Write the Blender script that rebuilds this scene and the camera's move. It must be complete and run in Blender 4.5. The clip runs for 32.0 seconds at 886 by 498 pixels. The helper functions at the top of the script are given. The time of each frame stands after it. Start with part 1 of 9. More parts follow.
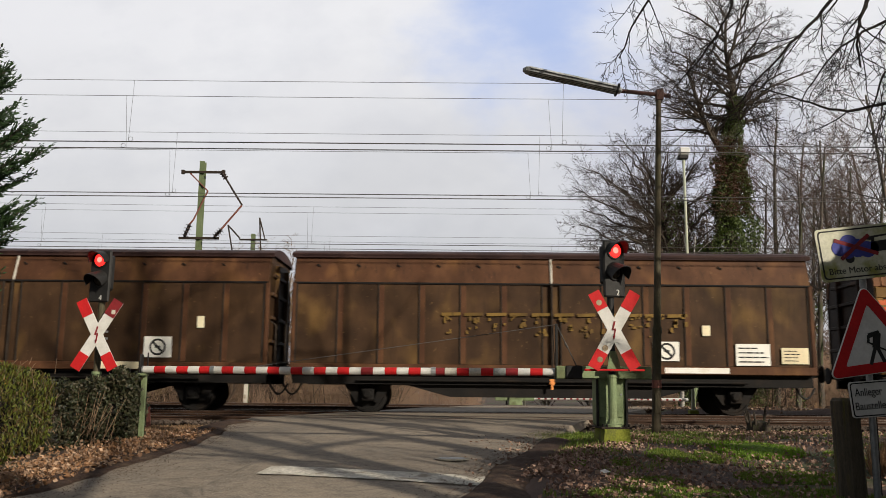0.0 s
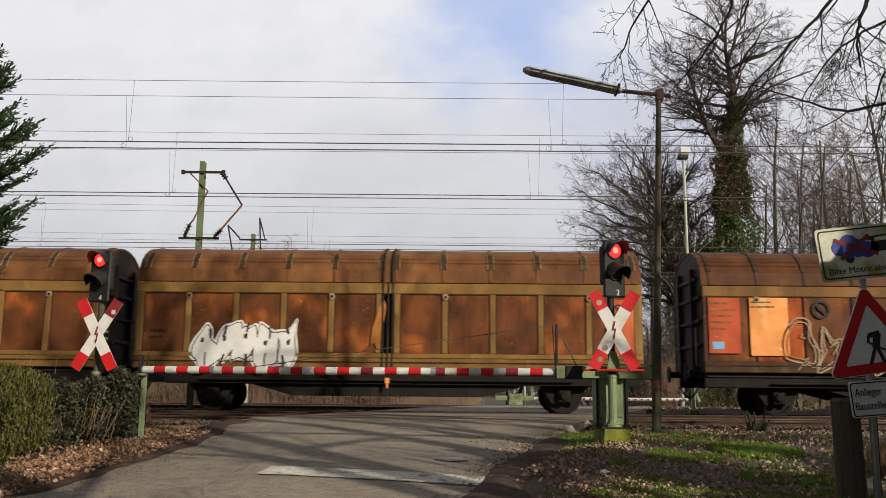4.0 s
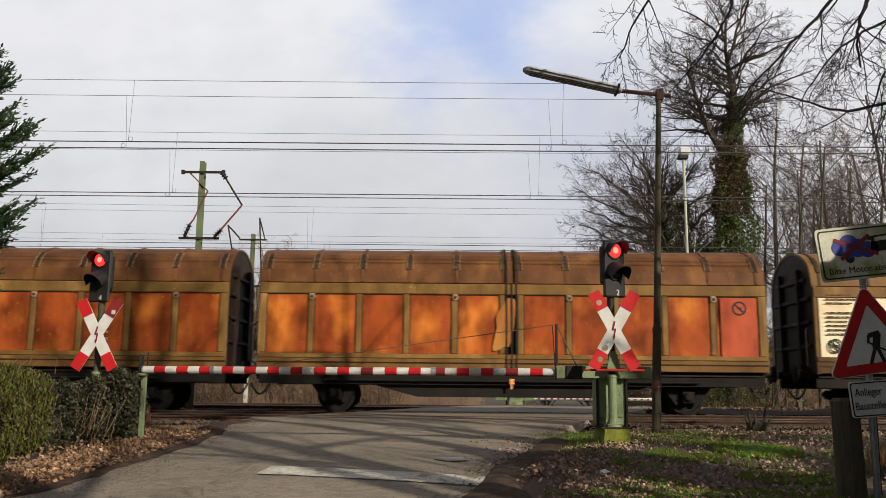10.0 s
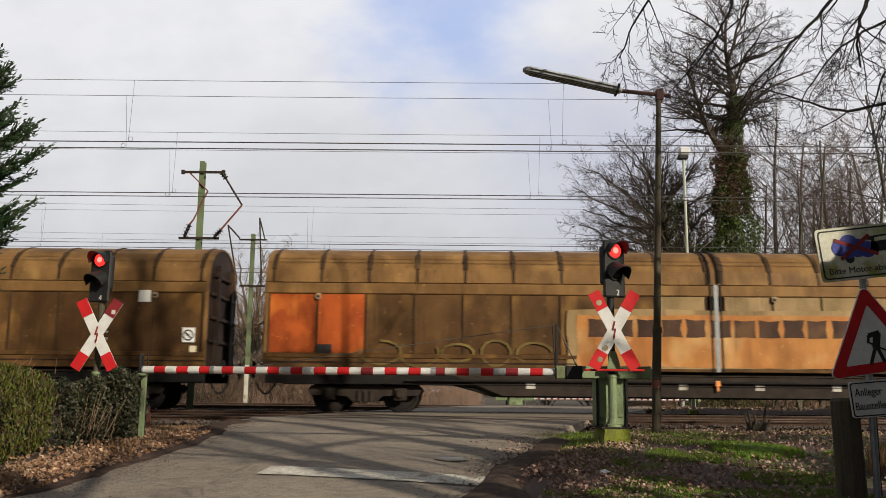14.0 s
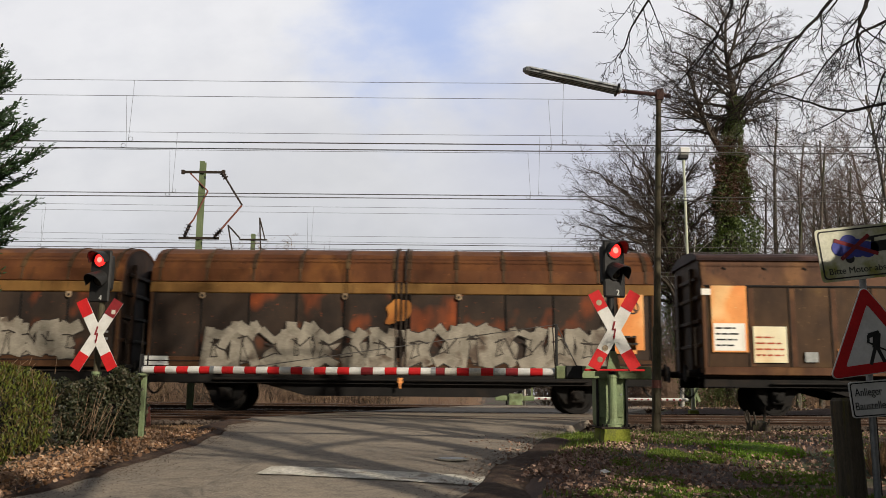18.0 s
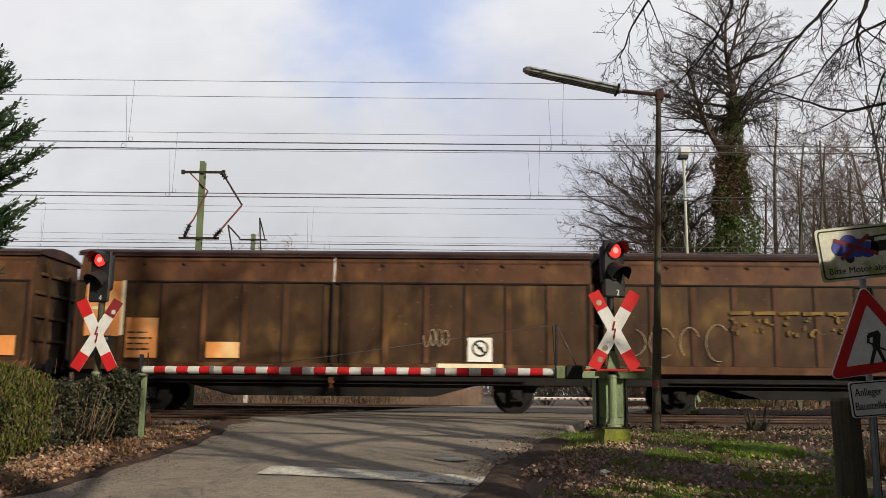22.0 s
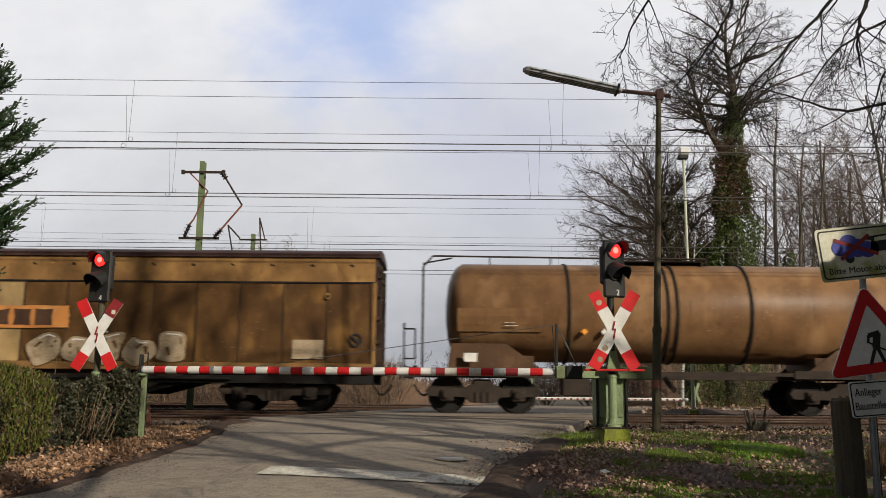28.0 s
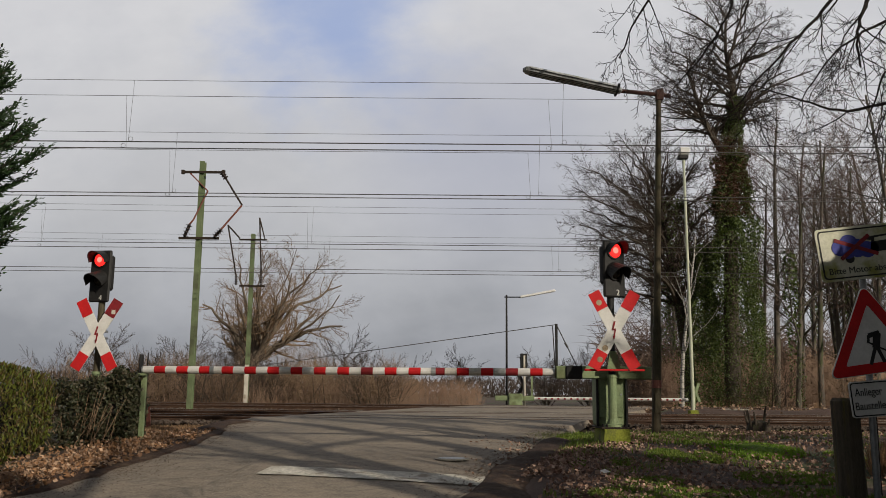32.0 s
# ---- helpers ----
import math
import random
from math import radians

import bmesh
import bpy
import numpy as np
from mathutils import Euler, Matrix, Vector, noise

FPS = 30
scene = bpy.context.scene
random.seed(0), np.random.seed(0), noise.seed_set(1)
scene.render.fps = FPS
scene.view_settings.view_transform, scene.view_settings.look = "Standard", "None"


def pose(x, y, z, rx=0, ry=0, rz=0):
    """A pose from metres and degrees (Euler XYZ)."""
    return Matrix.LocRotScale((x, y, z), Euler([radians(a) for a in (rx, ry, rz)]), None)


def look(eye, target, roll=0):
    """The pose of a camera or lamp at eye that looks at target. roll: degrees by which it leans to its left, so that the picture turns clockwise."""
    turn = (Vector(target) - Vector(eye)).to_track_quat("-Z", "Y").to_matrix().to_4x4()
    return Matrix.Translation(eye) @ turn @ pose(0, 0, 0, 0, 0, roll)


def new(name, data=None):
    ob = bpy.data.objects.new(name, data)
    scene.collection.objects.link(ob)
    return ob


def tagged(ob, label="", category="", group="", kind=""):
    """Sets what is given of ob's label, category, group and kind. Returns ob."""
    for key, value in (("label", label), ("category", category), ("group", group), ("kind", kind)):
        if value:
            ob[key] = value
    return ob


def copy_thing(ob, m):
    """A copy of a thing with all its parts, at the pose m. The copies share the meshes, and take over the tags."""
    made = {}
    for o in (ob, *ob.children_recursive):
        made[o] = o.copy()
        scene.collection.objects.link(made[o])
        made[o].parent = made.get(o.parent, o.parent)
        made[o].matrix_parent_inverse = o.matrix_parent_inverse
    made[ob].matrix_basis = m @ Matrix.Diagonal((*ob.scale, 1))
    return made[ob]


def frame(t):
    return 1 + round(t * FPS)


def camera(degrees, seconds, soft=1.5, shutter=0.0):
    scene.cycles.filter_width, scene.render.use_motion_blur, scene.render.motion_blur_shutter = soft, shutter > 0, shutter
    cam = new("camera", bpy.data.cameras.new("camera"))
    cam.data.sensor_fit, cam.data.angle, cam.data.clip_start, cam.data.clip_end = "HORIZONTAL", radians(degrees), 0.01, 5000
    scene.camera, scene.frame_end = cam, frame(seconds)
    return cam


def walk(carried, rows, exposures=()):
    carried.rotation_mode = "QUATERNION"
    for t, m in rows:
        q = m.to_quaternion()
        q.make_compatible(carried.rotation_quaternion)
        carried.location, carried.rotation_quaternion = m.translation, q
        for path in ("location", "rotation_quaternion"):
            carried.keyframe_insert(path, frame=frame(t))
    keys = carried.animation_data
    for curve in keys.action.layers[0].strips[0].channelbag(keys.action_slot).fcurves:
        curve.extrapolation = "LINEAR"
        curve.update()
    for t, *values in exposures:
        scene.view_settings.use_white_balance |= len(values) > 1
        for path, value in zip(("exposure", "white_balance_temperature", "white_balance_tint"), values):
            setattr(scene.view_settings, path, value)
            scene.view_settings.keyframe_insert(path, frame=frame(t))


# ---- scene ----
# ---- camera ----
cam = camera(54.0, 32.0, soft=0.8, shutter=0.2)
EYE = Vector((0.0, 0.0, 0.5))
AIM = EYE + Vector((-0.01205, 0.98651, 0.16325)) * 50.0
walk(cam, [(0.0, look(EYE, AIM, 0.54)), (32.0, look(EYE, AIM, 0.54))],
     exposures=[(0.0, 0.0), (28.4, 0.0), (29.0, -0.08), (29.5, -0.24), (30.0, -0.37), (32.0, -0.40)])

# ---- world, sun, exposure ----
SUN_DIR = Vector((0.62, -0.70, 0.40)).normalized()
world = bpy.data.worlds.new("sky")
scene.world = world
world.use_nodes = True
wn, wl = world.node_tree.nodes, world.node_tree.links
wn.clear()
w_out = wn.new("ShaderNodeOutputWorld")
w_bg = wn.new("ShaderNodeBackground")
w_sky = wn.new("ShaderNodeTexSky")
w_sky.sky_type = "NISHITA"
w_sky.sun_disc = False
w_sky.sun_elevation = math.asin(SUN_DIR.z)
w_sky.sun_rotation = math.atan2(SUN_DIR.x, SUN_DIR.y)
w_sky.air_density, w_sky.dust_density = 1.0, 2.5
w_mix = wn.new("ShaderNodeMix")
w_mix.data_type = "RGBA"
w_mix.inputs["Factor"].default_value = 0.72
w_mix.inputs["B"].default_value = (5.6, 5.8, 6.2, 1)
wl.new(w_sky.outputs["Color"], w_mix.inputs["A"])
wl.new(w_mix.outputs["Result"], w_bg.inputs["Color"])
w_bg.inputs["Strength"].default_value = 0.042
wl.new(w_bg.outputs["Background"], w_out.inputs["Surface"])

sun_data = bpy.data.lights.new("sun", "SUN")
sun_data.energy, sun_data.angle, sun_data.color = 5.0, radians(0.6), (1.0, 0.90, 0.75)
sun = new("sun", sun_data)
sun.matrix_world = look(SUN_DIR * 60.0, (0, 0, 0))


# ---- node helpers and materials ----
def shader(name):
    m = bpy.data.materials.new(name)
    m.use_nodes = True
    n, l = m.node_tree.nodes, m.node_tree.links
    n.clear()
    out = n.new("ShaderNodeOutputMaterial")
    b = n.new("ShaderNodeBsdfPrincipled")
    l.new(b.outputs["BSDF"], out.inputs["Surface"])
    return m, n, l, b


def col(c):
    return (*c, 1.0) if len(c) == 3 else c


def coords(n, l, stretch=(1, 1, 1), spread=17.0):
    """Object-space coordinates, shifted by the object's own random number."""
    tc = n.new("ShaderNodeTexCoord")
    info = n.new("ShaderNodeObjectInfo")
    mul = n.new("ShaderNodeMath")
    mul.operation = "MULTIPLY"
    mul.inputs[1].default_value = spread
    l.new(info.outputs["Random"], mul.inputs[0])
    mp = n.new("ShaderNodeMapping")
    mp.inputs["Scale"].default_value = stretch
    l.new(tc.outputs["Object"], mp.inputs["Vector"])
    l.new(mul.outputs[0], mp.inputs["Location"])
    return mp.outputs["Vector"], info.outputs["Random"]


def noise_fac(n, l, vec, scale, detail=6.0, lo=0.35, hi=0.65, rough=0.55):
    t = n.new("ShaderNodeTexNoise")
    t.inputs["Scale"].default_value = scale
    t.inputs["Detail"].default_value = detail
    t.inputs["Roughness"].default_value = rough
    l.new(vec, t.inputs["Vector"])
    r = n.new("ShaderNodeMapRange")
    r.inputs["From Min"].default_value, r.inputs["From Max"].default_value = lo, hi
    l.new(t.outputs["Fac"], r.inputs["Value"])
    return r.outputs["Result"], t.outputs["Fac"]


def mixc(n, l, fac, a, b, blend="MIX"):
    m = n.new("ShaderNodeMix")
    m.data_type, m.blend_type = "RGBA", blend
    for key, v in (("Factor", fac), ("A", a), ("B", b)):
        if isinstance(v, (tuple, list)):
            m.inputs[key].default_value = col(v)
        elif isinstance(v, (int, float)):
            m.inputs[key].default_value = v
        else:
            l.new(v, m.inputs[key])
    return m.outputs["Result"]


def times(n, l, a, k):
    m = n.new("ShaderNodeMath")
    m.operation = "MULTIPLY"
    l.new(a, m.inputs[0])
    m.inputs[1].default_value = k
    return m.outputs[0]


def bumped(n, l, b, height, strength, dist=0.02):
    bp = n.new("ShaderNodeBump")
    bp.inputs["Strength"].default_value = strength
    bp.inputs["Distance"].default_value = dist
    l.new(height, bp.inputs["Height"])
    l.new(bp.outputs["Normal"], b.inputs["Normal"])


def surf(name, c1, c2, rough=0.7, metal=0.0, scale=2.0, fine=35.0, bump=0.25, dist=0.01, stretch=(1, 1, 1), grain=0.35, c3=None, s3=0.7, spread=17.0):
    """Two-scale mottled surface: c1 and c2 in patches, fine grain, c3 as wider stains."""
    m, n, l, b = shader(name)
    vec, rnd = coords(n, l, stretch, spread)
    f1, _ = noise_fac(n, l, vec, scale)
    f2, raw2 = noise_fac(n, l, vec, fine, 4.0, 0.3, 0.7)
    c = mixc(n, l, f1, c1, c2)
    if c3:
        f3, _ = noise_fac(n, l, vec, s3, 5.0, 0.52, 0.66)
        c = mixc(n, l, f3, c, c3)
    g = tuple(1.0 - grain for _ in range(3))
    c = mixc(n, l, mixc(n, l, f2, (0, 0, 0), (1, 1, 1)), mixc(n, l, 1.0, c, g, "MULTIPLY"), c)
    l.new(c, b.inputs["Base Color"])
    b.inputs["Roughness"].default_value, b.inputs["Metallic"].default_value = rough, metal
    b.inputs["Specular IOR Level"].default_value = 0.5 if rough < 0.55 else 0.25
    bumped(n, l, b, raw2, bump, dist)
    return m


def leafy(name, colours, rough=0.6, through_light=0.25):
    """Foliage: each leaf takes its own tint."""
    m, n, l, b = shader(name)
    g = n.new("ShaderNodeNewGeometry")
    r = n.new("ShaderNodeValToRGB")
    r.color_ramp.interpolation = "LINEAR"
    els = r.color_ramp.elements
    for i, c in enumerate(colours):
        e = els[i] if i < 2 else els.new(0.5)
        e.color = col(c)
    for i, e in enumerate(els):
        e.position = i / (len(colours) - 1)
    l.new(g.outputs["Random Per Island"], r.inputs["Fac"])
    l.new(r.outputs["Color"], b.inputs["Base Color"])
    b.inputs["Roughness"].default_value = rough
    if through_light:
        out = [x for x in n if x.type == "OUTPUT_MATERIAL"][0]
        tr = n.new("ShaderNodeBsdfTranslucent")
        l.new(r.outputs["Color"], tr.inputs["Color"])
        mx = n.new("ShaderNodeMixShader")
        mx.inputs["Fac"].default_value = through_light
        l.new(b.outputs["BSDF"], mx.inputs[1])
        l.new(tr.outputs["BSDF"], mx.inputs[2])
        l.new(mx.outputs["Shader"], out.inputs["Surface"])
    return m


def wagon_paint(name, c1, c2, patch, grime=(0.018, 0.014, 0.011), patch_amount=0.5, streak=0.6, rough=0.58, smoke=0.45):
    """Old wagon paint: two faded tones, soft sun-bleached or rusty clouds, soot drifts, a few drips, chips and scratches."""
    m, n, l, b = shader(name)
    c1, c2, patch = (tuple(min(0.82, 1.14 * q) for q in k) for k in (c1, c2, patch))
    vec, rnd = coords(n, l, (1, 1, 1), 31.0)
    f1, _ = noise_fac(n, l, vec, 1.1, 5.0)
    c = mixc(n, l, f1, c1, c2)
    v1, _ = coords(n, l, (1.0, 1.0, 0.75), 31.0)
    f2, _ = noise_fac(n, l, v1, 1.25, 2.5, 0.63 - 0.2 * patch_amount, 0.83 - 0.2 * patch_amount, 0.45)
    c = mixc(n, l, f2, c, patch)
    # broad drifts of soot, soft at their edges
    v3, _ = coords(n, l, (1.0, 1.0, 0.55), 57.0)
    f5, _ = noise_fac(n, l, v3, 1.7, 3.0, 0.40, 0.70, 0.5)
    c = mixc(n, l, times(n, l, f5, min(0.95, smoke * 1.25)), c, tuple(0.32 * q for q in c1))
    # drips, each thin and long, in places only
    v2, _ = coords(n, l, (6.0, 6.0, 0.30), 31.0)
    f3, _ = noise_fac(n, l, v2, 2.2, 3.0, 0.56, 0.74)
    f7, _ = noise_fac(n, l, vec, 0.9, 2.0, 0.42, 0.62)
    dm = n.new("ShaderNodeMath")
    dm.operation = "MULTIPLY"
    l.new(f3, dm.inputs[0])
    l.new(f7, dm.inputs[1])
    c = mixc(n, l, times(n, l, dm.outputs[0], streak), c, grime)
    # chips and grit
    f4, raw4 = noise_fac(n, l, vec, 26.0, 5.0, 0.60, 0.72)
    c = mixc(n, l, times(n, l, f4, 0.40), c, tuple(0.5 * q for q in c1))
    f8, _ = noise_fac(n, l, vec, 11.0, 4.0, 0.66, 0.74)
    c = mixc(n, l, times(n, l, f8, 0.45), c, tuple(min(0.8, 1.5 * q + 0.01) for q in patch))
    l.new(c, b.inputs["Base Color"])
    b.inputs["Specular IOR Level"].default_value = 0.12
    b.inputs["Roughness"].default_value = rough
    f9, raw9 = noise_fac(n, l, vec, 2.4, 2.0, 0.2, 0.8)
    bumped(n, l, b, raw9, 0.35, 0.03)
    return m


def glow(name, c, strength, base=(0.3, 0.02, 0.02)):
    m, n, l, b = shader(name)
    b.inputs["Base Color"].default_value = col(base)
    b.inputs["Emission Color"].default_value = col(c)
    b.inputs["Emission Strength"].default_value = strength
    b.inputs["Roughness"].default_value = 0.25
    return m


M = {}
M["paint_white"] = surf("worn_road_paint", (0.74, 0.70, 0.61), (0.58, 0.54, 0.45), 0.85, scale=4, fine=28, grain=0.5, bump=0.4, c3=(0.32, 0.27, 0.21), s3=4.5)
M["ballast"] = surf("ballast_stone", (0.075, 0.055, 0.042), (0.15, 0.115, 0.09), 0.95, scale=5, fine=60, bump=0.8, dist=0.02, grain=0.5)
M["rust"] = surf("rail_rust", (0.045, 0.024, 0.015), (0.075, 0.040, 0.024), 0.8, scale=4, fine=60, grain=0.4)
M["railhead"] = surf("rail_running_face", (0.42, 0.40, 0.38), (0.30, 0.27, 0.24), 0.35, 0.9, scale=3, fine=50, bump=0.05)
M["concrete"] = surf("concrete", (0.30, 0.28, 0.24), (0.22, 0.21, 0.18), 0.9, scale=2.5, fine=45, grain=0.35)
M["moss_concrete"] = surf("mossy_concrete", (0.16, 0.19, 0.022), (0.23, 0.25, 0.035), 0.9, scale=5, fine=40, grain=0.4, c3=(0.10, 0.09, 0.055), s3=4)
M["iron_black"] = surf("underframe_black", (0.006, 0.0055, 0.005), (0.012, 0.010, 0.009), 0.8, 0.0, scale=2, fine=40, grain=0.4, c3=(0.020, 0.014, 0.010), s3=1.5)
M["iron_brown"] = surf("dusty_iron", (0.024, 0.018, 0.014), (0.045, 0.032, 0.023), 0.8, 0.1, scale=3, fine=40, grain=0.4)
M["green"] = surf("pale_green_paint", (0.185, 0.245, 0.125), (0.245, 0.30, 0.16), 0.6, scale=3, fine=40, grain=0.25, c3=(0.13, 0.15, 0.07), s3=2.2)
M["green_mast"] = surf("mast_green", (0.115, 0.155, 0.075), (0.165, 0.205, 0.11), 0.65, scale=2, fine=30, grain=0.35, c3=(0.085, 0.095, 0.055), s3=1.4)
M["pole_olive"] = surf("olive_brown_pole", (0.062, 0.058, 0.030), (0.095, 0.075, 0.048), 0.7, scale=3, fine=40, grain=0.35, stretch=(1, 1, 0.3))
M["sig_black"] = surf("signal_black", (0.013, 0.013, 0.013), (0.024, 0.023, 0.022), 0.6, scale=4, fine=50, grain=0.3)
M["white"] = surf("weathered_white", (0.66, 0.65, 0.62), (0.55, 0.54, 0.50), 0.55, scale=5, fine=40, grain=0.15, bump=0.05)
M["white_dirty"] = surf("stained_white", (0.50, 0.47, 0.41), (0.62, 0.58, 0.50), 0.7, scale=3, fine=30, grain=0.3, c3=(0.26, 0.21, 0.15), s3=2.0)
M["red"] = surf("signal_red", (0.56, 0.014, 0.016), (0.46, 0.013, 0.015), 0.7, scale=5, fine=40, grain=0.2, bump=0.05)
M["red_dark"] = surf("faded_dark_red", (0.16, 0.018, 0.022), (0.26, 0.020, 0.024), 0.6, scale=9, fine=40, grain=0.3)
M["grey_film"] = surf("greyed_film", (0.36, 0.37, 0.36), (0.27, 0.28, 0.27), 0.6, scale=9, fine=40, grain=0.3)
M["black"] = surf("black_print", (0.014, 0.014, 0.014), (0.025, 0.024, 0.023), 0.6, scale=5, fine=40, grain=0.2, bump=0.05)
M["blue"] = surf("faded_blue_print", (0.035, 0.045, 0.24), (0.05, 0.06, 0.30), 0.55, scale=8, fine=40, grain=0.2, bump=0.05)
M["sign_cream"] = surf("mossy_sign_sheet", (0.62, 0.61, 0.50), (0.50, 0.50, 0.36), 0.55, scale=4, fine=40, grain=0.2, bump=0.05, c3=(0.27, 0.28, 0.075), s3=3.2)
M["glow_red"] = glow("lit_red_lens", (1.0, 0.022, 0.018), 2.4)
M["glow_core"] = glow("lit_red_core", (1.0, 0.16, 0.12), 3.0)
M["lens_dark"] = surf("unlit_amber_lens", (0.030, 0.024, 0.020), (0.045, 0.036, 0.030), 0.2, scale=20, fine=60, bump=0.05)
M["wood_dark"] = surf("dark_weathered_wood", (0.040, 0.032, 0.024), (0.066, 0.052, 0.038), 0.85, scale=5, fine=50, stretch=(6, 6, 0.6), grain=0.45, bump=0.5, c3=(0.065, 0.068, 0.022), s3=2)
M["wood_post"] = surf("mossy_grey_wood", (0.085, 0.070, 0.050), (0.14, 0.112, 0.078), 0.85, scale=5, fine=50, stretch=(6, 6, 0.6), grain=0.45, bump=0.6, c3=(0.12, 0.105, 0.03), s3=2.5)
M["bark"] = surf("bark_grey_brown", (0.060, 0.048, 0.038), (0.098, 0.078, 0.058), 0.9, scale=4, fine=30, stretch=(2, 2, 0.5), grain=0.45, bump=0.7, dist=0.02)
M["twig"] = surf("twig_brown", (0.046, 0.034, 0.026), (0.078, 0.056, 0.042), 0.9, scale=1.2, fine=10, grain=0.3, bump=0.1)
M["twig_tan"] = surf("twig_tan", (0.27, 0.185, 0.115), (0.19, 0.125, 0.078), 0.9, scale=0.5, fine=6, grain=0.3, bump=0.1)
M["twig_wood"] = surf("wood_twig_rosy", (0.105, 0.072, 0.058), (0.165, 0.118, 0.095), 0.9, scale=0.6, fine=8, grain=0.3, bump=0.1)
M["bark_grey"] = surf("bark_pale_grey", (0.10, 0.086, 0.072), (0.17, 0.145, 0.12), 0.9, scale=3, fine=24, stretch=(2, 2, 0.5), grain=0.4, bump=0.5, c3=(0.07, 0.08, 0.035), s3=1.5)
M["bark_tan"] = surf("bark_tan_grey", (0.14, 0.108, 0.080), (0.22, 0.175, 0.13), 0.9, scale=3, fine=24, stretch=(2, 2, 0.5), grain=0.4, bump=0.5)
M["thicket"] = surf("rusty_undergrowth", (0.19, 0.118, 0.080), (0.30, 0.205, 0.145), 0.9, scale=0.35, fine=6, grain=0.35, bump=0.1)
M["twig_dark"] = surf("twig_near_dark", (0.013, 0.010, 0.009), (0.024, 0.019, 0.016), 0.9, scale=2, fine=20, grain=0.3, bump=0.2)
M["birch"] = surf("birch_bark", (0.55, 0.53, 0.48), (0.42, 0.40, 0.36), 0.8, scale=2, fine=9, stretch=(1, 1, 3), grain=0.6, c3=(0.06, 0.05, 0.045), s3=3.0)
M["wire"] = surf("dull_copper_wire", (0.090, 0.085, 0.080), (0.13, 0.12, 0.11), 0.6, 0.4, scale=0.4, fine=5, bump=0.0)
M["galv"] = surf("galvanised_steel", (0.33, 0.34, 0.34), (0.25, 0.26, 0.26), 0.5, 0.6, scale=6, fine=40, grain=0.25, bump=0.05)
M["arm_brown"] = surf("dark_red_brown_arm", (0.07, 0.032, 0.026), (0.10, 0.045, 0.035), 0.7, scale=4, fine=30)
M["pole_white"] = surf("white_pole_paint", (0.52, 0.54, 0.42), (0.40, 0.43, 0.31), 0.5, scale=2, fine=30, grain=0.15, bump=0.03)
M["lamp_shell"] = surf("grimy_lamp_shell", (0.50, 0.52, 0.53), (0.34, 0.36, 0.37), 0.45, scale=3, fine=30, grain=0.3, c3=(0.26, 0.27, 0.18), s3=3)
M["porcelain"] = surf("brown_insulator", (0.030, 0.022, 0.020), (0.045, 0.03, 0.027), 0.3, scale=8, fine=40, bump=0.02)
M["rail_red"] = surf("red_oxide_strut", (0.17, 0.055, 0.042), (0.22, 0.09, 0.07), 0.7, scale=3, fine=30)
M["creeper"] = surf("dead_creeper", (0.085, 0.042, 0.028), (0.13, 0.065, 0.045), 0.9, scale=3, fine=30)
M["hedge"] = leafy("hedge_leaf", [(0.014, 0.024, 0.005), (0.060, 0.080, 0.010), (0.105, 0.068, 0.018), (0.125, 0.150, 0.018)], 0.6, 0.3)
M["ivy"] = leafy("ivy_leaf", [(0.010, 0.015, 0.006), (0.024, 0.034, 0.012), (0.042, 0.050, 0.018), (0.065, 0.05, 0.028)], 0.55, 0.12)
M["ivy_tree"] = leafy("tree_ivy_leaf", [(0.022, 0.037, 0.008), (0.055, 0.085, 0.016), (0.095, 0.130, 0.024)], 0.45, 0.25)
M["conifer"] = leafy("conifer_spray", [(0.008, 0.022, 0.008), (0.016, 0.042, 0.012), (0.030, 0.065, 0.016)], 0.6, 0.15)
M["litter"] = leafy("dry_leaf", [(0.055, 0.028, 0.015), (0.22, 0.115, 0.055), (0.56, 0.38, 0.25), (0.10, 0.048, 0.024), (0.33, 0.18, 0.09)], 0.8, 0.15)
M["litter_dim"] = leafy("damp_leaf", [(0.085, 0.042, 0.026), (0.17, 0.095, 0.055), (0.30, 0.19, 0.12), (0.38, 0.27, 0.18)], 0.8, 0.1)
M["litter_verge"] = leafy("pinkish_leaf", [(0.075, 0.038, 0.026), (0.22, 0.125, 0.085), (0.46, 0.32, 0.24), (0.13, 0.066, 0.045), (0.36, 0.23, 0.165)], 0.8, 0.1)
M["grass"] = leafy("grass_blade", [(0.055, 0.11, 0.012), (0.10, 0.18, 0.016), (0.16, 0.24, 0.026), (0.19, 0.21, 0.04)], 0.6, 0.35)
M["moss"] = leafy("bright_moss", [(0.13, 0.25, 0.012), (0.20, 0.34, 0.018), (0.11, 0.19, 0.012)], 0.7, 0.3)
M["straw"] = leafy("dead_reed", [(0.25, 0.15, 0.072), (0.38, 0.25, 0.13), (0.15, 0.09, 0.048), (0.30, 0.17, 0.09)], 0.8, 0.25)
M["glass_lamp"] = surf("milky_lamp_cover", (0.80, 0.80, 0.78), (0.72, 0.72, 0.70), 0.3, scale=4, fine=30, bump=0.02)
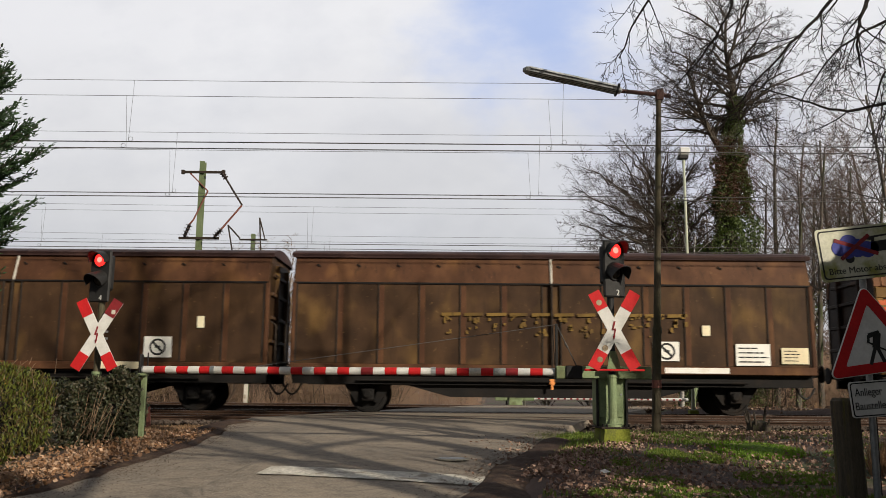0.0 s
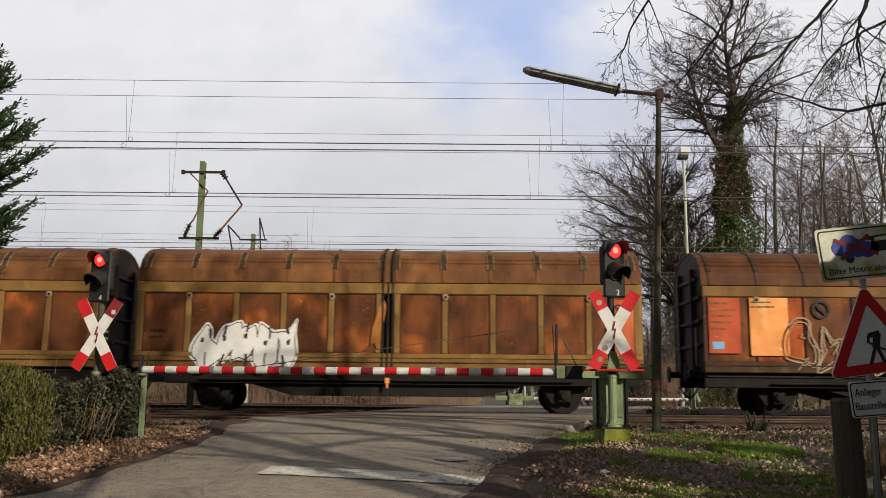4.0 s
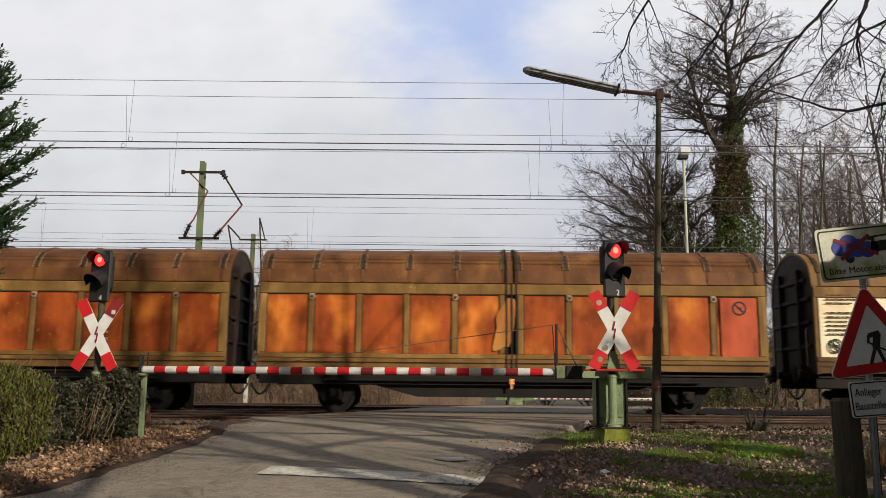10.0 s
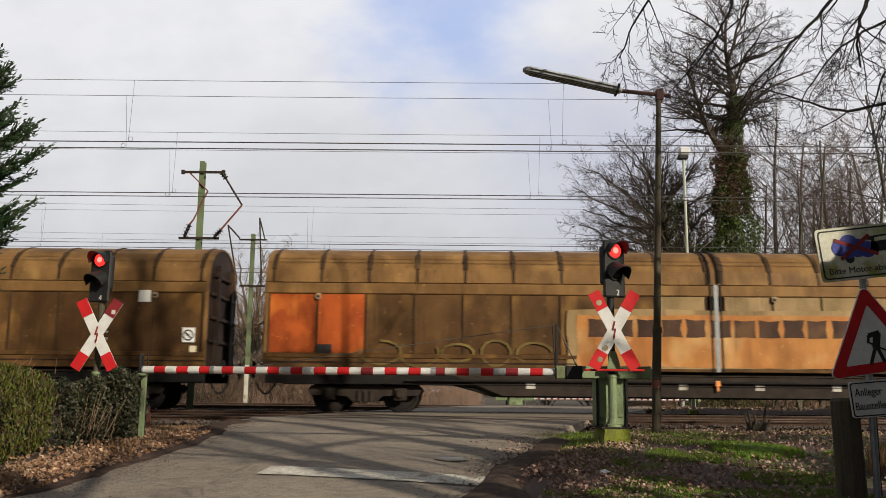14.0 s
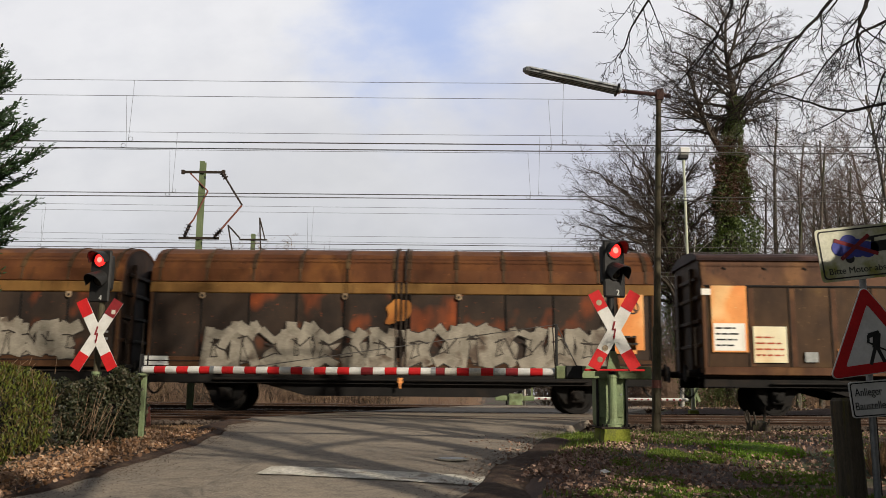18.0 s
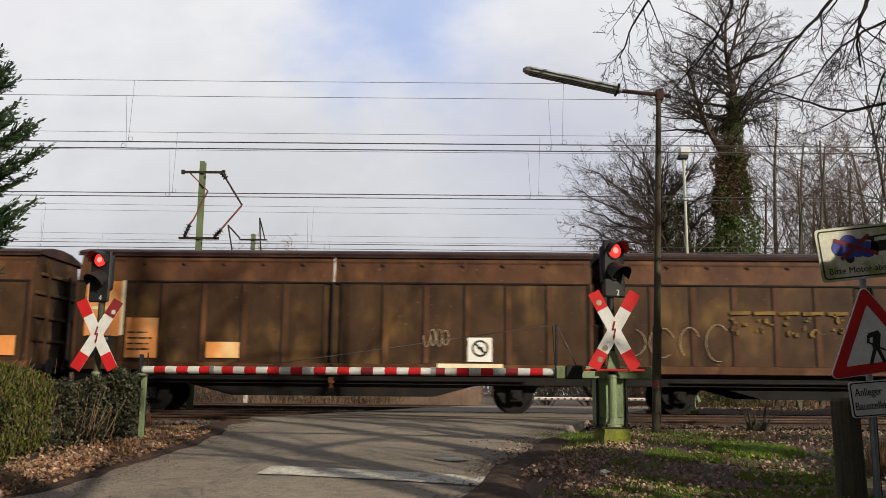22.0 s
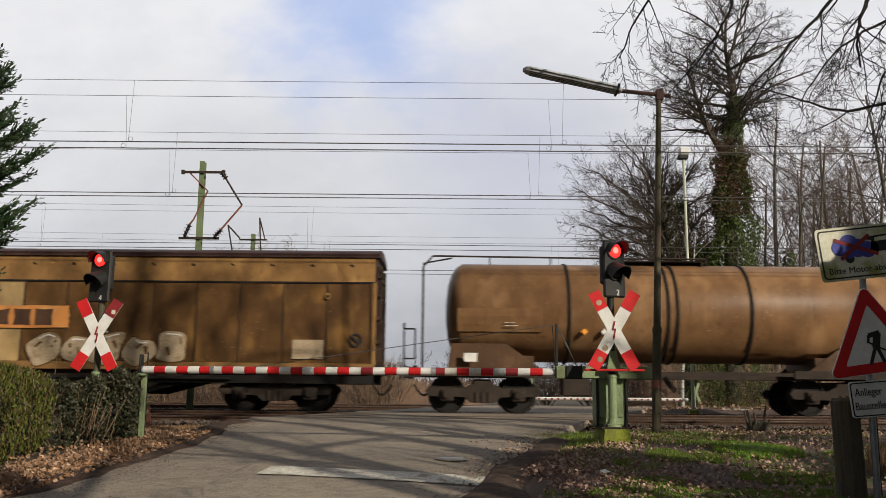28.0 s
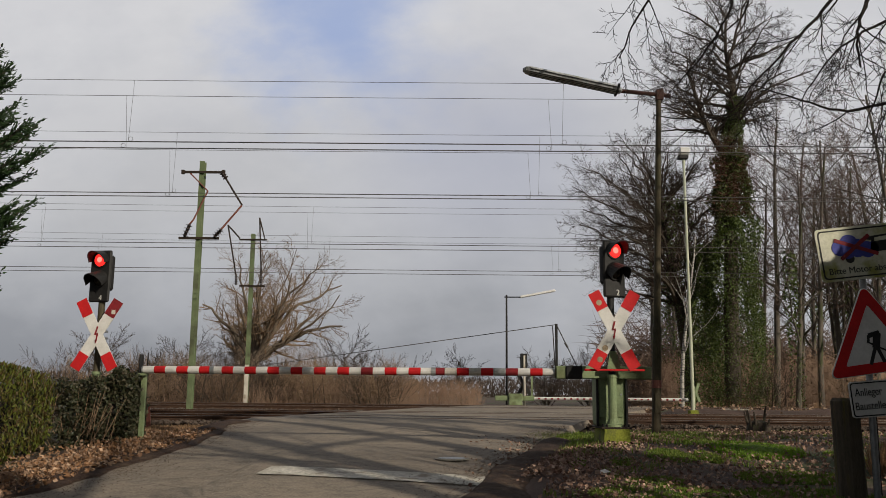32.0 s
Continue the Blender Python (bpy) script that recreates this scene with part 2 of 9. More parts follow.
# wagon paints
M["a_body"] = wagon_paint("soot_brown_paint", (0.040, 0.0225, 0.0130), (0.068, 0.037, 0.0185), (0.125, 0.072, 0.026), patch_amount=0.40)
M["a_upper"] = wagon_paint("soot_brown_upper", (0.064, 0.029, 0.016), (0.094, 0.044, 0.022), (0.15, 0.072, 0.028), patch_amount=0.40)
M["a_roof"] = wagon_paint("purple_brown_roof", (0.034, 0.018, 0.017), (0.052, 0.028, 0.024), (0.08, 0.045, 0.038), patch_amount=0.2)
M["b_roof"] = wagon_paint("rusty_brown_roof", (0.112, 0.047, 0.020), (0.155, 0.066, 0.026), (0.225, 0.098, 0.033), patch_amount=0.45, streak=0.5)
M["bd_roof"] = wagon_paint("burnt_umber_roof", (0.072, 0.027, 0.012), (0.105, 0.041, 0.015), (0.155, 0.062, 0.018), patch_amount=0.42, streak=0.6)
M["bd_rail"] = wagon_paint("sooty_bottom_rail", (0.050, 0.024, 0.013), (0.075, 0.036, 0.017), (0.13, 0.07, 0.03), patch_amount=0.3, streak=0.6)
M["b_band"] = wagon_paint("ochre_band", (0.215, 0.122, 0.037), (0.150, 0.080, 0.026), (0.32, 0.19, 0.064), patch_amount=0.4, streak=0.4)
M["b_panel"] = wagon_paint("rust_red_panel", (0.098, 0.036, 0.015), (0.145, 0.048, 0.016), (0.37, 0.105, 0.020), patch_amount=0.50, streak=0.6, smoke=0.75)
M["b_panel_hot"] = wagon_paint("orange_red_panel", (0.26, 0.052, 0.013), (0.37, 0.080, 0.016), (0.58, 0.18, 0.028), patch_amount=0.52, streak=0.45, smoke=0.7)
M["b_panel_dark"] = wagon_paint("dark_grey_brown_panel", (0.024, 0.018, 0.015), (0.042, 0.028, 0.020), (0.22, 0.052, 0.016), patch_amount=0.40, smoke=0.3)
M["b_panel_olive"] = wagon_paint("olive_tan_panel", (0.115, 0.078, 0.026), (0.16, 0.112, 0.038), (0.21, 0.15, 0.045), patch_amount=0.4, streak=0.4, smoke=0.5)
M["b_rub"] = surf("rubbed_seam", (0.36, 0.26, 0.16), (0.24, 0.16, 0.09), 0.6, scale=6, fine=40, grain=0.3)
M["b_band_dim"] = wagon_paint("brown_ochre_band", (0.135, 0.068, 0.022), (0.185, 0.098, 0.030), (0.23, 0.13, 0.042), patch_amount=0.4, streak=0.55)
M["c_roof"] = wagon_paint("tan_brown_roof", (0.150, 0.080, 0.030), (0.205, 0.112, 0.040), (0.27, 0.155, 0.055), patch_amount=0.4, streak=0.5)
M["c_panel"] = wagon_paint("umber_panel", (0.066, 0.033, 0.013), (0.104, 0.054, 0.019), (0.20, 0.105, 0.030), patch_amount=0.45, streak=0.6, smoke=0.55)
M["c_panel_light"] = wagon_paint("ochre_tan_panel", (0.24, 0.165, 0.075), (0.30, 0.205, 0.10), (0.34, 0.23, 0.10), patch_amount=0.45, streak=0.5)
M["tank_dim"] = wagon_paint("dark_tank_brown", (0.060, 0.033, 0.019), (0.092, 0.050, 0.027), (0.14, 0.080, 0.042), patch_amount=0.4)
M["tank"] = wagon_paint("tank_brown", (0.128, 0.068, 0.032), (0.175, 0.095, 0.044), (0.24, 0.138, 0.068), patch_amount=0.45, streak=0.5, rough=0.42, smoke=0.35)
M["end_dark"] = wagon_paint("dark_wagon_end", (0.020, 0.013, 0.010), (0.034, 0.021, 0.015), (0.075, 0.038, 0.022), patch_amount=0.3)
M["w_orange"] = wagon_paint("bright_orange_plate", (0.62, 0.22, 0.065), (0.72, 0.31, 0.10), (0.80, 0.50, 0.24), patch_amount=0.45, streak=0.2, smoke=0.2)
M["w_red"] = wagon_paint("red_plate", (0.36, 0.060, 0.028), (0.42, 0.085, 0.034), (0.50, 0.15, 0.06), patch_amount=0.4, streak=0.35)
M["w_cream"] = wagon_paint("cream_plate", (0.70, 0.60, 0.40), (0.76, 0.67, 0.48), (0.62, 0.44, 0.24), grime=(0.2, 0.15, 0.1), patch_amount=0.3, streak=0.3, smoke=0.15)
M["w_white"] = wagon_paint("white_plate", (0.70, 0.67, 0.60), (0.76, 0.74, 0.68), (0.55, 0.46, 0.35), grime=(0.25, 0.2, 0.16), patch_amount=0.2, streak=0.3, smoke=0.12)
M["w_board"] = wagon_paint("faded_gold_board", (0.27, 0.155, 0.052), (0.20, 0.112, 0.038), (0.38, 0.24, 0.09), patch_amount=0.5, streak=0.4)
M["w_yellow"] = wagon_paint("old_yellow_lettering", (0.21, 0.130, 0.034), (0.14, 0.084, 0.024), (0.060, 0.036, 0.018), patch_amount=0.55, streak=0.6)
M["w_brandplate"] = wagon_paint("orange_name_board", (0.42, 0.19, 0.055), (0.36, 0.14, 0.042), (0.50, 0.30, 0.12), patch_amount=0.45, streak=0.4)
M["w_nameworn"] = wagon_paint("worn_dark_lettering", (0.050, 0.026, 0.018), (0.074, 0.040, 0.024), (0.15, 0.080, 0.034), patch_amount=0.45, streak=0.6)
M["w_ember"] = wagon_paint("faded_orange_wear", (0.40, 0.17, 0.040), (0.33, 0.12, 0.032), (0.20, 0.10, 0.035), patch_amount=0.5, streak=0.5, smoke=0.6)
M["rib_dark"] = wagon_paint("dark_rib_paint", (0.042, 0.025, 0.014), (0.065, 0.038, 0.020), (0.11, 0.068, 0.03), patch_amount=0.3)
M["g_white"] = surf("spray_white", (0.66, 0.65, 0.62), (0.74, 0.73, 0.71), 0.6, scale=3, fine=30, grain=0.12, bump=0.03)
M["g_silver"] = surf("spray_silver", (0.21, 0.185, 0.145), (0.33, 0.295, 0.235), 0.55, scale=2.5, fine=25, grain=0.3, bump=0.03, c3=(0.10, 0.07, 0.05), s3=1.3)
M["g_black"] = surf("spray_black", (0.022, 0.018, 0.016), (0.045, 0.035, 0.028), 0.6, scale=4, fine=30, grain=0.2, bump=0.03)
M["g_green"] = surf("spray_green", (0.14, 0.42, 0.045), (0.18, 0.48, 0.06), 0.6, scale=4, fine=30, grain=0.15, bump=0.03)
M["g_pink"] = surf("spray_pink", (0.62, 0.20, 0.20), (0.70, 0.28, 0.27), 0.6, scale=3, fine=30, grain=0.15, bump=0.03)
M["g_orange"] = surf("spray_orange", (0.68, 0.20, 0.025), (0.74, 0.30, 0.03), 0.6, scale=3, fine=30, grain=0.15, bump=0.03)
M["g_yellow"] = surf("spray_yellow", (0.68, 0.46, 0.07), (0.72, 0.52, 0.12), 0.6, scale=3, fine=30, grain=0.15, bump=0.03)
M["g_purple"] = surf("spray_violet", (0.15, 0.085, 0.16), (0.20, 0.12, 0.20), 0.6, scale=3, fine=30, grain=0.15, bump=0.03)
M["g_olive"] = surf("spray_olive", (0.075, 0.085, 0.022), (0.11, 0.12, 0.03), 0.6, scale=3, fine=30, grain=0.2, bump=0.03)
M["g_red"] = surf("spray_red", (0.52, 0.06, 0.03), (0.62, 0.11, 0.05), 0.6, scale=3, fine=30, grain=0.2, bump=0.03)
M["g_sky"] = surf("spray_blue", (0.13, 0.32, 0.52), (0.20, 0.42, 0.60), 0.6, scale=3, fine=30, grain=0.15, bump=0.03)
M["g_pale"] = surf("spray_pale_ochre", (0.36, 0.27, 0.17), (0.42, 0.33, 0.22), 0.7, scale=2.5, fine=30, grain=0.35, bump=0.03, c3=(0.2, 0.14, 0.08), s3=2)


# ---- mesh helpers ----
class Build:
    """Collects convex solids, strips and tubes into one mesh."""

    def __init__(self):
        self.v, self.f = [], []

    def convex(self, vs, fs):
        c = sum((Vector(p) for p in vs), Vector()) / len(vs)
        k = len(self.v)
        self.v.extend(tuple(p) for p in vs)
        for f in fs:
            a, b, d = (Vector(vs[i]) for i in f[:3])
            mid = sum((Vector(vs[i]) for i in f), Vector()) / len(f)
            f = f if (b - a).cross(d - a).dot(mid - c) > 0 else tuple(reversed(f))
            self.f.append(tuple(k + i for i in f))
        return self

    def box(self, x0, x1, y0, y1, z0, z1, b=0.0, m=None):
        if b <= 0:
            vs = [(x, y, z) for x in (x0, x1) for y in (y0, y1) for z in (z0, z1)]
            fs = [(0, 1, 3, 2), (4, 5, 7, 6), (0, 1, 5, 4), (2, 3, 7, 6), (0, 2, 6, 4), (1, 3, 7, 5)]
        else:
            lo, hi = (x0, y0, z0), (x1, y1, z1)
            vs, key = [], {}
            for sg in [(i, j, k) for i in (0, 1) for j in (0, 1) for k in (0, 1)]:
                for a in range(3):
                    p = [(hi[q] if sg[q] else lo[q]) + (0 if q == a else (-b if sg[q] else b)) for q in range(3)]
                    key[sg, a] = len(vs)
                    vs.append(tuple(p))
            fs = []
            for a in range(3):
                o1, o2 = [q for q in range(3) if q != a]
                for s in (0, 1):
                    ring = []
                    for i, j in ((0, 0), (1, 0), (1, 1), (0, 1)):
                        sg = [0, 0, 0]
                        sg[a], sg[o1], sg[o2] = s, i, j
                        ring.append(key[tuple(sg), a])
                    fs.append(tuple(ring))
                for i in (0, 1):
                    for j in (0, 1):
                        s0, s1 = [0, 0, 0], [0, 0, 0]
                        s0[o1], s0[o2], s0[a] = i, j, 0
                        s1[o1], s1[o2], s1[a] = i, j, 1
                        s0, s1 = tuple(s0), tuple(s1)
                        fs.append((key[s0, o1], key[s1, o1], key[s1, o2], key[s0, o2]))
            for sg in [(i, j, k) for i in (0, 1) for j in (0, 1) for k in (0, 1)]:
                fs.append((key[sg, 0], key[sg, 1], key[sg, 2]))
        if m is not None:
            vs = [tuple(m @ Vector(p)) for p in vs]
        return self.convex(vs, fs)

    def rod(self, p0, p1, r0, r1=None, n=10):
        r1 = r0 if r1 is None else r1
        p0, p1 = Vector(p0), Vector(p1)
        d = (p1 - p0).normalized()
        a = d.orthogonal().normalized()
        b = d.cross(a)
        vs = []
        for p, r in ((p0, r0), (p1, r1)):
            for i in range(n):
                q = 2 * math.pi * i / n
                vs.append(p + (a * math.cos(q) + b * math.sin(q)) * r)
        fs = [(i, (i + 1) % n, n + (i + 1) % n, n + i) for i in range(n)]
        fs += [tuple(range(n)), tuple(range(n, 2 * n))]
        return self.convex(vs, fs)

    def pipe(self, pts, r, n=8):
        for a, b in zip(pts, pts[1:]):
            self.rod(a, b, r, r, n)
        return self

    def lathe(self, profile, p0, p1, n=16):
        """Rings of (distance along, radius) from p0 towards p1, with flat caps."""
        p0, p1 = Vector(p0), Vector(p1)
        d = (p1 - p0).normalized()
        a = d.orthogonal().normalized()
        b = d.cross(a)
        k = len(self.v)
        for s, r in profile:
            for i in range(n):
                q = 2 * math.pi * i / n
                self.v.append(tuple(p0 + d * s + (a * math.cos(q) + b * math.sin(q)) * r))
        for j in range(len(profile) - 1):
            for i in range(n):
                i2 = (i + 1) % n
                self.f.append((k + j * n + i, k + j * n + i2, k + (j + 1) * n + i2, k + (j + 1) * n + i))
        self.f.append(tuple(k + i for i in reversed(range(n))))
        self.f.append(tuple(k + (len(profile) - 1) * n + i for i in range(n)))
        return self

    def slab(self, outline, y0, y1):
        """A plate with the outline in x and z, counter-clockwise seen from -y, from y0 (front) to y1."""
        n, k = len(outline), len(self.v)
        for y in (y0, y1):
            self.v.extend((x, y, z) for x, z in outline)
        self.f.append(tuple(k + i for i in range(n)))
        self.f.append(tuple(k + n + i for i in reversed(range(n))))
        for i in range(n):
            i2 = (i + 1) % n
            self.f.append((k + i, k + n + i, k + n + i2, k + i2))
        return self

    def extrude(self, profile, x0, x1, caps=True):
        """A profile in y and z swept along x."""
        n, k = len(profile), len(self.v)
        for x in (x0, x1):
            self.v.extend((x, y, z) for y, z in profile)
        for i in range(n):
            i2 = (i + 1) % n
            self.f.append((k + i, k + n + i, k + n + i2, k + i2))
        if caps:
            self.f.append(tuple(k + i for i in range(n)))
            self.f.append(tuple(k + n + i for i in reversed(range(n))))
        return self

    def moved(self, m):
        self.v = [tuple(m @ Vector(p)) for p in self.v]
        return self


def tube_mesh(pts, r, n=6):
    """One continuous tube along a line of points."""
    b, a = Build(), None
    pts = [Vector(p) for p in pts]
    for j, p in enumerate(pts):
        d = (pts[min(j + 1, len(pts) - 1)] - pts[max(j - 1, 0)]).normalized()
        a = d.orthogonal().normalized() if a is None else (a - d * a.dot(d)).normalized()
        c = d.cross(a)
        b.v += [tuple(p + (a * math.cos(2 * math.pi * i / n) + c * math.sin(2 * math.pi * i / n)) * r) for i in range(n)]
    for j in range(len(pts) - 1):
        b.f += [(j * n + i, j * n + (i + 1) % n, (j + 1) * n + (i + 1) % n, (j + 1) * n + i) for i in range(n)]
    return b


def part(name, bm, material, parent=None, label="", smooth=False):
    """One mesh object out of a Build (or of verts and faces), under a thing or a part."""
    me = bpy.data.meshes.new(name)
    v, f = (bm.v, bm.f) if isinstance(bm, Build) else bm
    me.from_pydata(v, [], f)
    me.materials.append(material)
    if smooth:
        me.polygons.foreach_set("use_smooth", [True] * len(me.polygons))
    me.update()
    ob = new(name, me)
    if parent is not None:
        ob.parent = parent
    if label:
        ob["label"] = label
    return ob


def again(ob, name, parent, at=None):
    """Another object on the same mesh."""
    o = new(name, ob.data)
    o.parent = parent
    if at is not None:
        o.matrix_basis = at
    if "label" in ob:
        o["label"] = ob["label"]
    return o


def thing(name, m=None, label="", category="", group="", kind=""):
    e = new(name)
    e.empty_display_size = 0.2
    if m is not None:
        e.matrix_basis = m
    return tagged(e, label, category, group, kind)


def lerp_table(rows, y):
    return float(np.interp(y, [r[0] for r in rows], [r[1] for r in rows]))


def lettering(text, size, material, name, parent, m, label="", extrude=0.002, width=0.0):
    cu = bpy.data.curves.new(name, "FONT")
    cu.body, cu.size, cu.extrude, cu.align_x, cu.align_y = text, size, extrude, "CENTER", "CENTER"
    tmp = new("lettering_draft", cu)
    bpy.context.view_layer.update()
    me = bpy.data.meshes.new_from_object(tmp.evaluated_get(bpy.context.evaluated_depsgraph_get()))
    bpy.data.objects.remove(tmp)
    if width:
        xs = [q.co.x for q in me.vertices]
        me.transform(Matrix.Diagonal((width / (max(xs) - min(xs)), 1, 1, 1)))
    me.materials.clear()
    me.materials.append(material)
    ob = new(name, me)
    ob.parent = parent
    ob.matrix_basis = m
    if label:
        ob["label"] = label
    return ob


# ---- setting: sky, ground, road, tracks ----
ROAD_L = ((-60, -20.0), (0, -6.0), (8, -4.15), (12, -3.85), (15, -4.05), (17.2, -3.9), (31, -0.9), (42, 2.6), (90, 14.0))
ROAD_R = ((-60, -16.5), (0, -1.9), (8, 0.25), (10, 0.6), (12, 1.26), (14, 1.66), (16, 2.2), (28, 5.8), (42, 10.2), (90, 22.5))
ROAD_Z = ((-60, -0.7), (0, -0.56), (7, -0.505), (8, -0.47), (9.5, -0.38), (12, -0.24), (15, -0.08), (17.0, -0.008), (38.9, -0.008), (41.5, -0.42), (45, -0.78), (90, -0.8))
LAND_Z = ((-60, -0.6), (0, -0.6), (7, -0.54), (8, -0.49), (11.5, -0.30), (14, -0.20), (16.6, -0.20), (17.0, -0.19), (39.6, -0.19), (42, -0.62), (46, -0.85), (3000, -0.85))
VERGE_Z = ((-60, -0.5), (4, -0.48), (8, -0.40), (10, -0.24), (11.5, -0.13), (13.3, -0.12), (15.5, -0.15), (17.0, -0.19), (39.6, -0.19), (42, -0.5), (46, -0.75), (3000, -0.85))


def land(x, y):
    """Height of the ground."""
    z = lerp_table(LAND_Z, y)
    xr, xl = lerp_table(ROAD_R, y), lerp_table(ROAD_L, y)
    k = min(1.0, max(0.0, (x - xr - 0.1) / 0.9))
    z += (lerp_table(VERGE_Z, y) - z) * k
    if xl - 0.25 < x < xr + 0.25 and y < 95:
        z = min(z, lerp_table(ROAD_Z, y) - 0.07)
    if x > 6.0 and 25 < y < 31:
        z += 0.32 * math.exp(-((y - 28.3) / 1.1) ** 2) * min(1.0, (x - 6.0) / 1.0) * (0.8 + 0.3 * noise.noise(Vector((x * 0.7, 0, 2))))
    if y < 60 and abs(x) < 60:
        z += 0.03 * (noise.noise(Vector((x * 0.8, y * 0.8, 3.0)))) * (1 if x > xr + 0.2 or x < xl - 0.2 else 0)
    return z


def spaced(lo, a, b, hi, step, grow=1.35):
    mid = list(np.arange(a, b + 1e-6, step))
    up, d = [], step
    while (up[-1] if up else b) < hi:
        d *= grow
        up.append((up[-1] if up else b) + d)
    dn, d = [], step
    while (dn[-1] if dn else a) > lo:
        d *= grow
        dn.append((dn[-1] if dn else a) - d)
    return dn[::-1] + mid + up


def sheet(xs, ys, fn):
    v = [(x, y, fn(x, y)) for y in ys for x in xs]
    w = len(xs)
    f = [(j * w + i, j * w + i + 1, (j + 1) * w + i + 1, (j + 1) * w + i) for j in range(len(ys) - 1) for i in range(w - 1)]
    return v, f


def grassy_soil():
    """Soil with turf patches, damp leaves on it, far off a dull field."""
    m, n, l, b = shader("verge_ground")
    vec, _ = coords(n, l, (1, 1, 1), 0.0)
    f1, _ = noise_fac(n, l, vec, 0.9, 6.0)
    c = mixc(n, l, f1, (0.052, 0.029, 0.021), (0.098, 0.056, 0.041))
    f2, _ = noise_fac(n, l, vec, 0.42, 5.0, 0.50, 0.60)
    c = mixc(n, l, f2, c, (0.055, 0.080, 0.020))
    f3, raw = noise_fac(n, l, vec, 30.0, 5.0, 0.40, 0.70)
    c = mixc(n, l, times(n, l, f3, 0.55), c, (0.030, 0.023, 0.017))
    l.new(c, b.inputs["Base Color"])
    b.inputs["Roughness"].default_value = 0.95
    bumped(n, l, b, raw, 0.8, 0.03)
    return m


M["verge"] = grassy_soil()
xs = spaced(-2600, -9, 12, 2600, 0.35)
ys = spaced(-1500, 4, 46, 2900, 0.35)
ground = part("ground", sheet(xs, ys, land), M["verge"], None, smooth=True)
tagged(ground, "brown soil verge with patchy turf reaching to the horizon", "ground", kind="structure")

# road: one asphalt sheet with a thickness, widening at the crossing
ry = list(np.arange(-30, 4, 2.0)) + list(np.arange(4, 46, 0.4)) + list(np.arange(46, 90, 4.0))
rows = 26
rv, rf = [], []
for y in ry:
    a, b = lerp_table(ROAD_L, y), lerp_table(ROAD_R, y)
    for i in range(rows + 1):
        k = i / rows
        x = a + (b - a) * k
        ragged = 0.10 * noise.noise(Vector((y * 1.7, k * 9, 5.0))) if i in (0, rows) else 0.0
        zz = lerp_table(ROAD_Z, y) + 0.03 * (1 - (2 * k - 1) ** 2) * (1 if y < 16 else 0)
        rv.append((x + ragged, y, zz))
for j in range(len(ry) - 1):
    for i in range(rows):
        k = j * (rows + 1) + i
        rf.append((k, k + 1, k + rows + 2, k + rows + 1))
base = len(rv)
for j in range(len(ry)):
    for i in (0, rows):
        x, y, z = rv[j * (rows + 1) + i]
        rv.append((x + (-0.08 if i == 0 else 0.08), y, z - 0.12))
for j in range(len(ry) - 1):
    k, e = j * (rows + 1), base + 2 * j
    rf.append((k, k + rows + 1, e + 2, e))
    rf.append((k + rows, e + 1, e + 3, k + rows + rows + 1))


def worn_asphalt():
    m, n, l, b = shader("patched_asphalt")
    vec, _ = coords(n, l, (1, 1, 1), 0.0)
    f1, _ = noise_fac(n, l, vec, 0.5, 5.0)
    c = mixc(n, l, f1, (0.148, 0.117, 0.083), (0.245, 0.195, 0.138))
    f2, _ = noise_fac(n, l, vec, 1.7, 5.0, 0.52, 0.66)
    c = mixc(n, l, times(n, l, f2, 0.6), c, (0.10, 0.088, 0.072))
    f6, _ = noise_fac(n, l, vec, 7.0, 6.0, 0.42, 0.70)
    c = mixc(n, l, times(n, l, f6, 0.75), c, (0.070, 0.054, 0.038))
    f8, _ = noise_fac(n, l, vec, 19.0, 5.0, 0.56, 0.70)
    c = mixc(n, l, times(n, l, f8, 0.5), c, (0.30, 0.25, 0.19))
    f9, _ = noise_fac(n, l, vec, 2.6, 6.0, 0.58, 0.66)
    c = mixc(n, l, times(n, l, f9, 0.55), c, (0.060, 0.045, 0.032))
    f7, _ = noise_fac(n, l, vec, 0.22, 4.0, 0.50, 0.62)
    c = mixc(n, l, times(n, l, f7, 0.35), c, (0.27, 0.225, 0.165))
    f3, raw3 = noise_fac(n, l, vec, 48.0, 4.0, 0.42, 0.78)
    c = mixc(n, l, times(n, l, f3, 0.75), c, (0.36, 0.31, 0.25))
    vo = n.new("ShaderNodeTexVoronoi")
    vo.feature = "DISTANCE_TO_EDGE"
    vo.inputs["Scale"].default_value = 0.55
    l.new(vec, vo.inputs["Vector"])
    cr = n.new("ShaderNodeMapRange")
    cr.inputs["From Min"].default_value, cr.inputs["From Max"].default_value = 0.0, 0.012
    cr.inputs["To Min"].default_value, cr.inputs["To Max"].default_value = 0.45, 0.0
    l.new(vo.outputs["Distance"], cr.inputs["Value"])
    f5, _ = noise_fac(n, l, vec, 0.8, 3.0, 0.50, 0.56)
    cm = n.new("ShaderNodeMath")
    cm.operation = "MULTIPLY"
    l.new(cr.outputs["Result"], cm.inputs[0])
    l.new(f5, cm.inputs[1])
    c = mixc(n, l, cm.outputs[0], c, (0.03, 0.026, 0.022))
    l.new(c, b.inputs["Base Color"])
    b.inputs["Roughness"].default_value = 0.88
    bumped(n, l, b, raw3, 0.6, 0.006)
    return m


